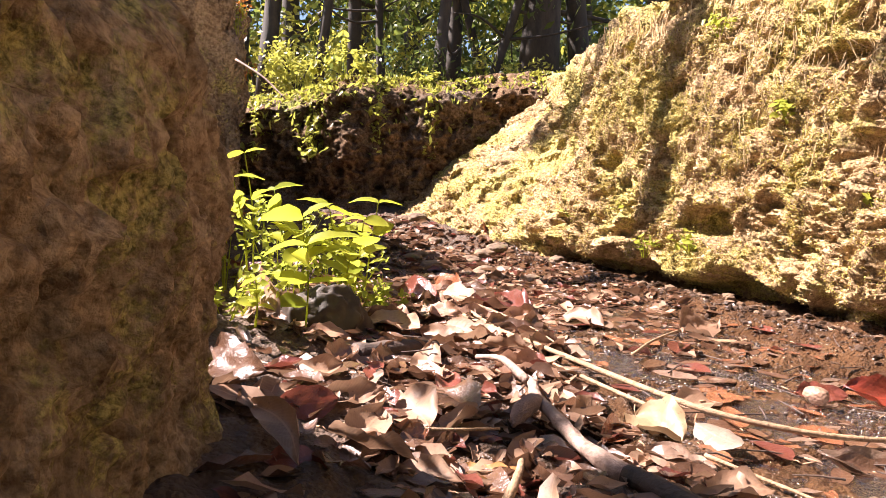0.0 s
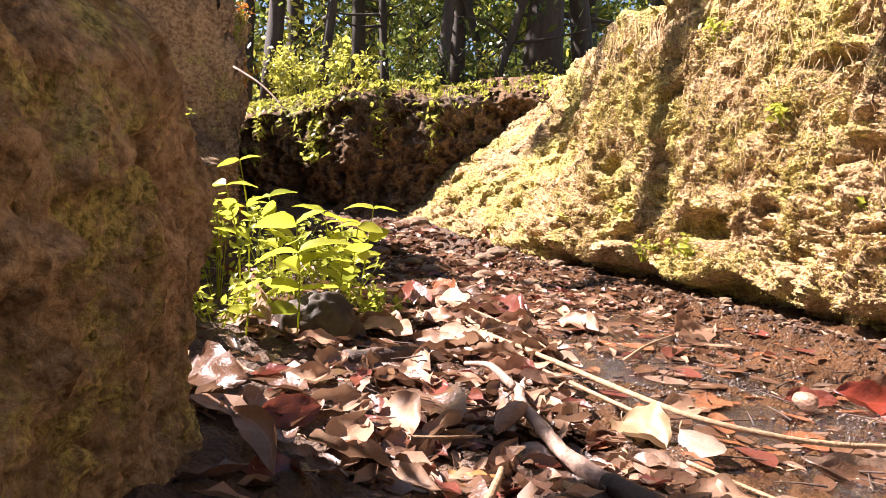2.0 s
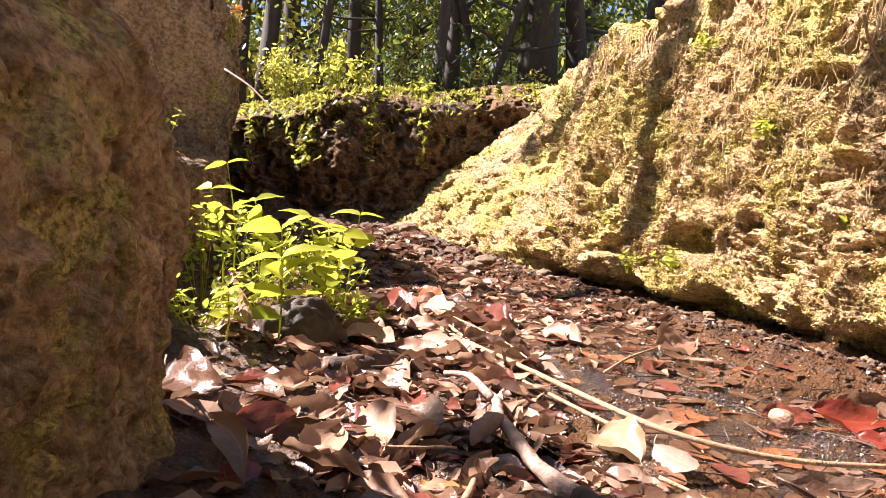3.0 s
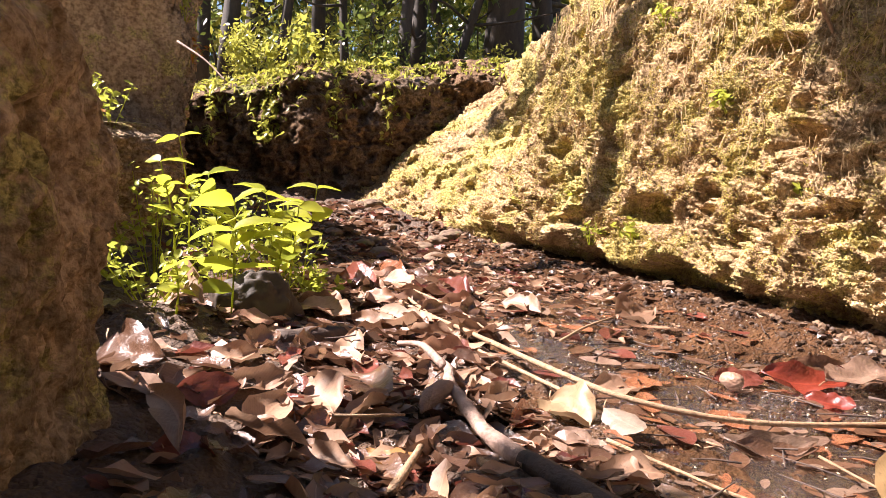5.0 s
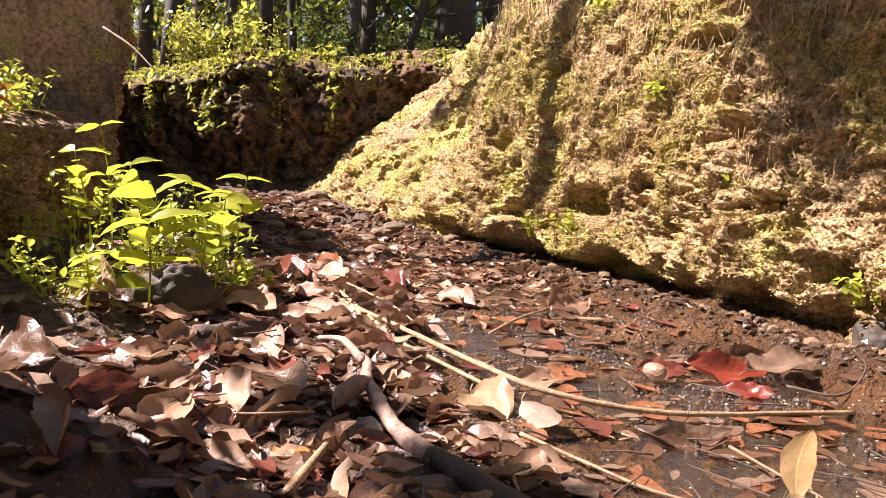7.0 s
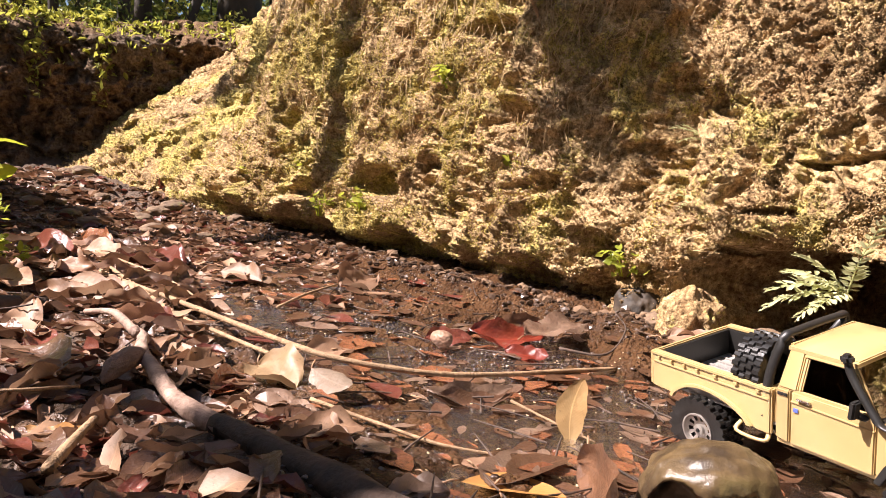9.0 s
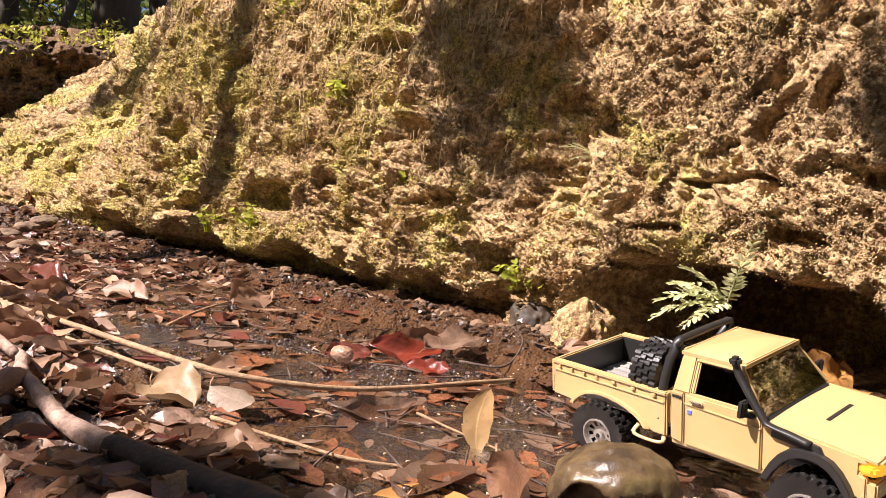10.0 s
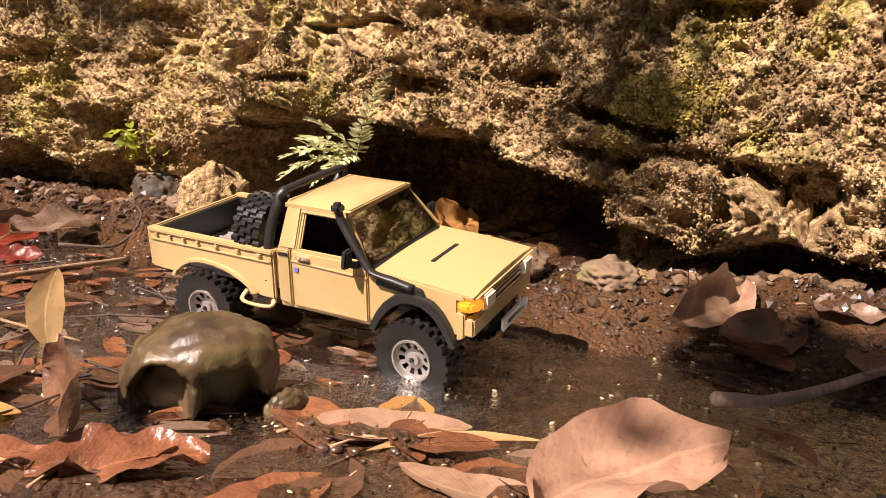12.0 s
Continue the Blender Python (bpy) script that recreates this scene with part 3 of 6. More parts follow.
def build_truck():
    truck = thing("toy_pickup_truck", pose(0.866, 0.384, -0.0015, 11.3, 0.6, -83.6), "sand-coloured toy pickup truck driving through shallow stream water", "toy truck")
    R, W, half = 0.0435, 0.036, 0.080
    meshes = {"tyre": tyre_mesh(R, W), "rim": rim_mesh(R, W), "brake_drum": cap_mesh(R, W), "wheel_nut": nut_mesh(R, W)}

    def wheel(x, y, z, turn, m=None):
        w = new("wheel")
        w.parent = truck
        w.matrix_local = m or (pose(x, y, z, 0, 0, turn + (180 if y > 0 else 0)))
        for key, me in meshes.items():
            part(key, me, None, w, {"rim": "silver grey beadlock rim", "tyre": "wet black knobbly tyre"}.get(key, ""))
        return w

    for x, turn in ((0.13, -3.0), (-0.13, 0.0)):
        for y in (-1, 1):
            wheel(x, y * 0.073, R - 0.002, turn)
    spare = wheel(0, 0, 0, 0, pose(-0.088, -0.036, 0.130, 0, 0, 90) @ pose(0, 0, 0, 0, 0, 180))
    spare.name = "spare_wheel"

    # front wings, doors and rear quarters, each side
    for s in (-1, 1):
        def side(outline, depth=0.007, bevel=0.0015, inset=0.0):
            lo, hi = sorted((s * (half - inset), s * (half - inset - depth)))
            return slab(outline, lo, hi, "y", bevel)

        wing = [(0.066, 0.066), (0.072, 0.066)] + arch(0.13, 0.046, 0.054, 158, 22) + [(0.188, 0.066), (0.196, 0.072), (0.196, 0.096), (0.187, 0.097), (0.187, 0.109), (0.196, 0.110), (0.190, 0.117), (0.066, 0.130)]
        part("front_wing", side(wing), TAN_PAINT, truck)
        flare_in, flare_out = arch(0.13, 0.046, 0.0525, 168, 12), arch(0.13, 0.046, 0.062, 12, 168)
        lo, hi = sorted((s * (half - 0.004), s * (half + 0.009)))
        part("wheel_flare", slab(flare_in + flare_out, lo, hi, "y", 0.001), BLACK_PLASTIC, truck, "black plastic wheel arch flare")
        door = part("door", side([(-0.040, 0.062), (0.064, 0.062), (0.064, 0.130), (0.060, 0.140), (-0.040, 0.140)]), TAN_PAINT, truck)
        lo, hi = sorted((s * (half - 0.001), s * (half + 0.004)))
        part("door_handle", slab([(-0.032, 0.124), (-0.014, 0.124), (-0.014, 0.129), (-0.032, 0.129)], lo, hi, "y", 0.001), CHROME, door, "chrome door handle")
        lo, hi = sorted((s * (half - 0.003), s * (half + 0.0012)))
        part("door_moulding", slab([(-0.040, 0.117), (0.064, 0.113), (0.064, 0.116), (-0.040, 0.120)], lo, hi, "y", 0.0006), TAN_PAINT, door)
        part("door_badge", slab([(-0.036, 0.103), (-0.031, 0.103), (-0.031, 0.109), (-0.036, 0.109)], lo, hi, "y", 0), BADGE, door, "small blue badge")
        part("rear_quarter", side([(-0.058, 0.066), (-0.042, 0.062), (-0.042, 0.140), (-0.058, 0.140)]), TAN_PAINT, truck)
        part("fuel_flap", slab([(-0.056, 0.124), (-0.044, 0.124), (-0.044, 0.131), (-0.056, 0.131)], lo, hi, "y", 0.0005), BLACK_PLASTIC, truck)

        # pillars lean in towards the roof
        def lean(p):
            k = max(0.0, p.z - 0.138)
            return (p.x, p.y - s * 0.30 * k, p.z)

        part("rear_pillar", shear(side([(-0.056, 0.139), (-0.034, 0.139), (-0.034, 0.194), (-0.052, 0.194)], 0.006), lean), TAN_PAINT, truck)
        part("front_pillar", shear(side([(0.058, 0.139), (0.067, 0.137), (0.030, 0.194), (0.022, 0.194)], 0.006), lean), TAN_PAINT, truck)
        part("door_top", shear(side([(-0.035, 0.186), (0.029, 0.186), (0.024, 0.195), (-0.035, 0.195)], 0.006), lean), TAN_PAINT, truck)
        part("window_post", shear(side([(-0.0335, 0.140), (-0.029, 0.140), (-0.029, 0.187), (-0.0335, 0.187)], 0.005, inset=0.001), lean), TAN_PAINT, truck)
        part("side_window", shear(side([(-0.029, 0.140), (0.059, 0.140), (0.028, 0.187), (-0.029, 0.187)], 0.0015, 0, 0.004), lean), GLASS, truck, "tinted side window")
        # mirror on its stalk
        mirror = part("mirror", shear(slab([(0.043, 0.136), (0.050, 0.136), (0.050, 0.160), (0.043, 0.160)], *sorted((s * (half + 0.004), s * (half + 0.017))), "y", 0.002), lambda p: (p.x + 0.1 * (p.z - 0.14), p.y, p.z)), BLACK_PLASTIC, truck, "black door mirror")
        part("mirror_arm", slab([(0.046, 0.134), (0.058, 0.134), (0.058, 0.138), (0.046, 0.140)], *sorted((s * (half - 0.003), s * (half + 0.008))), "y", 0.0008), BLACK_PLASTIC, mirror)

        # load bed side with its arch and moulding
        bed = [(-0.213, 0.076), (-0.184, 0.074)] + arch(-0.13, 0.052, 0.050, 155, 25) + [(-0.076, 0.068), (-0.062, 0.068), (-0.062, 0.136), (-0.213, 0.136)]
        panel = part("bed_side", side(bed, 0.006), TAN_PAINT, truck)
        part("arch_moulding", slab(arch(-0.13, 0.052, 0.0495, 160, 20) + arch(-0.13, 0.052, 0.0555, 20, 160), *sorted((s * (half - 0.003), s * (half + 0.0035))), "y", 0.001), TAN_PAINT, panel)
        part("bed_rail", slab([(-0.214, 0.1345), (-0.061, 0.1345), (-0.061, 0.1415), (-0.214, 0.1415)], *sorted((s * (half - 0.008), s * (half + 0.002))), "y", 0.0015), TAN_PAINT, panel)
        part("bed_crease", slab([(-0.210, 0.122), (-0.064, 0.122), (-0.064, 0.125), (-0.210, 0.125)], *sorted((s * (half - 0.003), s * (half + 0.0015))), "y", 0.0006), TAN_PAINT, panel)
        for k in range(7):
            x = -0.200 + k * 0.021
            part("tie_hook", block(x - 0.002, x + 0.002, *sorted((s * (half - 0.002), s * (half + 0.003))), 0.129, 0.134, 0.0006), TAN_PAINT, panel)
        # step below the bed
        part("side_step", tube_mesh("side_step", bend([(-0.092, s * 0.074, 0.070), (-0.092, s * 0.084, 0.060), (-0.066, s * 0.084, 0.060), (-0.066, s * 0.074, 0.068)], 4), [0.0022] * 13, TAN_PAINT), None, truck)
        part("sill", side([(-0.058, 0.056), (0.068, 0.056), (0.068, 0.063), (-0.058, 0.063)], 0.012, 0.001, 0.003), TAN_PAINT, truck)
        # lights at the corner
        lamp = part("headlight", slab([(s * 0.040, 0.095), (s * 0.063, 0.095), (s * 0.063, 0.113), (s * 0.040, 0.113)][::s], 0.196, 0.211, "x", 0.002), LENS, truck, "clear headlight lens")
        part("indicator", shear(slab([(s * 0.0635, 0.096), (s * 0.0820, 0.098), (s * 0.0820, 0.108), (s * 0.0635, 0.110)][::s], 0.187, 0.211, "x", 0.003), lambda p: (p.x - (0.45 * max(0, abs(p.y) - 0.064) if p.x > 0.195 else 0), p.y, p.z)), AMBER, truck, "glowing amber indicator lamp")

    # bonnet, a gently crowned sheet with a narrow scoop
    def crown(p):
        k = (p.x - 0.066) / 0.14
        return (p.x, p.y, p.z - 0.010 * k * k + 0.005 * (1 - (p.y / 0.08) ** 2))

    bm = bmesh.new()
    bmesh.ops.create_grid(bm, x_segments=16, y_segments=16, size=0.5)
    for v in bm.verts:
        v.co = Vector((0.064 + (v.co.x + 0.5) * 0.141, v.co.y * 0.156, 0.1265))
    shear(bm, crown)
    bmesh.ops.solidify(bm, geom=bm.faces[:], thickness=0.004)
    hood = part("bonnet", bm, TAN_PAINT, truck)
    part("bonnet_slot", block(0.118, 0.124, -0.030, 0.030, 0.126, 0.1315, 0.001), BLACK_PLASTIC, hood, "dark scoop slot")
    part("cowl", block(0.058, 0.070, -0.074, 0.074, 0.126, 0.1335, 0.002), BLACK_PLASTIC, truck)

    # roof, windscreen and rear of the cab
    bm = bmesh.new()
    bmesh.ops.create_grid(bm, x_segments=14, y_segments=14, size=0.5)
    for v in bm.verts:
        u, w = v.co.x + 0.5, v.co.y * 2
        v.co = Vector((-0.054 + u * 0.088, w * 0.0645, 0.1945 + 0.0065 * (1 - w ** 4) * (1 - (2 * u - 1) ** 6)))
    bmesh.ops.solidify(bm, geom=bm.faces[:], thickness=0.004)
    roof = part("roof", bm, TAN_PAINT, truck)
    bm = bmesh.new()
    bm.faces.new([bm.verts.new(p) for p in ((0.0655, -0.072, 0.137), (0.0655, 0.072, 0.137), (0.031, 0.060, 0.193), (0.031, -0.060, 0.193))])
    bmesh.ops.solidify(bm, geom=bm.faces[:], thickness=0.0015)
    part("windscreen", bm, GLASS, truck, "tinted sloping windscreen")
    part("windscreen_header", block(0.024, 0.034, -0.061, 0.061, 0.190, 0.1965, 0.0015), TAN_PAINT, truck)
    part("cab_back", block(-0.057, -0.052, -0.074, 0.074, 0.066, 0.145, 0.001), TAN_PAINT, truck)
    part("cab_back_top", block(-0.055, -0.050, -0.060, 0.060, 0.184, 0.197, 0.001), TAN_PAINT, truck)
    part("rear_window", block(-0.0545, -0.053, -0.060, 0.060, 0.145, 0.185, 0), GLASS, truck)
    part("cabin_floor", block(-0.050, 0.075, -0.070, 0.070, 0.060, 0.072, 0.001), INTERIOR, truck)
    part("dashboard", block(0.040, 0.062, -0.068, 0.068, 0.100, 0.135, 0.004), INTERIOR, truck)
    for y in (-0.036, 0.036):
        part("seat", shear(block(-0.040, -0.028, y - 0.022, y + 0.022, 0.072, 0.158, 0.005), lambda p: (p.x - 0.08 * (p.z - 0.07), p.y, p.z)), INTERIOR, truck)
    ring = [(0.030 + 0.004 * math.cos(a), -0.036 + 0.016 * math.cos(a), 0.140 + 0.016 * math.sin(a)) for a in np.linspace(0, 2 * math.pi, 19)]
    part("steering_wheel", tube_mesh("steering_wheel", ring, [0.0018] * 19, INTERIOR, 6), None, truck)

    # load bed
    part("bed_floor", block(-0.212, -0.060, -0.076, 0.076, 0.082, 0.088, 0.001), GREY_PLASTIC, truck, "grey ribbed bed floor")
    for k in range(9):
        part("bed_rib", block(-0.205, -0.064, -0.064 + k * 0.016 - 0.002, -0.064 + k * 0.016 + 0.002, 0.0875, 0.0905, 0.0006), GREY_PLASTIC, truck)
    for y in (-1, 1):
        part("bed_liner", block(-0.211, -0.066, *sorted((y * 0.0735, y * 0.0705)), 0.088, 0.134, 0.0005), BLACK_PLASTIC, truck, "black inner bed panel")
    part("bed_liner", block(-0.2115, -0.208, -0.070, 0.070, 0.088, 0.134, 0.0005), BLACK_PLASTIC, truck, "black inner bed panel")
    gate = part("tailgate", block(-0.219, -0.212, -0.078, 0.078, 0.076, 0.138, 0.002), TAN_PAINT, truck)
    part("tailgate_handle", block(-0.222, -0.218, -0.014, 0.014, 0.118, 0.126, 0.001), BLACK_PLASTIC, gate)
    part("bed_front", block(-0.066, -0.060, -0.076, 0.076, 0.088, 0.142, 0.001), TAN_PAINT, truck)
    for y in (-1, 1):
        part("wheel_box", slab(arch(-0.13, 0.086, 0.030, 180, 0, 8), *sorted((y * 0.050, y * 0.075)), "y", 0.001), GREY_PLASTIC, truck)
    part("roll_bar", tube_mesh("roll_bar", bend([(-0.070, -0.076, 0.086), (-0.067, -0.073, 0.150), (-0.062, -0.060, 0.200), (-0.060, -0.040, 0.207), (-0.060, 0.040, 0.207), (-0.062, 0.060, 0.200), (-0.067, 0.073, 0.150), (-0.070, 0.076, 0.086)], 5), [0.0045] * 36, BLACK_PLASTIC), None, truck, "black tubular roll bar")
    for y in (-0.03, 0.03):
        part("roll_bar_brace", tube_mesh("roll_bar_brace", [(-0.062, y * 1.8, 0.198), (-0.085, y * 1.9, 0.14), (-0.105, y * 2, 0.090)], [0.003] * 3, BLACK_PLASTIC), None, truck)
    part("wheel_carrier", block(-0.072, -0.056, -0.012, 0.012, 0.088, 0.16, 0.002), BLACK_PLASTIC, truck)

    # snorkel along the near wing and pillar
    part("snorkel", tube_mesh("snorkel", bend([(0.128, -0.082, 0.115), (0.100, -0.084, 0.123), (0.078, -0.085, 0.131), (0.064, -0.083, 0.143), (0.046, -0.080, 0.170), (0.032, -0.077, 0.193), (0.030, -0.077, 0.202)], 5), [0.0055 - 0.001 * min(1, k / 16) for k in range(31)], BLACK_PLASTIC, 10), None, truck, "black snorkel pipe")
    head = part("snorkel_head", block(0.022, 0.036, -0.084, -0.070, 0.198, 0.211, 0.004), BLACK_PLASTIC, truck)
    part("wing_panel", shear(slab([(0.078, 0.110), (0.146, 0.104), (0.140, 0.116), (0.080, 0.128)], -0.0835, -0.079, "y", 0.001), lambda p: p), BLACK_PLASTIC, truck)

    # nose: grille, bumper, plate
    grille = part("grille", block(0.198, 0.206, -0.043, 0.043, 0.090, 0.114, 0.002), BLACK_PLASTIC, truck)
    for k in range(4):
        part("grille_bar", block(0.204, 0.2085, -0.041, 0.041, 0.0935 + k * 0.0055, 0.0955 + k * 0.0055, 0.0006), CHROME, grille)
    part("nose_panel", block(0.196, 0.208, -0.078, 0.078, 0.112, 0.1175, 0.0025), TAN_PAINT, truck)
    part("apron", block(0.190, 0.206, -0.078, 0.078, 0.074, 0.092, 0.002), TAN_PAINT, truck)
    bumper = part("front_bumper", shear(block(0.198, 0.214, -0.082, 0.082, 0.058, 0.080, 0.004), lambda p: (p.x - 2.2 * max(0, abs(p.y) - 0.05) ** 1.0 * 0.35, p.y, p.z)), BLACK_PLASTIC, truck, "black front bumper")
    plate = part("number_plate", block(0.2135, 0.2155, -0.034, 0.034, 0.060, 0.079, 0.0006), PLATE, bumper)
    part("plate_bar", block(0.2150, 0.2162, -0.024, 0.024, 0.066, 0.073, 0), BLACK_PLASTIC, plate)

    # under side
    for y in (-0.03, 0.03):
        part("frame_rail", block(-0.205, 0.200, y - 0.005, y + 0.005, 0.056, 0.070, 0.001), BLACK_PLASTIC, truck)
    for x in (-0.13, 0.13):
        part("axle", tube_mesh("axle", [(x, -0.062, R), (x, -0.02, R), (x, 0.0, R), (x, 0.02, R), (x, 0.062, R)], [0.006, 0.007, 0.013, 0.007, 0.006], BLACK_PLASTIC), None, truck)
        for y in (-0.045, 0.045):
            part("shock_absorber", tube_mesh("shock_absorber", [(x - 0.01, y, R), (x - 0.006, y, 0.056), (x, y, 0.09)], [0.005, 0.007, 0.004], GREY_PLASTIC), None, truck)
    part("inner_wing", block(0.075, 0.20, -0.071, 0.071, 0.088, 0.108, 0.002), INTERIOR, truck)

    # the true proportions: long bed, short nose, low roof
    seen = set()
    for ob in truck.children_recursive:
        if ob.name.split(".")[0] in ("wheel", "spare_wheel"):
            ob.location.x = np.interp(ob.location.x, STRETCH_X[0], STRETCH_X[1])
        elif ob.data and ob.parent.name.split(".")[0] not in ("wheel", "spare_wheel") and ob.data.name not in seen:
            seen.add(ob.data.name)
            co = np.empty(len(ob.data.vertices) * 3)
            ob.data.vertices.foreach_get("co", co)
            co = co.reshape(-1, 3)
            bed = co[:, 0].mean() < -0.060 and not ob.name.startswith("roll_bar")
            co[:, 0] = np.interp(co[:, 0], STRETCH_X[0], STRETCH_X[1])
            co[:, 2] = np.interp(co[:, 2], *(BED_Z if bed else STRETCH_Z))
            ob.data.vertices.foreach_set("co", co.ravel())
            ob.data.update()


STRETCH_X = ((-0.224, -0.13, -0.0575, -0.029, 0.03, 0.0655, 0.13, 0.192, 0.207, 0.2155), (-0.236, -0.142, -0.0375, -0.008, 0.042, 0.0765, 0.131, 0.180, 0.194, 0.2065))
STRETCH_Z = ((0.0, 0.058, 0.075, 0.103, 0.1165, 0.1265, 0.1385, 0.140, 0.187, 0.1945, 0.215), (0.0, 0.0655, 0.0765, 0.1085, 0.1185, 0.1255, 0.1300, 0.1335, 0.1695, 0.1775, 0.195))
BED_Z = ((0.0, 0.074, 0.088, 0.1415, 0.215), (0.0, 0.0755, 0.085, 0.1265, 0.190))
build_truck()

# ---- fallen leaves ----
def leaf_material(name, face, back_tone, rough=0.5, veins=0.5, wet=0.0, through_light=0.25):
    n = Nodes(name)
    rnd = n.add("ShaderNodeObjectInfo").outputs["Random"]
    isl = n.add("ShaderNodeNewGeometry").outputs["Random Per Island"]
    any_ = n.math("FRACT", n.math("ADD", rnd, isl))
    tone = n.mix(any_, tuple(0.62 * v for v in face), tuple(min(0.85, 1.2 * v) for v in face))
    blot = n.ramp(n.noise(28, 6, 0.65), [(0.38, (0, 0, 0)), (0.66, (1, 1, 1))])
    tone = n.mix(n.math("MULTIPLY", blot, 0.75), tone, back_tone)
    specks = n.ramp(n.noise(190, 3, 0.6), [(0.60, (0, 0, 0)), (0.70, (1, 1, 1))])
    tone = n.mix(n.math("MULTIPLY", specks, 0.5), tone, tuple(0.35 * v for v in face))
    # side veins run slantwise from the midrib along the leaf's own u and v
    uv = n.add("ShaderNodeTexCoord").outputs["UV"]
    sep = n.add("ShaderNodeSeparateXYZ")
    n.link(uv, sep.inputs[0])
    across = n.math("ABSOLUTE", n.math("SUBTRACT", sep.outputs[1], 0.5))
    phase = n.math("MULTIPLY", n.math("SUBTRACT", sep.outputs[0], n.math("MULTIPLY", across, 0.55)), 62.0)
    wave = n.math("POWER", n.math("ABSOLUTE", n.math("SINE", phase)), 8.0)
    rib = n.math("LESS_THAN", across, 0.025)
    relief = n.math("MAXIMUM", n.math("SUBTRACT", 1.0, wave), rib)
    tone = n.mix(n.math("MULTIPLY", n.math("SUBTRACT", 1.0, relief), 0.18 * veins), tone, tuple(min(1, 1.6 * v) for v in face))
    tone = n.mix(n.math("MULTIPLY", rib, 0.4), tone, tuple(min(1, 1.5 * v) for v in face))
    n.set(Base_Color=tone, Roughness=rough)
    if wet:
        n.bsdf.inputs["Coat Weight"].default_value = wet
        n.bsdf.inputs["Coat Roughness"].default_value = 0.06
    dry = n.bump(n.math("ADD", n.math("MULTIPLY", relief, 0.10 * veins), n.math("ADD", n.noise(120, 4, 0.6), n.noise(30, 3))), 0.6, 0.0012 + 0.0022 * wet)
    if wet:
        # a wrinkled film of water that catches the sun
        film = n.add("ShaderNodeBump", Strength=1.0, Distance=0.016 * wet)
        n.link(n.noise(150, 3, 0.6, distort=0.7), film.inputs["Height"])
        n.link(dry, film.inputs["Normal"])
        n.link(film.outputs[0], n.bsdf.inputs["Coat Normal"])
    if through_light:
        glow = n.add("ShaderNodeBsdfTranslucent")
        n.link(tone, glow.inputs[0])
        m = n.add("ShaderNodeMixShader", Fac=through_light)
        n.link(n.bsdf.outputs[0], m.inputs[1])
        n.link(glow.outputs[0], m.inputs[2])
        n.link(m.outputs[0], n.out.inputs[0])
    return n.mat


TAN = leaf_material("tan_leaf", (0.37, 0.23, 0.14), (0.22, 0.115, 0.065), 0.55)
CREAM = leaf_material("cream_leaf", (0.27, 0.18, 0.095), (0.32, 0.21, 0.11), 0.5)
PALE = leaf_material("pale_grey_leaf", (0.28, 0.215, 0.16), (0.25, 0.18, 0.13), 0.35, wet=0.6)
CRISP = leaf_material("ochre_leaf", (0.52, 0.28, 0.08), (0.38, 0.17, 0.05), 0.5)
BROWN = leaf_material("brown_leaf", (0.17, 0.085, 0.045), (0.09, 0.045, 0.026), 0.3, wet=0.7)
GREY = leaf_material("grey_brown_leaf", (0.26, 0.17, 0.115), (0.15, 0.085, 0.055), 0.3, wet=0.8)
RUST = leaf_material("wet_rust_leaf", (0.27, 0.105, 0.046), (0.15, 0.05, 0.024), 0.2, wet=1.0, through_light=0.1)
RED = leaf_material("dark_red_leaf", (0.20, 0.055, 0.034), (0.12, 0.035, 0.022), 0.3, wet=0.6)
SCARLET = leaf_material("scarlet_leaf", (0.24, 0.04, 0.018), (0.17, 0.028, 0.016), 0.3, wet=0.5)
ROSE = leaf_material("pinkish_tan_leaf", (0.42, 0.25, 0.16), (0.28, 0.14, 0.085), 0.45)
YELLOW = leaf_material("yellow_leaf", (0.50, 0.33, 0.145), (0.36, 0.21, 0.08), 0.5)
LEAF_WORDS = {"tan_leaf": "dry tan dead leaf", "cream_leaf": "pale cream dead leaf", "pale_grey_leaf": "pale grey wet dead leaf", "ochre_leaf": "crisp ochre dead leaf",
              "brown_leaf": "dark brown dead leaf", "grey_brown_leaf": "greyish brown wet dead leaf", "wet_rust_leaf": "wet rust-brown dead leaf",
              "dark_red_leaf": "dark red dead leaf", "scarlet_leaf": "bright red dead leaf", "pinkish_tan_leaf": "large pinkish tan dead leaf", "yellow_leaf": "yellow dead leaf"}


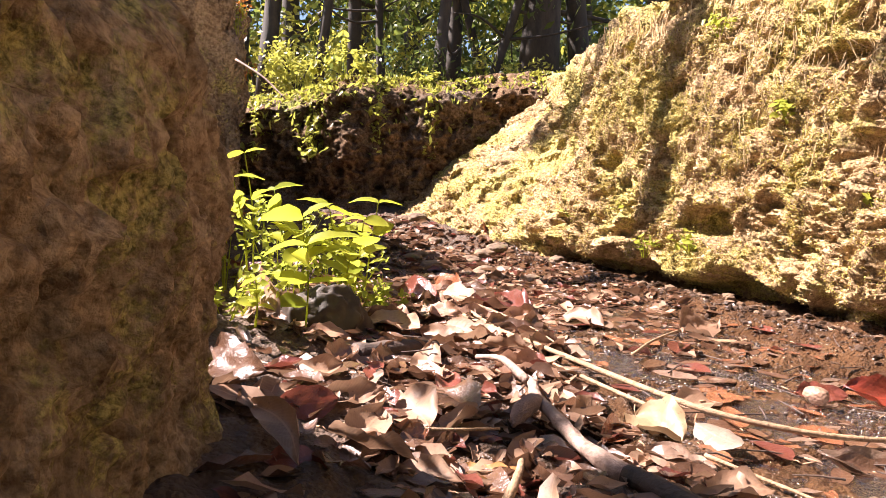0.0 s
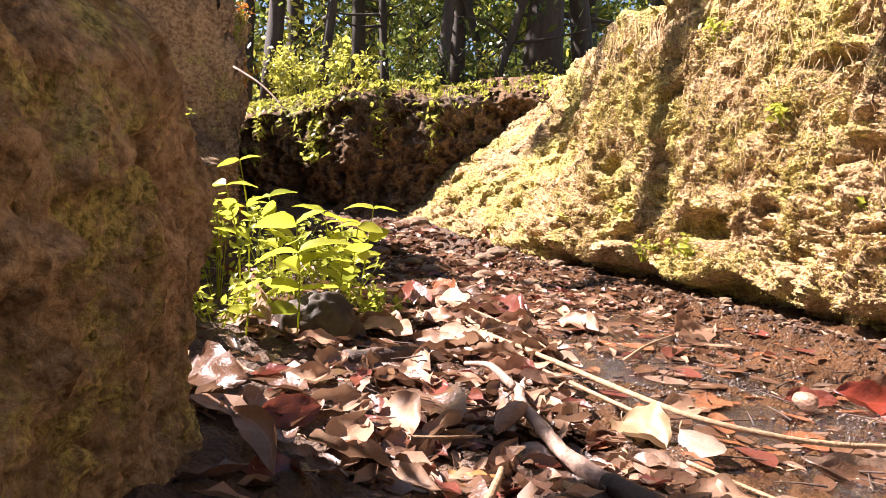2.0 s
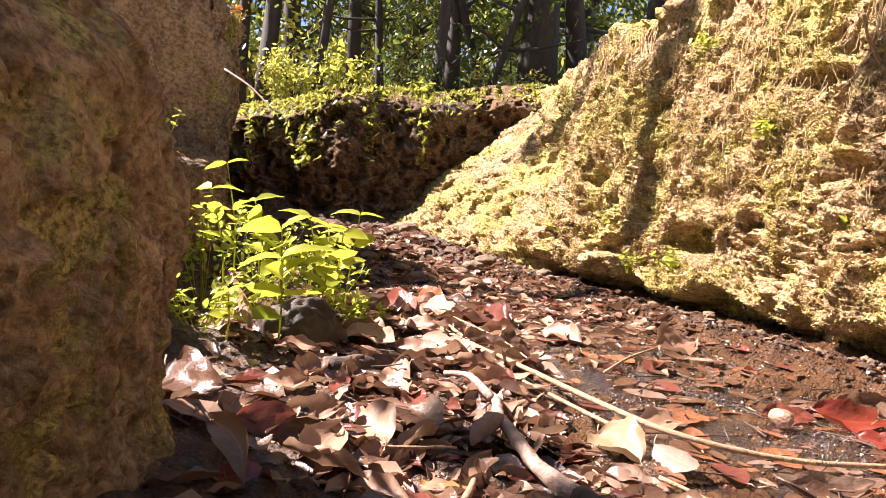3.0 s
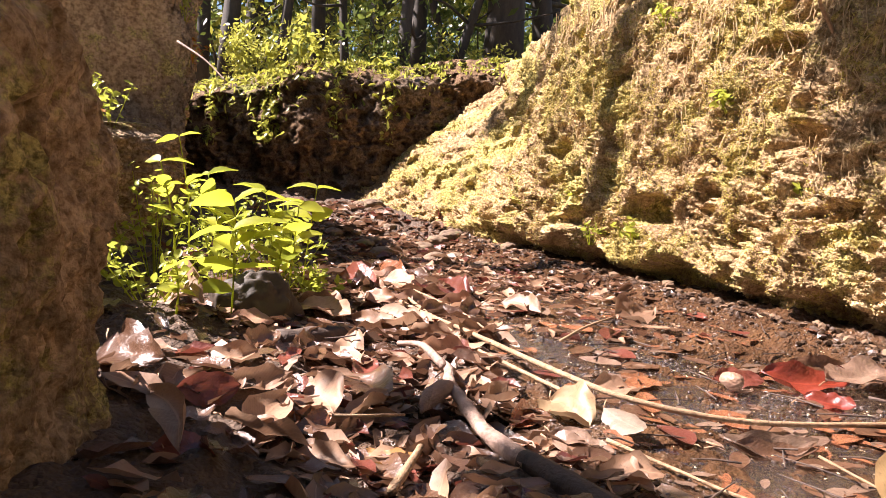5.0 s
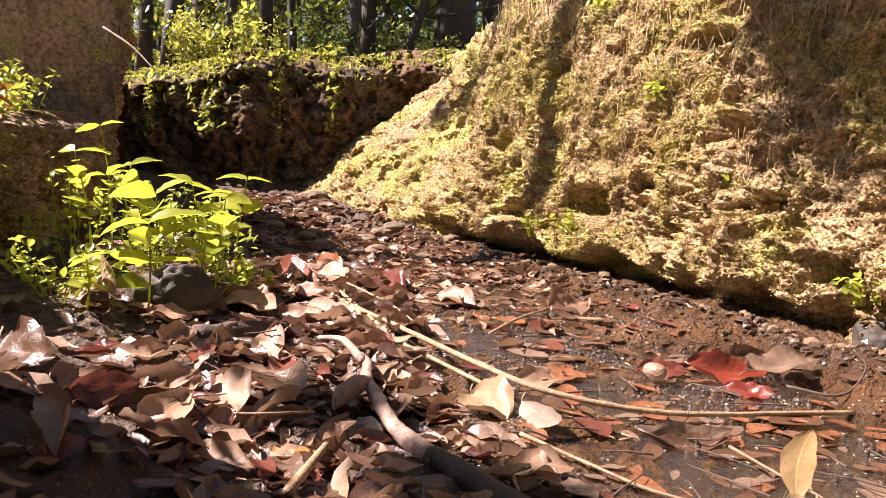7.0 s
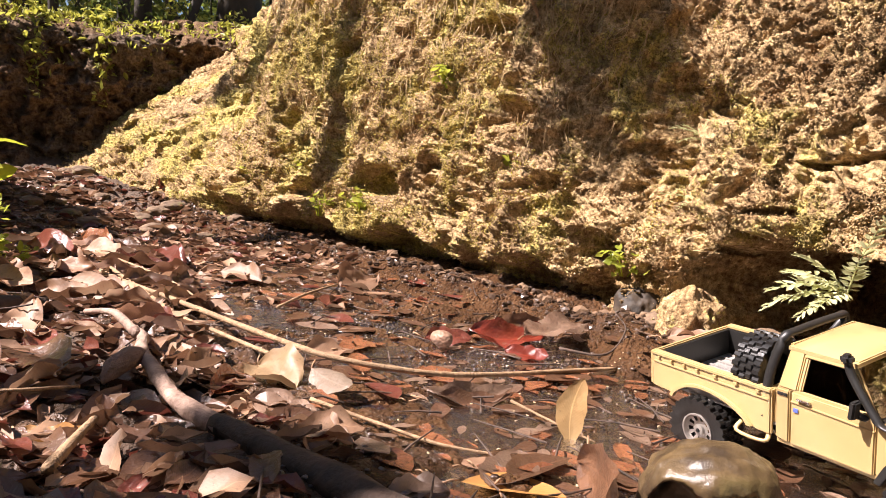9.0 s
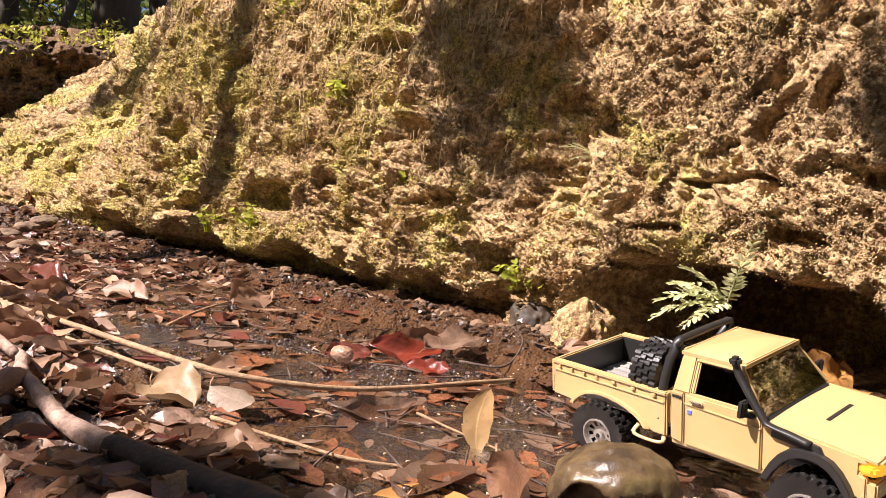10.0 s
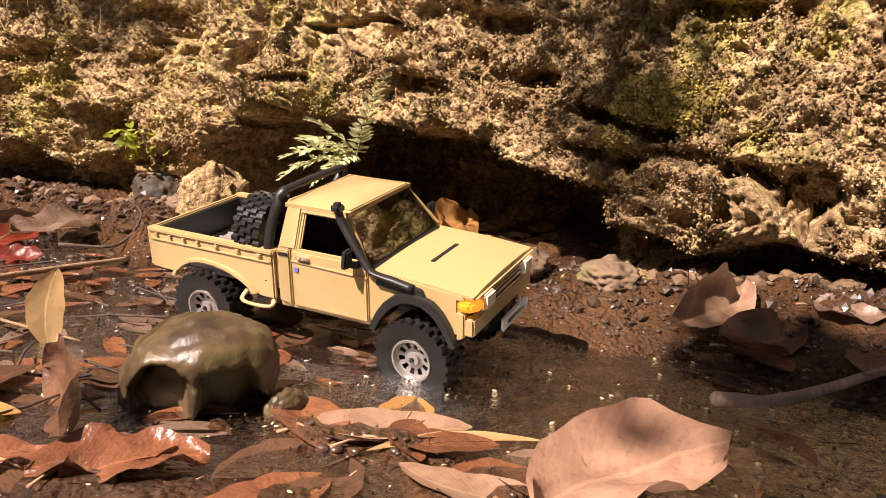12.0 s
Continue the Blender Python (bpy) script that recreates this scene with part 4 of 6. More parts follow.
def leaf_sheet(length, width, curl, seed, nu=14, nv=8, fold=0.12, wave=1.9):
    """Corners, quads and uv of one leaf, its midrib along x, curled up at the sides and rippled at the rim."""
    rng = np.random.default_rng(seed)
    u, v = np.meshgrid(np.linspace(0, 1, nu + 1), np.linspace(-1, 1, nv + 1), indexing="ij")
    outline = np.sin(np.pi * u ** rng.uniform(0.75, 1.05)) ** rng.uniform(0.55, 0.8)
    outline = outline * (1 + 0.05 * np.sin(u * rng.uniform(18, 30) + rng.uniform(0, 6)))
    w = width / 2 * np.maximum(outline, 0.012)
    ang = curl * 1.5 * v
    yy = np.where(abs(curl) > 0.02, np.sin(ang) / (curl * 1.5 if abs(curl) > 0.02 else 1), v) * w
    zz = (1 - np.cos(ang)) / (abs(curl) * 1.5 + 1e-6) * w * np.sign(curl) + fold * np.abs(v) * w
    bow = rng.uniform(-0.5, 1.0) * abs(curl)
    x = (u - 0.5) * length
    zz = zz + bow * length * 0.35 * (4 * (u - 0.5) ** 2 - 0.5) * 0.6
    zz = zz + wave * 0.05 * width * (np.sin(u * rng.uniform(6, 11) + rng.uniform(0, 6) + v * 2) * np.abs(v) + 0.5 * np.sin(u * 17 + v * 4 + rng.uniform(0, 6)) * v * v)
    zz = zz + wave * 0.035 * width * fbm(u * rng.uniform(3, 6), v * rng.uniform(1.2, 2.4), 0 * u + seed % 97, 3, 1.0)
    zz = zz + wave * 0.024 * width * np.abs(fbm(u * rng.uniform(7, 11), v * rng.uniform(3, 5), 0 * u + seed % 89, 2, 2.0)) * min(1.0, nu / 12)
    sway = rng.uniform(-0.12, 0.12) * length
    yy = yy + sway * (u - 0.5) ** 2 * 4
    twist = rng.uniform(-0.5, 0.5) * abs(curl)
    ca, sa = np.cos(twist * (u - 0.5)), np.sin(twist * (u - 0.5))
    yy, zz = yy * ca - zz * sa, yy * sa + zz * ca
    verts = np.stack([x, yy, zz], -1).reshape(-1, 3)
    i = (np.arange(nu)[:, None] * (nv + 1) + np.arange(nv)[None]).ravel()
    faces = np.stack([i, i + nv + 1, i + nv + 2, i + 1], -1)
    uv = np.stack([u, v / 2 + 0.5], -1).reshape(-1, 2)
    return verts, faces, uv


SHEETS = {}


def pooled_sheet(length, width, curl, which, nu, nv):
    """A small leaf from a pool of ready shapes."""
    key = (which, nu, nv)
    if key not in SHEETS:
        SHEETS[key] = leaf_sheet(1.0, 0.5, 0.15 + 0.7 * (which % 7) / 7, 9000 + which, nu, nv)
    v, f, uv = SHEETS[key]
    return v * (length, width / 0.5, (length + width) / 1.5), f, uv


def with_uv(me, uv):
    layer = me.uv_layers.new(name="leaf")
    index = np.empty(len(me.loops), int)
    me.loops.foreach_get("vertex_index", index)
    layer.data.foreach_set("uv", np.asarray(uv)[index].ravel())
    return me


def stalk(length, width, seed):
    rng = np.random.default_rng(seed + 5)
    side = rng.uniform(-0.02, 0.02)
    return tube([(-length * 0.5, 0, 0.0005), (-length * 0.58, side * 0.4, 0.003), (-length * 0.68, side, 0.002)], [0.0011, 0.0010, 0.0014], 5)


def leaf_mesh(material, length, width, curl, seed, wave=1.9):
    v, f, uv = leaf_sheet(length, width, curl, seed, wave=wave)
    me = with_uv(soup_mesh("dead_leaf", v, f, material), uv)
    sv, sf = stalk(length, width, seed)
    STALKS[me.name] = soup_mesh("stalk", sv, sf, STALK)
    return me


STALKS = {}
STALK = plain("leaf_stalk", (0.34, 0.20, 0.11), 0.7, vary=0.4)


def put_leaf(me, m):
    """A leaf blade with its stalk."""
    ob = new("dead_leaf", me)
    ob.matrix_world = m
    part("stalk", STALKS[me.name], None, ob)
    return ob


leaf_count = 0


def lay_leaf(material, x, y, z, heading, length, width, tilt=10.0, curl=0.3, lift=0.0, group="dead leaves on the stream bed"):
    """One leaf lying where it fell, leaning by tilt about its midrib."""
    global leaf_count
    leaf_count += 1
    sunk = x > 0.27 and curl < 0.3
    me = leaf_mesh(material, length, width, curl, 100 + leaf_count, 0.3 if sunk else 1.9)
    m = pose(x, y, 0, 0, 0, heading) @ pose(0, 0, 0, tilt, -lift, 0)
    # let its lowest corner just touch the bed or the water
    low = min((m @ v.co).z - max(-0.001, float(ground_height((m @ v.co).x, (m @ v.co).y))) for v in list(me.vertices)[::3])
    ob = put_leaf(me, Matrix.Translation((0, 0, max(-low - (0.006 if sunk else 0.003), -0.1 if sunk else z - 0.02))) @ m)
    where = "on the wet stream bed" if x > 0.25 else "on the leaf litter"
    return tagged(ob, LEAF_WORDS[material.name] + (" curled " if abs(curl) > 0.4 else " lying ") + where, "leaf", group)


lay_leaf(TAN, -0.357, 1.255, 0.030, -62, 0.210, 0.116, tilt=50, curl=0.5, lift=0)
lay_leaf(TAN, -0.218, 0.914, 0.035, 31, 0.121, 0.061, tilt=20, curl=0.4, lift=0)
lay_leaf(TAN, -0.153, 0.788, 0.040, 32, 0.107, 0.048, tilt=25, curl=0.6, lift=5)
lay_leaf(RED, -0.197, 0.714, 0.030, 18, 0.077, 0.046, tilt=60, curl=0.3, lift=0)
lay_leaf(TAN, -0.213, 0.604, 0.050, -67, 0.210, 0.046, tilt=40, curl=0.8, lift=0)
lay_leaf(RUST, -0.076, 0.703, 0.020, 29, 0.066, 0.040, tilt=45, curl=0.3, lift=0)
lay_leaf(TAN, -0.066, 0.782, 0.030, -61, 0.125, 0.075, tilt=20, curl=0.4, lift=0)
lay_leaf(TAN, -0.057, 0.615, 0.030, -25, 0.094, 0.042, tilt=10, curl=0.6, lift=0)
lay_leaf(CRISP, 0.026, 0.639, 0.030, -39, 0.091, 0.046, tilt=15, curl=0.6, lift=0)
lay_leaf(BROWN, -0.001, 0.892, 0.030, -63, 0.150, 0.075, tilt=15, curl=0.3, lift=0)
lay_leaf(GREY, -0.123, 1.110, 0.020, 24, 0.135, 0.054, tilt=10, curl=0.2, lift=0)
lay_leaf(BROWN, -0.307, 0.771, 0.050, -53, 0.154, 0.077, tilt=40, curl=0.3, lift=0)
lay_leaf(TAN, -0.104, 1.423, 0.020, -33, 0.178, 0.080, tilt=15, curl=0.4, lift=0)
lay_leaf(PALE, 0.350, 0.778, 0.015, -75, 0.095, 0.052, tilt=25, curl=-0.5, lift=0)
lay_leaf(CREAM, 0.300, 0.868, 0.020, -77, 0.125, 0.088, tilt=20, curl=0.5, lift=0)
lay_leaf(TAN, 0.289, 0.603, 0.015, -64, 0.086, 0.056, tilt=15, curl=0.5, lift=0)
lay_leaf(GREY, 0.270, 0.709, 0.008, -39, 0.084, 0.042, tilt=5, curl=0.2, lift=0)
lay_leaf(TAN, 0.425, 1.024, 0.015, -4, 0.089, 0.062, tilt=15, curl=0.5, lift=0)
lay_leaf(TAN, 0.698, 1.698, 0.010, 41, 0.181, 0.109, tilt=25, curl=0.3, lift=0)
lay_leaf(RED, 0.673, 1.079, 0.010, -2, 0.097, 0.049, tilt=35, curl=0.3, lift=0)
lay_leaf(SCARLET, 0.809, 1.072, 0.015, -7, 0.171, 0.077, tilt=30, curl=0.4, lift=0)
lay_leaf(SCARLET, 0.780, 0.968, 0.012, -40, 0.082, 0.041, tilt=35, curl=0.3, lift=0)
lay_leaf(BROWN, 0.877, 1.153, 0.015, -7, 0.127, 0.064, tilt=50, curl=0.4, lift=0)
lay_leaf(GREY, 0.551, 0.742, 0.020, -4, 0.142, 0.050, tilt=30, curl=0.5, lift=0)
lay_leaf(TAN, 0.416, 1.750, 0.015, -52, 0.138, 0.069, tilt=30, curl=0.4, lift=0)
lay_leaf(RED, -0.018, 1.873, 0.020, -57, 0.202, 0.101, tilt=30, curl=0.4, lift=0)
lay_leaf(RUST, 0.066, 2.118, 0.020, -70, 0.210, 0.126, tilt=30, curl=0.4, lift=0)
lay_leaf(RED, 0.252, 1.974, 0.015, -78, 0.205, 0.123, tilt=30, curl=0.4, lift=0)
lay_leaf(SCARLET, 0.423, 3.673, 0.010, 47, 0.210, 0.147, tilt=30, curl=0.3, lift=0)
lay_leaf(SCARLET, 0.335, 3.004, 0.008, -19, 0.124, 0.062, tilt=10, curl=0.2, lift=0)
lay_leaf(TAN, 1.078, 0.835, 0.025, -63, 0.153, 0.077, tilt=15, curl=0.4, lift=0)
lay_leaf(SCARLET, 1.124, 0.761, 0.012, 11, 0.185, 0.074, tilt=30, curl=0.5, lift=0)
lay_leaf(GREY, 0.905, 0.644, 0.008, -82, 0.077, 0.031, tilt=15, curl=0.3, lift=0)
lay_leaf(CRISP, 1.152, 0.589, 0.035, -104, 0.102, 0.081, tilt=45, curl=0.9, lift=10)
lay_leaf(RED, 1.076, 0.555, 0.012, -28, 0.072, 0.036, tilt=40, curl=0.3, lift=0)
lay_leaf(CRISP, 1.265, 0.495, 0.020, 19, 0.210, 0.126, tilt=12, curl=0.2, lift=0)
lay_leaf(RUST, 0.974, 0.440, -0.001, -60, 0.095, 0.047, tilt=3, curl=0.1, lift=0)
lay_leaf(BROWN, 0.131, 0.662, 0.030, -26, 0.069, 0.021, tilt=20, curl=0.3, lift=0)
lay_leaf(BROWN, 0.518, 0.396, 0.020, -116, 0.149, 0.067, tilt=75, curl=0.4, lift=0)
lay_leaf(GREY, 0.333, 0.444, 0.012, -3, 0.064, 0.035, tilt=10, curl=0.3, lift=0)
lay_leaf(RUST, 0.427, 0.373, 0.002, -60, 0.087, 0.043, tilt=5, curl=0.2, lift=0)
lay_leaf(RUST, 0.490, 0.305, 0.005, -28, 0.104, 0.063, tilt=5, curl=0.3, lift=0)
lay_leaf(RUST, 0.442, 0.358, 0.003, -42, 0.082, 0.041, tilt=5, curl=0.3, lift=0)
lay_leaf(RUST, 0.496, 0.279, 0.006, -30, 0.099, 0.059, tilt=6, curl=0.3, lift=0)
lay_leaf(BROWN, 0.585, 0.212, 0.001, -25, 0.129, 0.052, tilt=3, curl=0.2, lift=0)
lay_leaf(ROSE, 0.692, -0.005, 0.045, -22, 0.210, 0.105, tilt=14, curl=0.45, lift=3)
lay_leaf(YELLOW, 0.692, 0.135, 0.006, -42, 0.151, 0.018, tilt=5, curl=0.2, lift=0)
lay_leaf(TAN, 1.128, 0.028, 0.050, -18, 0.160, 0.105, tilt=35, curl=0.95, lift=10)
lay_leaf(BROWN, 1.104, -0.038, 0.050, -30, 0.136, 0.068, tilt=30, curl=0.7, lift=0)
lay_leaf(GREY, 1.193, -0.106, 0.050, -100, 0.082, 0.049, tilt=15, curl=0.3, lift=0)
lay_leaf(GREY, 0.911, 1.060, 0.012, 19, 0.210, 0.095, tilt=10, curl=0.3, lift=0)
lay_leaf(CRISP, 1.260, 0.483, 0.030, 20, 0.210, 0.116, tilt=30, curl=0.3, lift=0)
lay_leaf(TAN, 1.115, 0.863, 0.020, -35, 0.123, 0.056, tilt=10, curl=0.4, lift=0)
lay_leaf(BROWN, 0.546, 0.730, 0.020, -8, 0.129, 0.039, tilt=20, curl=0.4, lift=0)
lay_leaf(CREAM, 0.313, 0.873, 0.020, -68, 0.069, 0.055, tilt=20, curl=0.5, lift=0)
lay_leaf(TAN, 0.297, 0.603, 0.015, 8, 0.083, 0.050, tilt=12, curl=0.5, lift=0)
lay_leaf(GREY, 0.091, 0.848, 0.040, -5, 0.060, 0.042, tilt=30, curl=0.6, lift=0)
lay_leaf(TAN, 0.012, 0.603, 0.040, 9, 0.067, 0.027, tilt=12, curl=0.5, lift=0)
lay_leaf(GREY, 0.342, 0.452, 0.010, -20, 0.060, 0.042, tilt=15, curl=0.5, lift=0)
lay_leaf(RUST, 0.228, 0.830, 0.015, 48, 0.098, 0.049, tilt=30, curl=0.5, lift=0)
lay_leaf(GREY, 0.264, 0.692, 0.015, -39, 0.085, 0.042, tilt=12, curl=0.3, lift=0)
lay_leaf(TAN, -0.097, 1.473, 0.030, -48, 0.154, 0.093, tilt=10, curl=0.4, lift=0)
lay_leaf(TAN, -0.369, 2.129, 0.030, -18, 0.114, 0.068, tilt=20, curl=0.5, lift=0)
lay_leaf(TAN, 0.092, 1.888, 0.020, -61, 0.200, 0.100, tilt=20, curl=0.4, lift=0)
lay_leaf(RUST, -0.027, 1.760, 0.025, -16, 0.092, 0.046, tilt=25, curl=0.4, lift=0)
# a leaf that stands upright in the mud
upright = put_leaf(leaf_mesh(YELLOW, 0.088, 0.040, 0.10, 77, 0.4), Matrix(((0.10, -0.64, -0.76, 0.607), (-0.06, 0.76, -0.64, 0.581), (0.99, 0.05, 0.05, 0.036), (0, 0, 0, 1))))
tagged(upright, "tan dead leaf standing upright in the wet mud", "leaf", "dead leaves on the stream bed")


def scatter_leaves():
    """More leaves, thick on the left of the stream and thin in the water."""
    rng = np.random.default_rng(12)
    dry = [TAN, TAN, TAN, ROSE, TAN, GREY, BROWN, RED, ROSE, BROWN]
    wet = [RUST, RUST, GREY, BROWN, TAN, RED, BROWN]
    kinds = {m: [leaf_mesh(m, 0.1, 0.1 * rng.uniform(0.4, 0.62), rng.uniform(0.15, 0.8), 500 + 10 * k + j) for j in range(3)] for k, m in enumerate(dict.fromkeys(dry + wet))}
    flat = {m: [leaf_mesh(m, 0.1, 0.1 * rng.uniform(0.42, 0.62), rng.uniform(0.05, 0.25), 700 + 10 * k + j, 0.3) for j in range(3)] for k, m in enumerate(dict.fromkeys(wet))}
    made = 0
    while made < 105:
        y = 0.42 + 1.7 * rng.random() ** 1.3
        x = line(y, CHANNEL) - 0.18 + rng.normal() * 0.30
        off = x - line(y, CHANNEL)
        if x < line(y, LEFT_FOOT) + 0.1 or x > line(y, WALL_FOOT) - 0.05 or y < 1.1 and rng.random() < 0.45:
            continue
        in_water = off > (-0.47 if y < 1.3 else -0.36)
        if in_water and rng.random() < (0.84 if y < 2.0 else 0.45):
            continue
        if abs(x - 0.61) < 0.10 and abs(y - 0.35) < 0.09:
            continue
        if y < 0.56 and x < 0.24 or 0.4 < y < 1.06 and abs(x - np.interp(y, [0.4, 0.62, 0.82, 1.06], [0.29, 0.18, 0.12, 0.11])) < (0.12 if y < 0.72 else 0.06):
            continue
        m = rng.choice(len(wet)) if in_water else rng.choice(len(dry))
        m = wet[m] if in_water else dry[m]
        size = rng.uniform(0.6, 1.1) if in_water else rng.uniform(0.8, 1.5)
        me = (flat if in_water else kinds)[m][rng.integers(3)]
        z = max(0.0, float(ground_height(x, y)))
        tilt = rng.normal() * (4 if in_water else 22)
        ob = put_leaf(me, pose(x, y, z + (0.003 if in_water else 0.012 + 0.012 * rng.random()), tilt, rng.normal() * (2 if in_water else 10), rng.uniform(0, 360)) @ Matrix.Diagonal((size, size, size, 1)))
        where = "lying in the shallow stream" if in_water else "lying among the leaf litter"
        tagged(ob, LEAF_WORDS[m.name] + " " + where, "leaf", "dead leaves on the stream bed")
        made += 1


def litter_stuff(name, material, count, seed, spread, size, dry, label):
    """Countless broken leaves as one sheet of scraps."""
    rng = np.random.default_rng(seed)
    V, F, U, base, made = [], [], [], 0, 0
    while made < count:
        y = 0.3 + 3.9 * rng.random() ** 1.4
        off = rng.normal() * spread + ((-0.42 if y < 2.0 else -0.2) if dry else 0.0)
        x = line(y, CHANNEL) + off
        if x < line(y, LEFT_FOOT) + 0.02 or x > line(y, WALL_FOOT) - 0.02:
            continue
        if 0.25 < y < 0.72 and abs(x - np.interp(y, [0.28, 0.41, 0.63], [0.36, 0.285, 0.17])) < 0.045:
            continue
        if dry and off > (-0.45 if y < 1.3 else -0.35) and rng.random() < (1.0 if y < 1.4 else 0.88 if y < 1.9 else 0.25):
            continue
        ln = rng.uniform(*size)
        v, f, uv = pooled_sheet(ln, ln * rng.uniform(0.3, 0.65), 0.4, int(rng.integers(40)), 5, 3)
        m = pose(x, y, max(-0.002, float(ground_height(x, y))) + rng.uniform(0.001, 0.010 if dry else 0.003), rng.normal() * (22 if dry else 3), rng.normal() * (12 if dry else 2), rng.uniform(0, 360))
        a = np.array(m)
        V.append((v * (1, 1, 1 if dry else 0.3)) @ a[:3, :3].T + a[:3, 3])
        F.append(f + base)
        U.append(uv)
        base += len(v)
        made += 1
    me = with_uv(soup_mesh(name, np.vstack(V), np.vstack(F), material), np.vstack(U))
    tagged(new(name, me), label, "leaf litter", kind="stuff")


def sunken_leaves():
    """Flat leaves lying just under and on the shallow water."""
    rng = np.random.default_rng(77)
    made = 0
    while made < 62:
        x, y = rng.uniform(0.30, 1.1), rng.uniform(-0.25, 0.60)
        if abs(x - 0.618) < 0.09 and abs(y - 0.35) < 0.08 or (0.76 < x and 0.0 < y < 0.62):
            continue
        m = (RUST, RUST, BROWN, RUST, GREY, CRISP)[made % 6]
        size = rng.uniform(0.06, 0.125)
        lay_leaf(m, x, y, 0.021 + rng.uniform(-0.002, 0.004), rng.uniform(0, 360), size, size * rng.uniform(0.4, 0.55), tilt=rng.normal() * 4, curl=rng.uniform(0.05, 0.25))
        made += 1


def pool_leaves():
    """Broad wet leaves plastered flat in the shallows below the stone."""
    rng = np.random.default_rng(78)
    made = 0
    while made < 26:
        x, y = rng.uniform(0.50, 0.98), rng.uniform(-0.14, 0.30)
        if abs(x - 0.618) < 0.08 and abs(y - 0.35) < 0.09 or (0.74 < x and 0.02 < y):
            continue
        m = (RUST, BROWN, RUST, GREY, RUST, TAN)[made % 6]
        size = rng.uniform(0.07, 0.14)
        lay_leaf(m, x, y, 0.020 + rng.uniform(0.0, 0.004), rng.uniform(0, 360), size, size * rng.uniform(0.42, 0.6), tilt=rng.normal() * 4, curl=rng.uniform(0.05, 0.2))
        made += 1


scatter_leaves()
sunken_leaves()
pool_leaves()
litter_stuff("tan_leaf_litter", TAN, 900, 21, 0.30, (0.012, 0.06), True, "dry tan broken leaves scattered over the ground")
litter_stuff("brown_leaf_litter", BROWN, 1900, 22, 0.32, (0.015, 0.08), True, "dark brown broken leaves scattered over the ground")
litter_stuff("red_leaf_litter", RED, 450, 23, 0.28, (0.02, 0.07), True, "dark red broken leaves scattered over the ground")
litter_stuff("upstream_leaf_litter", TAN, 420, 26, 0.34, (0.05, 0.11), True, "dry tan leaves strewn over the upper stream bed")
litter_stuff("wet_leaf_litter", RUST, 300, 24, 0.26, (0.02, 0.08), False, "wet rust-brown leaf scraps in the stream")
litter_stuff("sodden_leaf_litter", BROWN, 240, 27, 0.30, (0.03, 0.10), False, "sodden dark brown leaf scraps in the stream")
litter_stuff("grey_leaf_litter", GREY, 260, 25, 0.30, (0.015, 0.07), False, "greyish wet leaf scraps in the stream")


def seeds_and_grit():
    """Pale husks and grit on the wet bed."""
    rng = np.random.default_rng(31)
    bm = bmesh.new()
    bmesh.ops.create_icosphere(bm, subdivisions=1, radius=1)
    v0 = np.array([v.co[:] for v in bm.verts])
    f0 = np.array([[v.index for v in f.verts] for f in bm.faces])
    bm.free()
    rough = 1 + 0.3 * rng.uniform(-1, 1, (len(v0), 1))
    for name, mat, count, size, shape, label in (("pale_husks", HUSK, 760, (0.0018, 0.0038), (1, 0.45, 0.3), "tiny pale husks on the wet mud"), ("gravel", GRIT, 5200, (0.0006, 0.0021), (1, 0.8, 0.6), "wet dark grit along the stream")):
        V, F = [], []
        for k in range(count):
            y = -0.15 + 2.8 * rng.random() ** 1.3
            x = line(y, CHANNEL) + rng.normal() * 0.22 if name == "pale_husks" or k % 5 < 2 else line(y, WALL_FOOT) - abs(rng.normal()) * 0.12
            s = rng.uniform(*size)
            a = np.array(pose(x, y, max(0.0, float(ground_height(x, y))) + 0.0004, 0, 0, rng.uniform(0, 360)))
            V.append((v0 * (rough if name == "gravel" else 1) * shape * s) @ a[:3, :3].T + a[:3, 3])
            F.append(f0 + k * len(v0))
        tagged(new(name, soup_mesh(name, np.vstack(V), np.vstack(F), mat)), label, "grit", kind="stuff")


def water_beads():
    """Glossy brown domes added to give the wet bed its sun glints, gathered in runs."""
    rng = np.random.default_rng(515)
    bm = bmesh.new()
    bmesh.ops.create_icosphere(bm, subdivisions=2, radius=1)
    v0 = np.array([v.co[:] for v in bm.verts])
    f0 = np.array([[v.index for v in f.verts] for f in bm.faces])
    bm.free()
    n = 30000
    y = -0.2 + 3.2 * rng.random(n) ** 1.25
    mid = line(y, CHANNEL)
    x = mid + rng.uniform(-0.62, 0.55, n)
    keep = (fbm(x * 7, y * 11, 0 * x, 3, 6.0) + 0.25 * rng.normal(size=n) > 0.42) & (x < line(y, WALL_FOOT) - 0.01) & (x > mid - 0.62)
    x, y = x[keep][:5200], y[keep][:5200]
    n = len(x)
    level = -0.003
    z = np.maximum(ground_height(x, y), level) + 0.0006
    r = (0.0014 + 0.0034 * rng.random((n, 1, 1)) ** 2) * rng.uniform(0.7, 1.5, (n, 1, 3)) * (1, 1, 0.55)
    V = v0[None] * r + np.stack([x, y, z], -1)[:, None]
    F = (f0[None] + len(v0) * np.arange(n)[:, None, None]).reshape(-1, 3)
    tagged(new("water_beads", soup_mesh("water_beads", V.reshape(-1, 3), F, BEAD)), "small glossy brown domes added for sun glints on the wet bed", "water", kind="stuff")


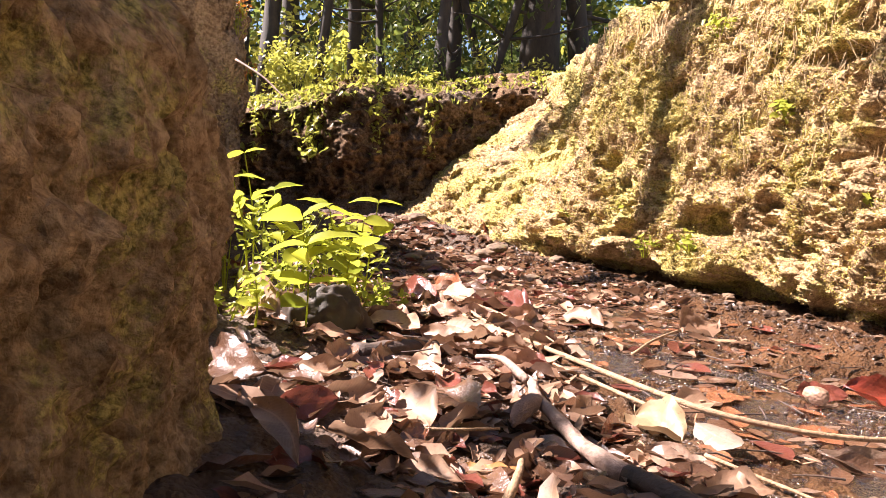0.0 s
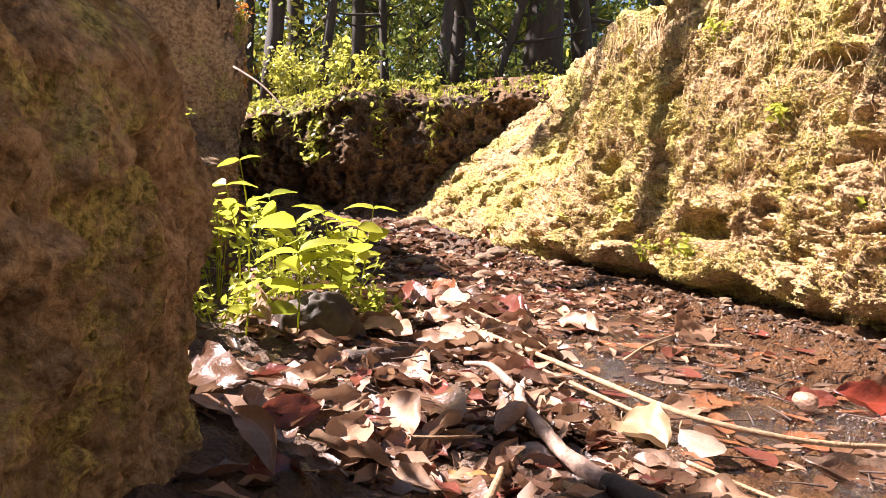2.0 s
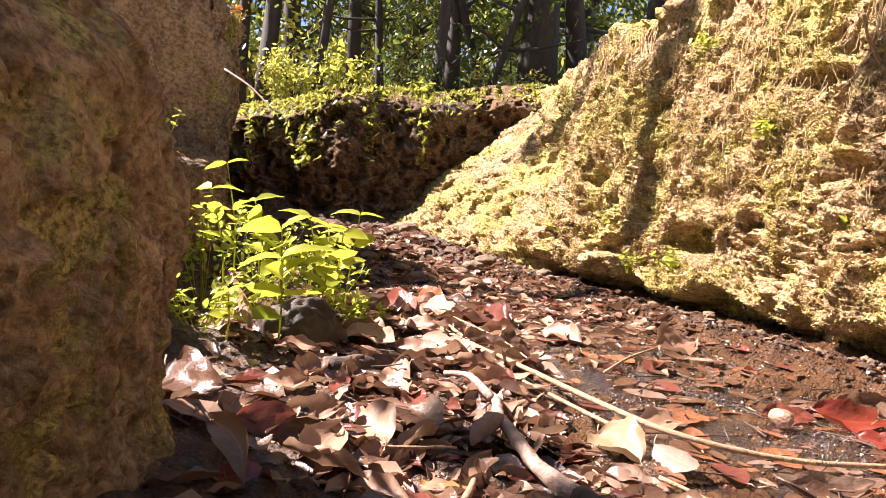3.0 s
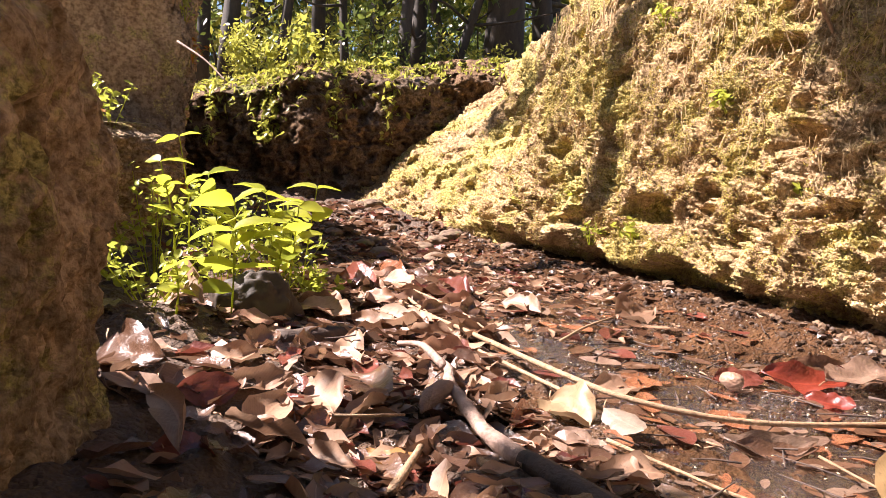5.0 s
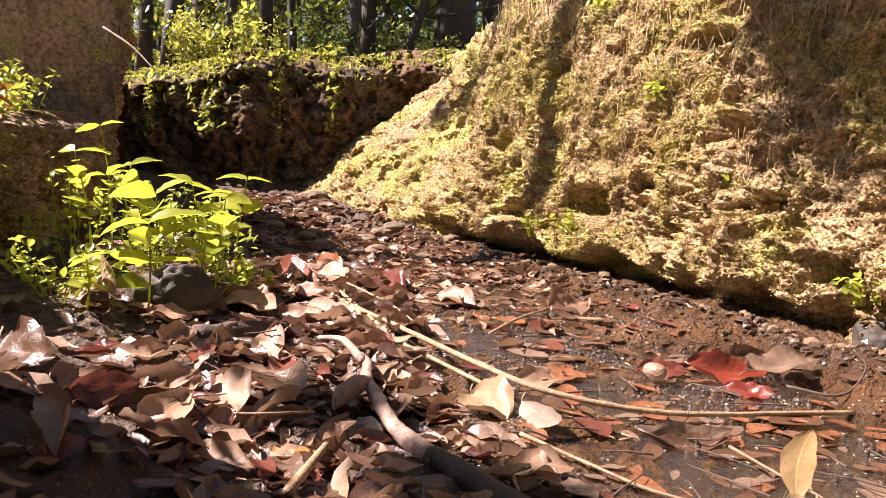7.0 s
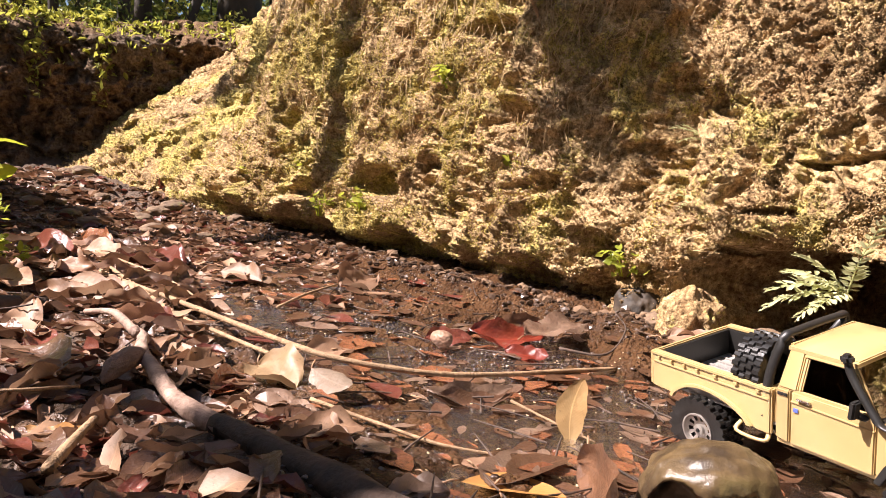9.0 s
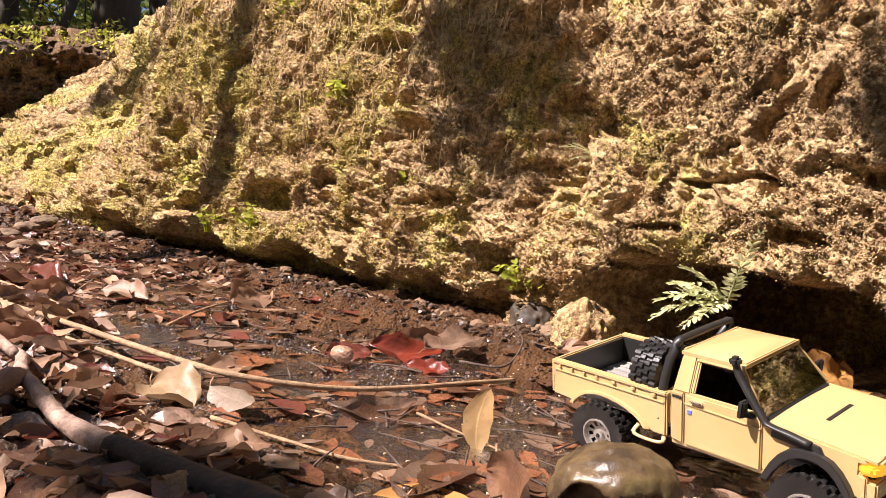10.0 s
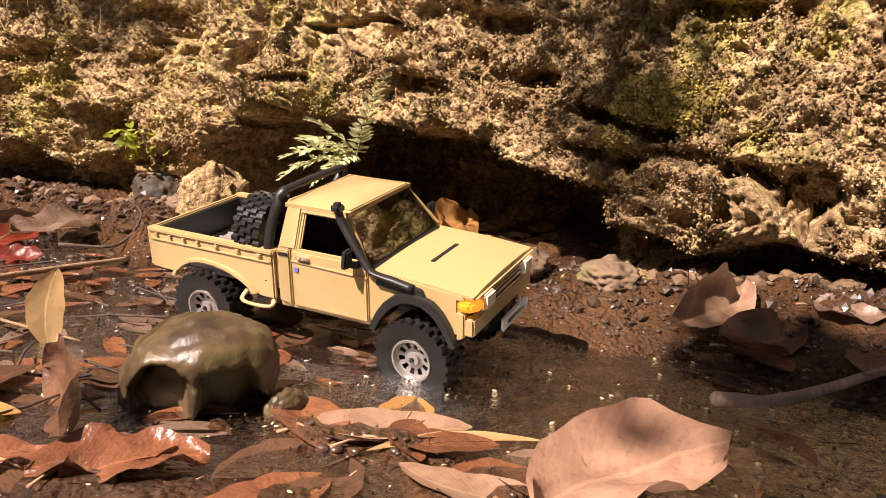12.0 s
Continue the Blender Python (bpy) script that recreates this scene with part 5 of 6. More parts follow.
BEAD = plain("water_bead", (0.055, 0.032, 0.02), 0.30, vary=0.3)
BEAD.node_tree.nodes["Principled BSDF"].inputs["Specular IOR Level"].default_value = 1.0
water_beads()
HUSK = plain("husk", (0.55, 0.42, 0.25), 0.4, vary=0.3)
GRIT = plain("wet_grit", (0.06, 0.038, 0.024), 0.13, vary=0.5, scale=60)
seeds_and_grit()

# ---- sticks, branches and stones ----
def bark_material(name, dark, light, scale=60):
    n = Nodes(name)
    g = n.noise(scale, 6, 0.65, stretch=(1, 1, 0.35))
    c = n.mix(n.ramp(g, [(0.35, (0, 0, 0)), (0.65, (1, 1, 1))]), dark, light)
    c = n.mix(n.ramp(n.noise(9, 4), [(0.5, (0, 0, 0)), (0.7, (1, 1, 1))]), c, tuple(0.6 * v for v in light))
    n.set(Base_Color=c, Roughness=0.75)
    n.bump(n.math("ADD", g, n.noise(scale * 4, 4)), 0.8, 0.003)
    return n.mat


STRAW = bark_material("dry_stick", (0.20, 0.12, 0.06), (0.42, 0.27, 0.145), 90)
BRANCH = bark_material("grey_branch", (0.17, 0.105, 0.075), (0.42, 0.29, 0.22), 45)
DARK_WOOD = bark_material("wet_dark_wood", (0.03, 0.02, 0.013), (0.10, 0.06, 0.04), 40)
TRUNK = bark_material("tree_bark", (0.022, 0.017, 0.012), (0.065, 0.05, 0.035), 12)


def stick(name, points, r0, r1, material, label, steps=6, sides=8, wobble=0.1, category="stick", seed=1):
    pts = bend(points, steps)
    radii = np.linspace(r0, r1, len(pts))
    ob = new(name, tube_mesh(name, pts, radii, material, sides, wobble, seed))
    return tagged(ob, label, category)


stick("stick", [(-0.01, 2.02, 0.035), (0.10, 1.58, 0.035), (0.20, 1.30, 0.038), (0.317, 1.013, 0.033), (0.40, 0.868, 0.030), (0.559, 0.819, 0.016), (0.796, 0.845, 0.008), (0.90, 0.86, 0.004)], 0.0055, 0.0038, STRAW, "long thin straw-coloured dry stick across the stream", seed=2)
stick("stick", [(0.104, 1.658, 0.04), (0.191, 1.229, 0.03), (0.236, 1.10, 0.027), (0.333, 0.895, 0.018), (0.37, 0.83, 0.014)], 0.0045, 0.003, STRAW, "thin straw-coloured dry stick beside a longer one", seed=3)
stick("stick", [(0.06, 2.0, 0.04), (0.20, 1.52, 0.045), (0.26, 1.30, 0.03)], 0.003, 0.002, STRAW, "thin dry brown twig on the leaves", seed=4)
branch = thing("branch", pose(0, 0, 0), "gnarled greyish brown branch half buried in leaves", "branch")
part("stem", tube_mesh("stem", bend([(0.112, 1.02, 0.046), (0.124, 0.95, 0.050), (0.119, 0.88, 0.044), (0.127, 0.80, 0.045), (0.142, 0.70, 0.036), (0.182, 0.62, 0.024)], 6), np.linspace(0.0065, 0.0115, 31), BRANCH, 10, 0.2, 5), None, branch)
part("knob", tube_mesh("knob", bend([(0.122, 0.86, 0.046), (0.098, 0.825, 0.050), (0.078, 0.80, 0.040), (0.07, 0.785, 0.03)], 4), [0.008, 0.010, 0.012, 0.013, 0.0135, 0.014, 0.0135, 0.013, 0.011, 0.009, 0.007, 0.004, 0.002], plain("bark_knob", (0.27, 0.17, 0.125), 0.75, vary=0.5, scale=60, bump=0.8), 10, 0.1, 6), None, branch)
part("spur", tube_mesh("spur", bend([(0.119, 0.95, 0.05), (0.09, 1.03, 0.066), (0.05, 1.07, 0.060)], 4), np.linspace(0.008, 0.004, 9), BRANCH, 8, 0.12, 7), None, branch)
part("lower_stem", tube_mesh("lower_stem", bend([(0.178, 0.63, 0.028), (0.22, 0.55, 0.024), (0.285, 0.41, 0.020), (0.36, 0.28, 0.012)], 6), np.linspace(0.0125, 0.024, 19), DARK_WOOD, 10, 0.12, 8), None, branch, "wet dark lower stem")
stick("twig", [(0.307, 0.716, 0.022), (0.372, 0.64, 0.012), (0.426, 0.575, 0.006), (0.50, 0.53, 0.002)], 0.0028, 0.0016, STRAW, "thin reddish brown twig lying in the water", category="twig", seed=9)
stick("twig", [(1.045, 0.47, 0.045), (1.01, 0.38, 0.026), (0.985, 0.305, 0.012)], 0.0035, 0.002, STRAW, "straight pale brown twig on the mud", category="twig", seed=10)
stick("twig", [(0.399, 1.297, 0.024), (0.52, 1.50, 0.018), (0.687, 1.706, 0.016)], 0.0035, 0.0025, STRAW, "long brown twig across the wet bed", category="twig", seed=11)
stick("stick", [(0.88, -0.03, 0.030), (0.95, -0.08, 0.024), (1.09, -0.16, 0.040), (1.25, -0.24, 0.06)], 0.007, 0.004, BRANCH, "bent brown stick at the edge of the mud", seed=12)
stick("twig", [(0.575, 0.675, 0.02), (0.60, 0.60, 0.012), (0.625, 0.55, 0.004)], 0.002, 0.0012, STRAW, "short pale twig in the mud", category="twig", seed=13)
stick("twig", [(0.86, 0.98, 0.012), (0.93, 0.93, 0.012), (1.0, 0.965, 0.05), (1.0, 1.0, 0.075)], 0.0028, 0.0014, DARK_WOOD, "curved dark twig sticking up from the mud", category="twig", seed=14)
stick("log", [(-0.16, 1.13, 0.040), (-0.08, 1.18, 0.042), (-0.01, 1.225, 0.036)], 0.022, 0.018, DARK_WOOD, "short thick rotten brown log on the litter", category="log", sides=12, seed=15)
stick("stick", [(-0.20, 0.735, 0.045), (-0.05, 0.72, 0.045), (0.045, 0.745, 0.040)], 0.003, 0.0018, STRAW, "thin pale twig on dead leaves", category="twig", seed=16)
stick("stick", [(0.02, 0.53, 0.03), (0.045, 0.60, 0.035), (0.06, 0.66, 0.03)], 0.006, 0.004, STRAW, "broken tan stick end on the litter", seed=17)


def twiglets():
    rng = np.random.default_rng(5)
    V, F, base = [], [], 0
    for k in range(200):
        y = 0.4 + 2.6 * rng.random() ** 1.4
        x = line(y, CHANNEL) - 0.25 + rng.normal() * 0.3
        if x < line(y, LEFT_FOOT) + 0.05 or x > line(y, WALL_FOOT) - 0.03:
            continue
        a, ln = rng.uniform(0, math.pi), rng.uniform(0.02, 0.12)
        z = max(0.0, float(ground_height(x, y))) + rng.uniform(0.004, 0.022 if x < 0.3 else 0.007)
        d = np.array([math.cos(a), math.sin(a), rng.normal() * 0.08]) * ln / 2
        p = np.array([x, y, z])
        v, f = tube([p - d, p + (0, 0, rng.normal() * 0.003), p + d], [0.0016, 0.0014, 0.0008], 5, caps=False)
        V.append(v)
        F.append(f + base)
        base += len(v)
    tagged(new("twig_litter", soup_mesh("twig_litter", np.vstack(V), np.vstack(F), DARK_WOOD)), "small broken dry twigs among the leaves", "twig litter", kind="stuff")


twiglets()


def stone_material(name, dark, light, green, rough):
    n = Nodes(name)
    c = n.mix(n.ramp(n.noise(22, 6, 0.6), [(0.35, (0, 0, 0)), (0.68, (1, 1, 1))]), dark, light)
    c = n.mix(n.ramp(n.noise(11, 4), [(0.52, (0, 0, 0)), (0.68, (1, 1, 1))]), c, green)
    n.set(Base_Color=c, Roughness=rough)
    n.bump(n.math("ADD", n.noise(70, 6, 0.65), n.math("MULTIPLY", n.noise(14, 3), 1.5)), 0.6, 0.003)
    return n.mat


WET_STONE = stone_material("wet_stone", (0.04, 0.027, 0.015), (0.15, 0.10, 0.045), (0.085, 0.068, 0.024), 0.30)
DARK_STONE = stone_material("damp_rock", (0.02, 0.014, 0.009), (0.07, 0.045, 0.025), (0.05, 0.04, 0.015), 0.7)
DRY_STONE = stone_material("dirt_stone", (0.10, 0.062, 0.036), (0.22, 0.145, 0.085), (0.15, 0.14, 0.05), 0.85)


def stone(x, y, z, rx, ry, rz, turn, material, label, seed, notch=0.0, name="stone", group="", craggy=0.0):
    bm = bmesh.new()
    bmesh.ops.create_icosphere(bm, subdivisions=5, radius=1)
    p = np.array([v.co[:] for v in bm.verts])
    d = 1 + 0.13 * fbm(p[:, 0] * 1.6 + seed, p[:, 1] * 1.6, p[:, 2] * 1.6, 4, seed) + 0.02 * fbm(p[:, 0] * 9, p[:, 1] * 9, p[:, 2] * 9, 3, seed)
    flat = np.where(p[:, 2] > 0.55, 1 - 0.10 * (p[:, 2] - 0.55) / 0.45, 1.0)
    q = p * (d * flat)[:, None]
    gap0 = p[:, 0]
    if craggy:
        q = q * (1 + craggy * fbm(p[:, 0] * 2.2 + seed, p[:, 1] * 2.2, p[:, 2] * 2.2, 5, seed + 1, 0.55))[:, None]
    if notch:
        # undercut hollows in the face towards the open stream
        for cx, cz, r in ((-0.45, -0.05, 0.40), (0.38, -0.12, 0.50)):
            gap = np.hypot((p[:, 0] - cx) / r, (p[:, 2] - cz) / (r * 1.15)) + 0.15 * fbm(p[:, 0] * 4, p[:, 2] * 4, 0 * gap0, 2, seed)
            q[:, 1] += notch * smooth(1.0, 0.72, gap) * (p[:, 1] < -0.05)
    for v, c in zip(bm.verts, q):
        v.co = (c[0] * rx, c[1] * ry, c[2] * rz)
    ob = new(name, mesh_of(name, bm, material, 180))
    ob.matrix_world = pose(x, y, z, 0, 0, turn)
    return tagged(ob, label, "stone", group)


stone(0.618, 0.353, 0.018, 0.070, 0.060, 0.064, -42, WET_STONE, "wet olive brown rounded stone standing in the stream", 3.0, notch=0.5)
stone(0.652, 0.285, 0.000, 0.022, 0.016, 0.018, 10, WET_STONE, "small wet dark pebble beside the larger stone", 6.0, name="pebble")
stone(0.64, 1.035, 0.020, 0.022, 0.015, 0.016, -60, plain("smooth_pebble", (0.27, 0.165, 0.11), 0.35, vary=0.2), "smooth pale brown pebble on a red leaf", 8.0, name="pebble")
# a dark lump stands in for the shaded arch-shaped hole at the bank's foot
stone(1.17, 1.13, 0.050, 0.055, 0.06, 0.065, 20, DARK_STONE, "dark lump standing for a shaded hole at the foot of the clay bank", 9.0)
stone(-0.235, 1.345, 0.045, 0.085, 0.055, 0.095, 15, DARK_STONE, "dark lump of bare earth behind a seedling", 14.0, name="earth_lump", craggy=0.12)
stone(1.12, 0.92, 0.075, 0.055, 0.06, 0.075, 35, WALL_EARTH, "mossy lump of clay at the foot of the bank", 12.0, craggy=0.18)
for k, (x, y, s, tone) in enumerate([(1.17, 0.78, 0.055, 1), (1.19, 0.66, 0.05, 1), (1.13, 1.02, 0.035, 1), (1.13, 0.70, 0.024, 1), (1.19, 0.33, 0.04, 1), (1.22, 0.20, 0.045, 1)]):
    stone(x, y, 0.055, s * 1.25, s, s * 0.62, 40 * k, DRY_STONE, "flat brown rock of the ledge under the bank", 20.0 + k, group="ledge rocks", craggy=0.16)
rng = np.random.default_rng(8)
for k in range(26):
    y = 2.6 + 1.7 * rng.random()
    x = line(y, CHANNEL) + rng.uniform(-0.5, 0.35)
    s = rng.uniform(0.02, 0.055)
    stone(x, y, float(ground_height(x, y)) + s * 0.2, s * 1.2, s, s * 0.6, rng.uniform(0, 360), DRY_STONE, "dusty brown stone in the upper stream bed", 40.0 + k, group="stones upstream")

# ---- living plants ----
def green_material(name, low, high, through_light=0.5, rough=0.4):
    n = Nodes(name)
    rnd = n.add("ShaderNodeObjectInfo").outputs["Random"]
    isl = n.add("ShaderNodeNewGeometry").outputs["Random Per Island"]
    c = n.mix(n.math("FRACT", n.math("ADD", rnd, isl)), low, high)
    c = n.mix(n.math("MULTIPLY", n.noise(60, 4), 0.4), c, tuple(0.6 * v for v in low))
    n.set(Base_Color=c, Roughness=rough)
    n.bump(n.noise(150, 3), 0.3, 0.001)
    glow = n.add("ShaderNodeBsdfTranslucent")
    n.link(n.mix(0.5, c, high), glow.inputs[0])
    m = n.add("ShaderNodeMixShader", Fac=through_light)
    n.link(n.bsdf.outputs[0], m.inputs[1])
    n.link(glow.outputs[0], m.inputs[2])
    n.link(m.outputs[0], n.out.inputs[0])
    return n.mat


FRESH = green_material("fresh_leaf", (0.26, 0.32, 0.02), (0.56, 0.56, 0.05), 0.6)
HERB = green_material("herb_leaf", (0.24, 0.28, 0.03), (0.50, 0.52, 0.07), 0.5)
FERN = green_material("fern_leaf", (0.46, 0.48, 0.20), (0.74, 0.74, 0.42), 0.35)
# CROWN and BRIGHT are one foliage; BRIGHT has sunlight put into its colour
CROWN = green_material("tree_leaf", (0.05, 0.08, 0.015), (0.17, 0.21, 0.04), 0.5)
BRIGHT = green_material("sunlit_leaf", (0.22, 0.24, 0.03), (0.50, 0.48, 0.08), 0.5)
MOSS = green_material("moss_tuft", (0.32, 0.25, 0.04), (0.60, 0.47, 0.13), 0.15, 0.9)
ROOT = bark_material("fine_root", (0.32, 0.21, 0.10), (0.62, 0.45, 0.22), 120)
ORANGE = leaf_material("orange_leaf", (0.55, 0.22, 0.03), (0.4, 0.14, 0.02), 0.5)


def blade_mesh(name, length, width, material, droop, seed, point=1.0):
    """A leaf that springs from its own origin along x and droops."""
    v, f, uv = leaf_sheet(length, width, 0.18, seed, 10, 4, fold=0.18, wave=0.5)
    v[:, 0] += length / 2
    t = v[:, 0] / length
    v[:, 2] -= droop * length * t * t
    return with_uv(soup_mesh(name, v, f, material), uv)


def seedling(x, y, height, leaves, size, seed, label, lean=(0, 0), material=None):
    """An upright stem with pairs of broad leaves."""
    rng = np.random.default_rng(seed)
    z = float(ground_height(x, y))
    plant = thing("seedling", pose(x, y, z), label, "plant", "green seedlings")
    top = (lean[0], lean[1], height)
    stem_pts = bend([(0, 0, -0.01), (lean[0] * 0.3 + 0.004, lean[1] * 0.3, height * 0.5), top], 5)
    part("stem", tube_mesh("stem", stem_pts, np.linspace(0.0024, 0.0013, len(stem_pts)), FRESH, 6), None, plant)
    for k in range(leaves):
        h = 1 - 0.62 * (k // 2) / max(1, leaves / 2)
        p = Vector(stem_pts[int((len(stem_pts) - 1) * h)])
        turn = (k % 2) * 180 + (k // 2) * 85 + rng.uniform(-25, 25)
        s = size * rng.uniform(0.7, 1.15) * (1 - 0.25 * (1 - h))
        ob = part("leaf", blade_mesh("leaf", s, s * rng.uniform(0.52, 0.68), material or FRESH, rng.uniform(0.1, 0.5), int(rng.integers(9999))), None, plant)
        ob.matrix_local = Matrix.Translation(p) @ pose(0, 0, 0, rng.normal() * 30, 15 - rng.uniform(0, 60), turn)
    return plant


BRIGHT_LABEL = "bright yellow-green broad-leaved seedling growing from the leaf litter"
seedling(-0.262, 1.25, 0.185, 7, 0.085, 1, BRIGHT_LABEL)
seedling(-0.19, 1.62, 0.225, 8, 0.075, 2, BRIGHT_LABEL, (0.02, 0))
seedling(-0.17, 1.80, 0.27, 9, 0.08, 3, BRIGHT_LABEL, (0.03, 0))
seedling(-0.30, 1.50, 0.20, 10, 0.08, 4, BRIGHT_LABEL)
seedling(-0.24, 1.72, 0.24, 10, 0.08, 11, BRIGHT_LABEL, (-0.02, 0))
seedling(-0.21, 1.50, 0.15, 8, 0.065, 12, BRIGHT_LABEL, (0.02, -0.02))
seedling(-0.36, 1.66, 0.25, 10, 0.065, 13, BRIGHT_LABEL, (-0.03, 0))
seedling(-0.40, 1.40, 0.26, 8, 0.06, 5, "slender green seedling beside the earth bank", (-0.04, 0.02))
seedling(-0.45, 1.75, 0.30, 8, 0.06, 6, "slender green seedling beside the earth bank", (-0.03, 0.0))
seedling(-0.24, 1.95, 0.22, 8, 0.07, 8, BRIGHT_LABEL)
seedling(-0.34, 1.15, 0.09, 6, 0.045, 9, "small green seedling in the shade of the bank")


def herb(x, y, z, count, spread, height, leaf, material, seed, name="herb", label="", category="plant", group="", stems=14):
    """A bushy herb: many thin stems, each set with small leaves."""
    rng = np.random.default_rng(seed)
    plant = thing(name, pose(x, y, z), label, category, group)
    LV, LF, UV, lb = [], [], [], 0
    for s in range(stems):
        a, r = rng.uniform(0, 2 * math.pi), spread * rng.random() ** 0.5
        h = height * rng.uniform(0.45, 1.0)
        pts = np.array(bend([(0.2 * r * math.cos(a), 0.2 * r * math.sin(a), -0.01), (0.7 * r * math.cos(a), 0.7 * r * math.sin(a), 0.6 * h), (r * math.cos(a), r * math.sin(a), h)], 5))
        v, f = tube(pts, np.linspace(0.0016, 0.0007, len(pts)), 4, caps=False)
        part("stem", soup_mesh("stem", v, f, FRESH), None, plant)
        for k in range(count // stems):
            p = pts[rng.integers(3, len(pts))] + rng.normal(size=3) * 0.012
            ln = leaf * rng.uniform(0.6, 1.3)
            lv, lf, uv = pooled_sheet(ln, ln * rng.uniform(0.45, 0.7), 0.2, int(rng.integers(24)), 4, 2)
            m = np.array(pose(*p, rng.normal() * 30, rng.normal() * 30, rng.uniform(0, 360)))
            LV.append(lv @ m[:3, :3].T + m[:3, 3])
            LF.append(lf + lb)
            UV.append(uv)
            lb += len(lv)
    part("foliage", with_uv(soup_mesh("foliage", np.vstack(LV), np.vstack(LF), material), np.vstack(UV)), None, plant)
    return plant


for k, (x, y, h, r) in enumerate([(-0.40, 1.85, 0.26, 0.13), (-0.34, 1.62, 0.20, 0.12), (-0.22, 1.75, 0.18, 0.12), (-0.48, 1.55, 0.24, 0.10), (-0.12, 1.65, 0.10, 0.09), (-0.40, 1.20, 0.10, 0.10), (-0.30, 2.2, 0.2, 0.14)]):
    herb(x, y, float(ground_height(x, y)), 150, r, h, 0.022, HERB, 60 + k, stems=9, label="small-leaved yellow-green herb growing beside the earth bank", group="herbs by the shaded bank")


# ---- ferns and small plants on the clay bank ----
def face_point(face, y, z):
    """The nearest corner of a bank's face to a place along the stream and a height."""
    X, Y, Z = face
    k = np.argmin((Y - y) ** 2 + (Z - z) ** 2)
    return float(X.flat[k]), float(Y.flat[k]), float(Z.flat[k])


def frond_mesh(length, pairs, leaflet, seed, material):
    rng = np.random.default_rng(seed)
    t = np.linspace(0, 1, pairs + 2)
    spine = np.stack([t * length, 0.05 * length * np.sin(t * 3), 0.10 * length * np.sin(t * 2.4) - 0.30 * length * t ** 2], -1)
    V, F = tube(spine, np.linspace(0.0014, 0.0005, len(t)), 4, caps=False)
    V, F, base = [V], [F], len(V)
    for k in range(1, pairs + 1):
        size = leaflet * math.sin(math.pi * (0.12 + 0.80 * t[k])) ** 0.7
        for s in (-1, 1):
            lv, lf, uv = pooled_sheet(size, size * 0.34, 0.15, int(rng.integers(24)), 4, 2)
            lv[:, 0] += size / 2
            m = np.array(pose(*spine[k], rng.normal() * 12, 12 + rng.normal() * 8, s * (68 - 22 * t[k])))
            V.append(lv @ m[:3, :3].T + m[:3, 3])
            F.append(lf + base)
            base += len(lv)
    return soup_mesh("frond", np.vstack(V), np.vstack(F), material)


def fern(x, y, z, fronds, label, group="ferns on the bank"):
    plant = thing("fern", pose(x, y, z), label, "fern", group)
    for k, (turn, pitch, length, pairs, leaflet) in enumerate(fronds):
        ob = part("frond", frond_mesh(length, pairs, leaflet, int(abs(x) * 1000) + k, FERN), None, plant)
        ob.matrix_local = pose(0, 0, 0, 0, -pitch, turn)
    return plant


fern(1.140, 0.615, 0.185, [(118, -8, 0.13, 11, 0.034), (140, 8, 0.12, 10, 0.032), (165, 20, 0.10, 9, 0.030), (100, 22, 0.11, 9, 0.030), (250, 74, 0.15, 10, 0.022), (130, 45, 0.10, 8, 0.03), (190, 0, 0.09, 8, 0.028), (155, -20, 0.09, 8, 0.028), (220, 50, 0.09, 8, 0.024)],
     "pale green fern hanging from the hollow under the bank")
for k, (y, z) in enumerate([(0.99, 0.30), (1.0, 0.43), (0.99, 0.52), (1.02, 0.60), (0.98, 0.24)]):
    px, py, pz = face_point(WALL_FACE, y, z)
    fern(px - 0.01, py, pz, [(150 + 20 * k, 25, 0.085, 7, 0.016), (190 - 12 * k, 5, 0.07, 6, 0.014), (120, 45, 0.06, 6, 0.013)], "thin pale fern fronds on the clay edge")
for k, (y, z, h) in enumerate([(2.12, 0.28, 0.08), (1.60, 0.50, 0.09), (2.45, 0.16, 0.10), (1.55, 0.36, 0.05), (2.2, 0.20, 0.06), (3.1, 0.25, 0.08), (2.75, 0.30, 0.05), (1.95, 0.62, 0.05), (2.35, 0.93, 0.08), (1.15, 0.16, 0.05)]):
    px, py, pz = face_point(WALL_FACE, y, z)
    herb(px - 0.015, py, pz - 0.02, 30, 0.05, h, 0.026, HERB, 90 + k, "weed", "small green weed rooted in the clay bank", "plant", "weeds on the clay bank", stems=6)
for k, (y, z) in enumerate([(2.9, 0.72), (3.1, 0.95), (2.8, 0.50), (3.4, 1.10), (3.0, 0.62), (1.4, 0.3), (3.5, 0.85), (3.3, 1.25), (2.9, 1.15), (2.6, 0.22)]):
    px, py, pz = face_point(LEFT_FACE, y, z)
    herb(px + 0.02, py, pz - 0.02, 42, 0.07, 0.10, 0.024, HERB if k % 3 else ORANGE, 120 + k, "weed", "small weed with green and orange leaves on the shaded bank", "plant", "weeds on the shaded bank", stems=6)

for k, y in enumerate((0.80, 0.95, 1.15, 1.40, 1.62, 1.85, 2.0, 2.15)):
    px, py, pz = face_point(LEFT_FACE, y, 0.60 + 0.05 * (k % 3))
    herb(px - 0.02, py, pz - 0.01, 90, 0.10, 0.10 + 0.03 * (k % 4), 0.026, HERB if k % 4 else ORANGE, 160 + k, "weed", "leafy weed on the shoulder of the earth bank", "plant", "weeds on the earth bank", stems=9)


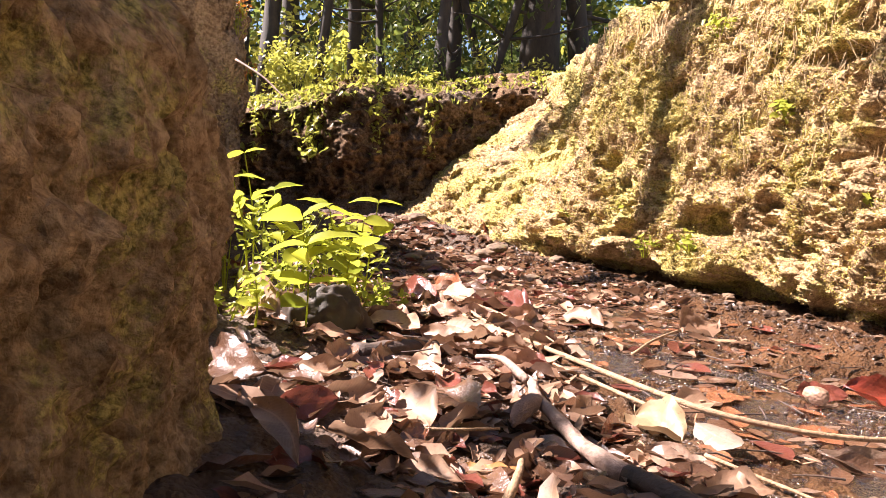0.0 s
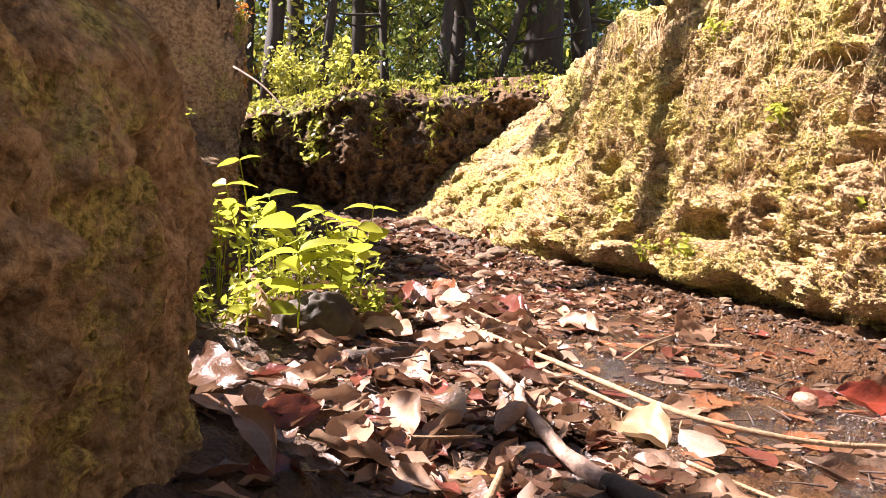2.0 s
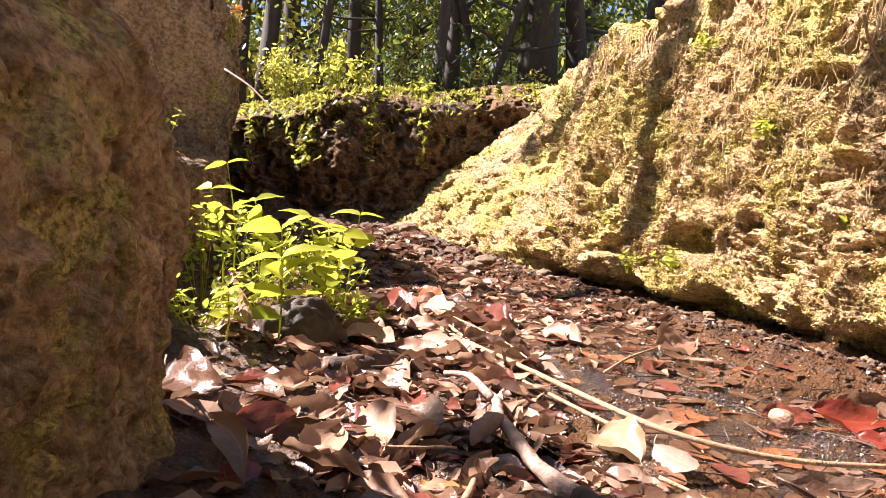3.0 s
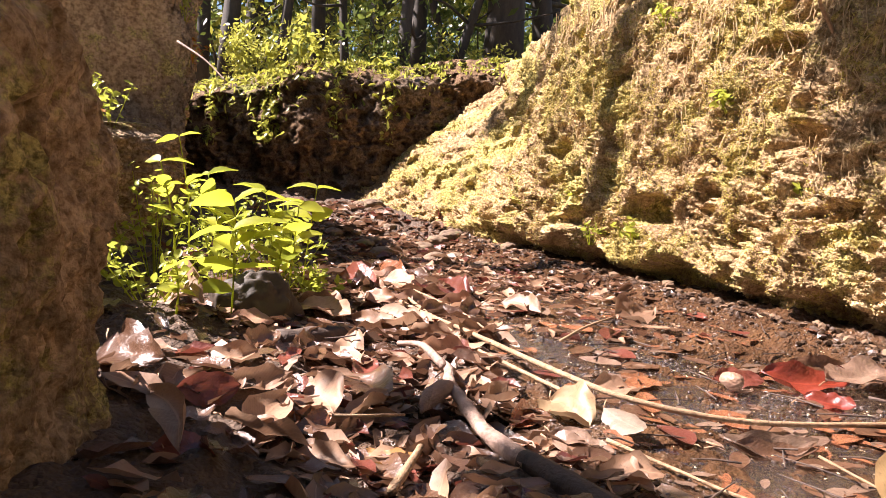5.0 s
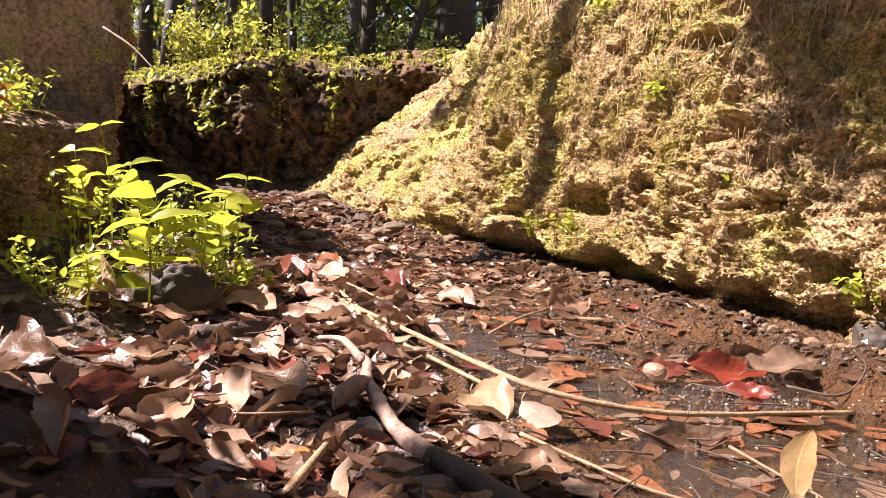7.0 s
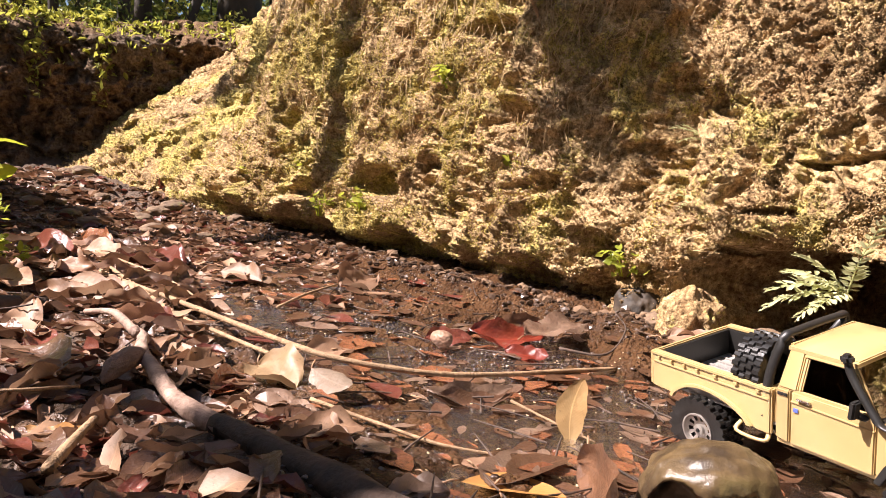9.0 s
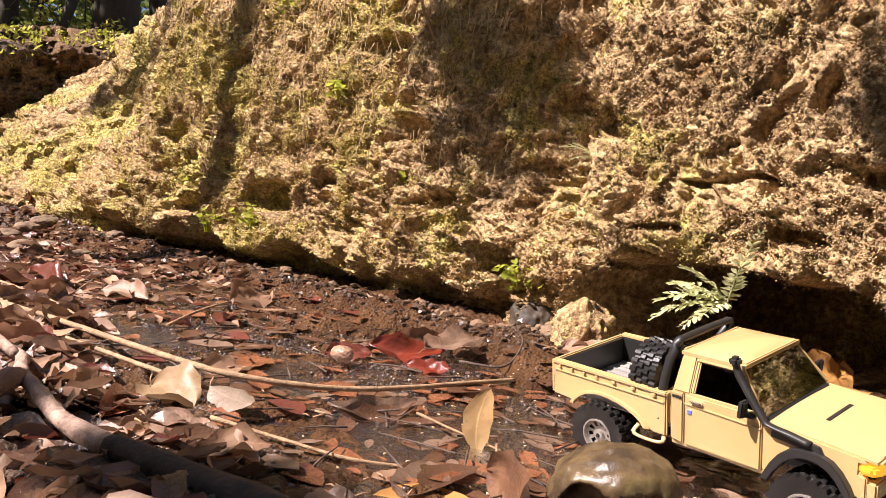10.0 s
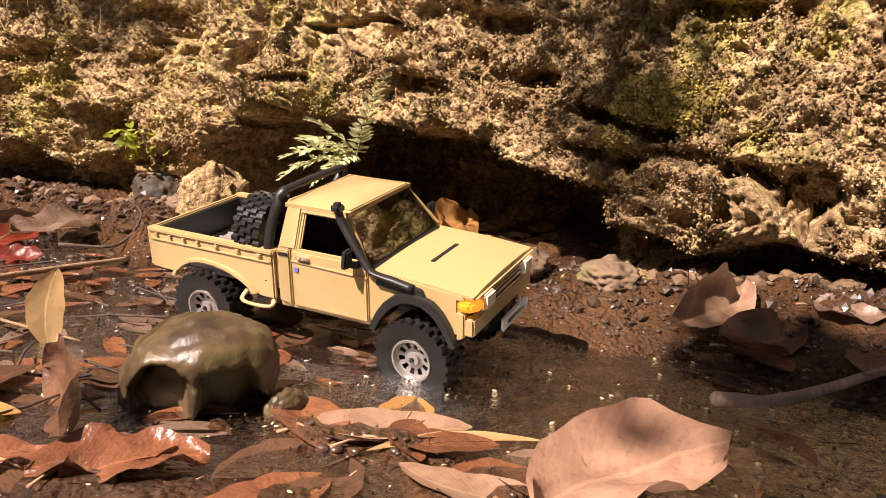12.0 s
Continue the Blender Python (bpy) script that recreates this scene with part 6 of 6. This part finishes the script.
# ---- crumbs, moss tufts and roots over the faces of the banks ----
def crumbs_on(name, face, count, size, material, label, category, seed, y_range, z_range, moss_only=False, push=0.0, sign=-1, rounded=False):
    rng = np.random.default_rng(seed)
    X, Y, Z = face
    v0 = np.array([(1, 0, 0), (-1, 0, 0), (0, 1, 0), (0, -1, 0), (0, 0, 1), (0, 0, -1)], float)
    f0 = np.array([(0, 2, 4), (2, 1, 4), (1, 3, 4), (3, 0, 4), (2, 0, 5), (1, 2, 5), (3, 1, 5), (0, 3, 5)])
    good = np.flatnonzero(((Y > y_range[0]) & (Y < y_range[1]) & (Z > z_range[0]) & (Z < z_range[1])).ravel())
    at = good[rng.integers(len(good), size=count * 3)]
    p = np.stack([X.ravel()[at], Y.ravel()[at], Z.ravel()[at]], -1)
    keep = fbm(p[:, 1] * 6, p[:, 2] * 6, 0 * at, 3, seed) > (0.12 if moss_only else -0.6)
    p = p[keep][:count]
    n = len(p)
    s = rng.uniform(*size, size=(n, 1, 1)) * rng.uniform(0.5, 1.2, size=(n, 1, 3))
    turn = rng.uniform(0, 2 * math.pi, n)
    v = v0[None] * s * (1 + 0.35 * rng.uniform(-1, 1, size=(n, 6, 1)))
    c, sn = np.cos(turn)[:, None], np.sin(turn)[:, None]
    v = np.stack([v[..., 0] * c - v[..., 2] * sn, v[..., 1], v[..., 0] * sn + v[..., 2] * c], -1)
    p = p + rng.normal(size=p.shape) * 0.004
    p[:, 0] += sign * push
    V = (v + p[:, None]).reshape(-1, 3)
    F = (f0[None] + 6 * np.arange(n)[:, None, None]).reshape(-1, 3)
    tagged(new(name, soup_mesh(name, V, F, material, rounded)), label, category, kind="stuff")


CLOD = plain("clay_clod", (0.15, 0.09, 0.048), 0.9, vary=0.55, scale=45, bump=0.003)
MUD_CRUMB = plain("wet_soil_crumb", (0.06, 0.036, 0.022), 0.35, vary=0.5, scale=40)


def foot_debris(name, n, seed, near, size, power, material, label):
    """Lumps of fallen soil along the foot of the bank."""
    rng = np.random.default_rng(seed)
    y = rng.uniform(-0.2, 3.6, n)
    x = line(y, WALL_FOOT) - np.abs(rng.normal(size=n)) * near + 0.035
    z = np.maximum(ground_height(x, y), 0.0)
    bm = bmesh.new()
    bmesh.ops.create_icosphere(bm, subdivisions=1, radius=1)
    v0 = np.array([v.co[:] for v in bm.verts])
    f0 = np.array([[v.index for v in f.verts] for f in bm.faces])
    bm.free()
    s = (size[0] + (size[1] - size[0]) * rng.random((n, 1, 1)) ** power) * rng.uniform(0.6, 1.4, (n, 1, 3)) * (1, 1, 0.7)
    V = v0[None] * s * (1 + 0.32 * rng.uniform(-1, 1, (n, len(v0), 1))) + np.stack([x, y, z + 0.002], -1)[:, None]
    F = (f0[None] + len(v0) * np.arange(n)[:, None, None]).reshape(-1, 3)
    tagged(new(name, soup_mesh(name, V.reshape(-1, 3), F, material, False)), label, "soil", kind="stuff")


foot_debris("soil_lumps", 3600, 91, 0.075, (0.0015, 0.011), 3, MUD_CRUMB, "wet dark lumps of fallen soil along the foot of the bank")
foot_debris("clay_clods", 420, 92, 0.025, (0.004, 0.016), 2, CLOD, "crumbled clay clods fallen at the foot of the bank")
crumbs_on("soil_crumbs", WALL_FACE, 60000, (0.0016, 0.0046), WALL_EARTH, "loose crumbs of clay on the bank", "soil", 1, (1.0, 3.4), (0.03, 0.95))
crumbs_on("block_crumbs", WALL_FACE, 85000, (0.0011, 0.0034), WALL_EARTH, "fine crumbs of mossy earth on the jutting bank", "soil", 3, (-0.4, 1.05), (0.06, 0.8), rounded=True)
crumbs_on("moss_tufts", WALL_FACE, 30000, (0.001, 0.0036), MOSS, "yellow-green moss tufts on the clay bank", "moss", 2, (0.9, 3.6), (0.08, 1.0), True, 0.003)
crumbs_on("foot_moss", WALL_FACE, 26000, (0.0010, 0.0030), MOSS, "dense yellow-green moss low on the clay bank", "moss", 9, (-0.4, 0.36), (0.09, 0.34), True, 0.003)
crumbs_on("bank_moss", WALL_FACE, 24000, (0.001, 0.0034), MOSS, "thick yellow-green moss upstream on the clay bank", "moss", 7, (1.8, 4.2), (0.08, 1.05), True, 0.003)


def roots():
    """Root strands hanging down the upper face."""
    rng = np.random.default_rng(44)
    X, Y, Z = WALL_FACE
    V, F, base = [], [], 0
    for k in range(2100):
        i = rng.integers(X.shape[0])
        y, z = Y[i, 0], 0.42 + 0.65 * rng.random()
        if not 1.3 < y < 3.6:
            continue
        j = int(np.argmin(np.abs(Z[i] - z)))
        js = np.linspace(j, max(0, j - rng.integers(10, 60)), 6).astype(int)
        wave = np.cumsum(rng.normal(size=6) * 0.004)
        pts = np.stack([np.minimum(X[i, js], X[i, js].mean() + 0.006) - 0.003 - 0.006 * rng.random(6), Y[i, js] + wave, Z[i, js]], -1)
        r = rng.uniform(0.0008, 0.0021)
        v, f = tube(pts, np.linspace(r, r * 0.4, 6), 4, caps=False)
        V.append(v)
        F.append(f + base)
        base += len(v)
    tagged(new("fine_roots", soup_mesh("fine_roots", np.vstack(V), np.vstack(F), ROOT)), "fine brown roots hanging down the clay bank", "roots", kind="stuff")


roots()
stick("root", [(1.17, 1.62, 0.70), (1.12, 1.60, 0.755), (1.06, 1.57, 0.81), (1.03, 1.55, 0.86)], 0.006, 0.004, STRAW, "broken pale root end sticking out of the clay", category="root", seed=20)
stick("twig", [(-0.62, 2.30, 0.72), (-0.52, 2.22, 0.66), (-0.44, 2.15, 0.59)], 0.004, 0.002, BRANCH, "thin bare twig leaning from the earth bank", category="twig", seed=21)


# ---- grass and moss on the lip of the back bank ----
def lip_growth():
    rng = np.random.default_rng(15)
    U, Y, Z = BACK_FACE
    LV, LF, UVs, base = [], [], [], 0
    for k in range(7000):
        i = rng.integers(U.shape[0])
        low = rng.random() < 0.12
        vine = k % 11 == 0
        if vine:
            # creepers hanging down the face in strands
            i = int(np.argmin(np.abs(U[:, 0] - (rng.choice([-0.62, -0.56, -0.60, -0.2, 0.12, -0.95]) + 0.025 * rng.normal()))))
        j = U.shape[1] - 1 - int(rng.random() ** 1.5 * (62 if vine else 40 if low else 12))
        p = np.array([U[i, j], Y[i, j] - 0.02 + (0 if low or vine else 1.4 * rng.random() ** 2), Z[i, j] + 0.01])
        if low and not vine and fbm(np.array([p[0] * 3.1]), np.array([0.0]), np.array([0.0]), 2, 3.0)[0] < 0.05:
            continue
        ln = rng.uniform(0.02, 0.06)
        lv, lf, uv = pooled_sheet(ln, ln * rng.uniform(0.25, 0.6), 0.2, int(rng.integers(24)), 3, 2)
        m = np.array(pose(*p, rng.normal() * 35, -25 + rng.normal() * 40, rng.uniform(0, 360)))
        LV.append(lv @ m[:3, :3].T + m[:3, 3])
        LF.append(lf + base)
        UVs.append(uv)
        base += len(lv)
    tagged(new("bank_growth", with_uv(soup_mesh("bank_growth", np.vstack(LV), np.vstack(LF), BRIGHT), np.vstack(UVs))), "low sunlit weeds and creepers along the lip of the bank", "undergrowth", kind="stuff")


lip_growth()
for k, (x, y, h) in enumerate([(-0.42, 4.45, 0.22), (-0.30, 4.6, 0.18), (-0.62, 4.55, 0.14), (0.05, 4.8, 0.12)]):
    herb(x, y, 0.98, 60, 0.12, h, 0.05, BRIGHT, 150 + k, "weed", "leafy sunlit weed on top of the back bank", "plant", "weeds on the back bank", stems=8)


# ---- the wood behind ----
def leaf_cloud(centres, radii, per, leaf, material, seed):
    """Many small leaves gathered in clumps."""
    rng = np.random.default_rng(seed)
    centres, radii = np.asarray(centres, float), np.asarray(radii, float)
    n = len(centres) * per
    c = np.repeat(centres, per, 0) + np.clip(rng.normal(size=(n, 3)), -2.2, 2.2) * np.repeat(radii, per)[:, None] * (0.5, 0.5, 0.38)
    a = rng.normal(size=(n, 3))
    a /= np.linalg.norm(a, axis=1)[:, None]
    b = np.cross(a, rng.normal(size=(n, 3)))
    b /= np.linalg.norm(b, axis=1)[:, None] + 1e-9
    s = leaf * rng.uniform(0.6, 1.4, (n, 1))
    V = np.stack([c - a * s, c + b * s * 0.42, c + a * s, c - b * s * 0.42], 1).reshape(-1, 3)
    F = np.arange(4 * n).reshape(-1, 4)
    return soup_mesh("crown", V, F, material)


def tree(x, y, z, height, radius, seed, low=0.2, material=None, spread=1.6, clumps=46, per=60, leaf=0.055, lean=0.0, label="dark-barked woodland tree with sunlit green leaves"):
    rng = np.random.default_rng(seed)
    t = thing("tree", pose(x, y, z), label, "tree", "trees of the wood")
    k = np.linspace(0, 1, 9)
    pts = np.stack([lean * k * height + 0.08 * np.sin(k * 5 + seed) * k * height * 0.2, 0.05 * np.sin(k * 4 + seed) * height * 0.2, k * height - 0.1], -1)
    part("trunk", tube_mesh("trunk", pts, radius * (1.25 - 0.95 * k ** 0.8), TRUNK, 12, 0.06, seed), None, t)
    centres, rad = [], []
    for b in range(11):
        h = rng.uniform(max(low, 0.15), 0.95)
        start = np.array([np.interp(h, k, pts[:, c]) for c in range(3)])
        a = rng.uniform(0, 2 * math.pi)
        ln = spread * rng.uniform(0.5, 1.1)
        end = start + (math.cos(a) * ln, math.sin(a) * ln, ln * rng.uniform(-0.1, 0.6))
        mid = (start + end) / 2 + rng.normal(size=3) * 0.12
        limb = bend([start, mid, end], 4)
        part("limb", tube_mesh("limb", limb, np.linspace(radius * 0.42, radius * 0.08, len(limb)), TRUNK, 7, 0.08, seed + b), None, t)
        for c in range(max(1, clumps // 11)):
            f = rng.uniform(0.35, 1.1)
            centres.append(start + (end - start) * f + rng.normal(size=3) * 0.28)
            rad.append(rng.uniform(0.18, 0.5))
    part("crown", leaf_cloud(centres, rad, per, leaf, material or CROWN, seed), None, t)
    return t


tree(1.48, 8.3, 1.3, 7.5, 0.20, 1, low=0.3, spread=2.0)
tree(0.56, 8.9, 1.3, 6.0, 0.085, 2, low=0.16, spread=1.5)
tree(-0.62, 9.2, 1.3, 6.0, 0.08, 3, low=0.15, spread=1.6)
tree(2.15, 8.9, 1.3, 6.5, 0.12, 4, low=0.25, lean=-0.12)
tree(-1.5, 8.2, 1.2, 5.5, 0.09, 5, low=0.14, spread=1.8, lean=0.05)
tree(-2.6, 10.5, 1.2, 5.5, 0.12, 6, low=0.12, spread=1.8)
tree(3.5, 10.5, 1.4, 7.0, 0.15, 7, low=0.15, spread=2.4)
tree(0.1, 12.0, 1.4, 7.5, 0.13, 8, low=0.1, spread=2.6, material=BRIGHT, leaf=0.08)
tree(-1.9, 13.0, 1.4, 8.0, 0.15, 9, low=0.1, spread=2.8, leaf=0.08)
tree(2.6, 13.5, 1.4, 8.0, 0.15, 10, low=0.1, spread=2.8, leaf=0.08, material=BRIGHT)
tree(-4.6, 12.0, 1.3, 8.0, 0.16, 11, low=0.1, spread=2.8, leaf=0.08)
tree(5.5, 14.0, 1.4, 8.0, 0.16, 12, low=0.1, spread=2.8, leaf=0.08)
tree(0.9, 15.5, 1.5, 9.0, 0.2, 14, low=0.05, spread=3.2, leaf=0.1)
tree(-0.9, 16.5, 1.5, 9.0, 0.2, 15, low=0.05, spread=3.2, leaf=0.1, material=BRIGHT)
tree(4.2, 17.5, 1.5, 9.0, 0.2, 16, low=0.05, spread=3.2, leaf=0.1)
tree(-3.6, 17.0, 1.5, 9.0, 0.2, 17, low=0.05, spread=3.2, leaf=0.1)

for k, (x, y, r, slant) in enumerate([(-0.95, 8.0, 0.05, 0.10), (-0.25, 8.6, 0.045, -0.08), (0.30, 7.8, 0.06, 0.05), (0.80, 8.2, 0.05, 0.30), (1.05, 8.8, 0.05, -0.28), (-1.9, 8.8, 0.07, 0.05)]):
    tree(x, y, 1.2, 5.5, r, 30 + k, low=0.10, spread=1.2, clumps=11, per=40, lean=slant, label="slender dark woodland tree with few leaves")


def shrub(x, y, z, size, seed, material):
    rng = np.random.default_rng(seed)
    t = thing("shrub", pose(x, y, z), "tangled green understorey shrub at the edge of the wood", "shrub", "shrubs of the wood")
    centres = []
    for b in range(9):
        a, ln = rng.uniform(0, 2 * math.pi), size * rng.uniform(0.5, 1.1)
        end = (math.cos(a) * ln * 0.7, math.sin(a) * ln * 0.7, ln * rng.uniform(0.5, 1.2))
        line_ = bend([(0, 0, -0.1), (end[0] * 0.35, end[1] * 0.35, end[2] * 0.6), end], 4)
        part("stem", tube_mesh("stem", line_, np.linspace(0.022, 0.006, len(line_)) * size, TRUNK, 6, 0.08, seed + b), None, t)
        centres += [np.array(end) * f + rng.normal(size=3) * 0.12 * size for f in (0.5, 0.75, 1.0)]
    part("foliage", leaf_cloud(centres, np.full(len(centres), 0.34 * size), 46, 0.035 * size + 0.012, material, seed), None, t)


for k, (x, y, s) in enumerate([(-2.2, 7.2, 0.8), (-1.1, 7.6, 0.5), (0.1, 7.9, 0.5), (1.0, 7.4, 0.4), (2.4, 7.6, 0.7), (-0.4, 10.5, 1.3), (1.6, 11.0, 1.3), (3.2, 9.3, 1.2), (-3.4, 8.0, 1.2), (-2.0, 10.8, 1.4), (0.7, 12.5, 1.6), (4.4, 12.0, 1.6), (-1.0, 14.5, 1.8), (2.0, 16.0, 2.0), (-4.2, 14.0, 1.9), (6.2, 16.0, 2.0)]):
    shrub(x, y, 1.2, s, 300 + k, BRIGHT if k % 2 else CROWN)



def far_wood():
    """The depth of the wood: countless leaves behind the nearer trees."""
    rng = np.random.default_rng(808)
    n = 900
    x = rng.uniform(-17, 17, n)
    z = 1.0 + 9.0 * rng.random(n) ** 1.2
    y = 19.5 + 5 * rng.random(n) + 0.02 * x * x
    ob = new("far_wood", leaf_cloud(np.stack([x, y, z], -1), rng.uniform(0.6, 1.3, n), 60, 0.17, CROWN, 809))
    tagged(ob, "dense dark green leaves of the wood far behind", "woodland", kind="stuff")


far_wood()

# unseen trees added round the other sides of the gully to cut its skylight
for k, (x, y, z) in enumerate([(-4.2, -0.6, 1.0), (-2.6, -3.0, 1.0), (-5.6, -3.4, 1.0), (0.4, -5.2, 1.2), (-3.0, -6.0, 1.1), (3.6, -4.6, 1.6)]):
    tree(x, y, z, 6.5, 0.14, 400 + k, low=0.12, spread=2.1, clumps=88, per=70, leaf=0.11)

# an unseen tree added on the left bank, its bough over the stream throwing broken shade on the far wall
over = thing("tree", pose(-2.3, 3.6, 0.9), "added unseen tree whose leaf clumps shade the stream and the far wall", "tree", "trees of the wood")
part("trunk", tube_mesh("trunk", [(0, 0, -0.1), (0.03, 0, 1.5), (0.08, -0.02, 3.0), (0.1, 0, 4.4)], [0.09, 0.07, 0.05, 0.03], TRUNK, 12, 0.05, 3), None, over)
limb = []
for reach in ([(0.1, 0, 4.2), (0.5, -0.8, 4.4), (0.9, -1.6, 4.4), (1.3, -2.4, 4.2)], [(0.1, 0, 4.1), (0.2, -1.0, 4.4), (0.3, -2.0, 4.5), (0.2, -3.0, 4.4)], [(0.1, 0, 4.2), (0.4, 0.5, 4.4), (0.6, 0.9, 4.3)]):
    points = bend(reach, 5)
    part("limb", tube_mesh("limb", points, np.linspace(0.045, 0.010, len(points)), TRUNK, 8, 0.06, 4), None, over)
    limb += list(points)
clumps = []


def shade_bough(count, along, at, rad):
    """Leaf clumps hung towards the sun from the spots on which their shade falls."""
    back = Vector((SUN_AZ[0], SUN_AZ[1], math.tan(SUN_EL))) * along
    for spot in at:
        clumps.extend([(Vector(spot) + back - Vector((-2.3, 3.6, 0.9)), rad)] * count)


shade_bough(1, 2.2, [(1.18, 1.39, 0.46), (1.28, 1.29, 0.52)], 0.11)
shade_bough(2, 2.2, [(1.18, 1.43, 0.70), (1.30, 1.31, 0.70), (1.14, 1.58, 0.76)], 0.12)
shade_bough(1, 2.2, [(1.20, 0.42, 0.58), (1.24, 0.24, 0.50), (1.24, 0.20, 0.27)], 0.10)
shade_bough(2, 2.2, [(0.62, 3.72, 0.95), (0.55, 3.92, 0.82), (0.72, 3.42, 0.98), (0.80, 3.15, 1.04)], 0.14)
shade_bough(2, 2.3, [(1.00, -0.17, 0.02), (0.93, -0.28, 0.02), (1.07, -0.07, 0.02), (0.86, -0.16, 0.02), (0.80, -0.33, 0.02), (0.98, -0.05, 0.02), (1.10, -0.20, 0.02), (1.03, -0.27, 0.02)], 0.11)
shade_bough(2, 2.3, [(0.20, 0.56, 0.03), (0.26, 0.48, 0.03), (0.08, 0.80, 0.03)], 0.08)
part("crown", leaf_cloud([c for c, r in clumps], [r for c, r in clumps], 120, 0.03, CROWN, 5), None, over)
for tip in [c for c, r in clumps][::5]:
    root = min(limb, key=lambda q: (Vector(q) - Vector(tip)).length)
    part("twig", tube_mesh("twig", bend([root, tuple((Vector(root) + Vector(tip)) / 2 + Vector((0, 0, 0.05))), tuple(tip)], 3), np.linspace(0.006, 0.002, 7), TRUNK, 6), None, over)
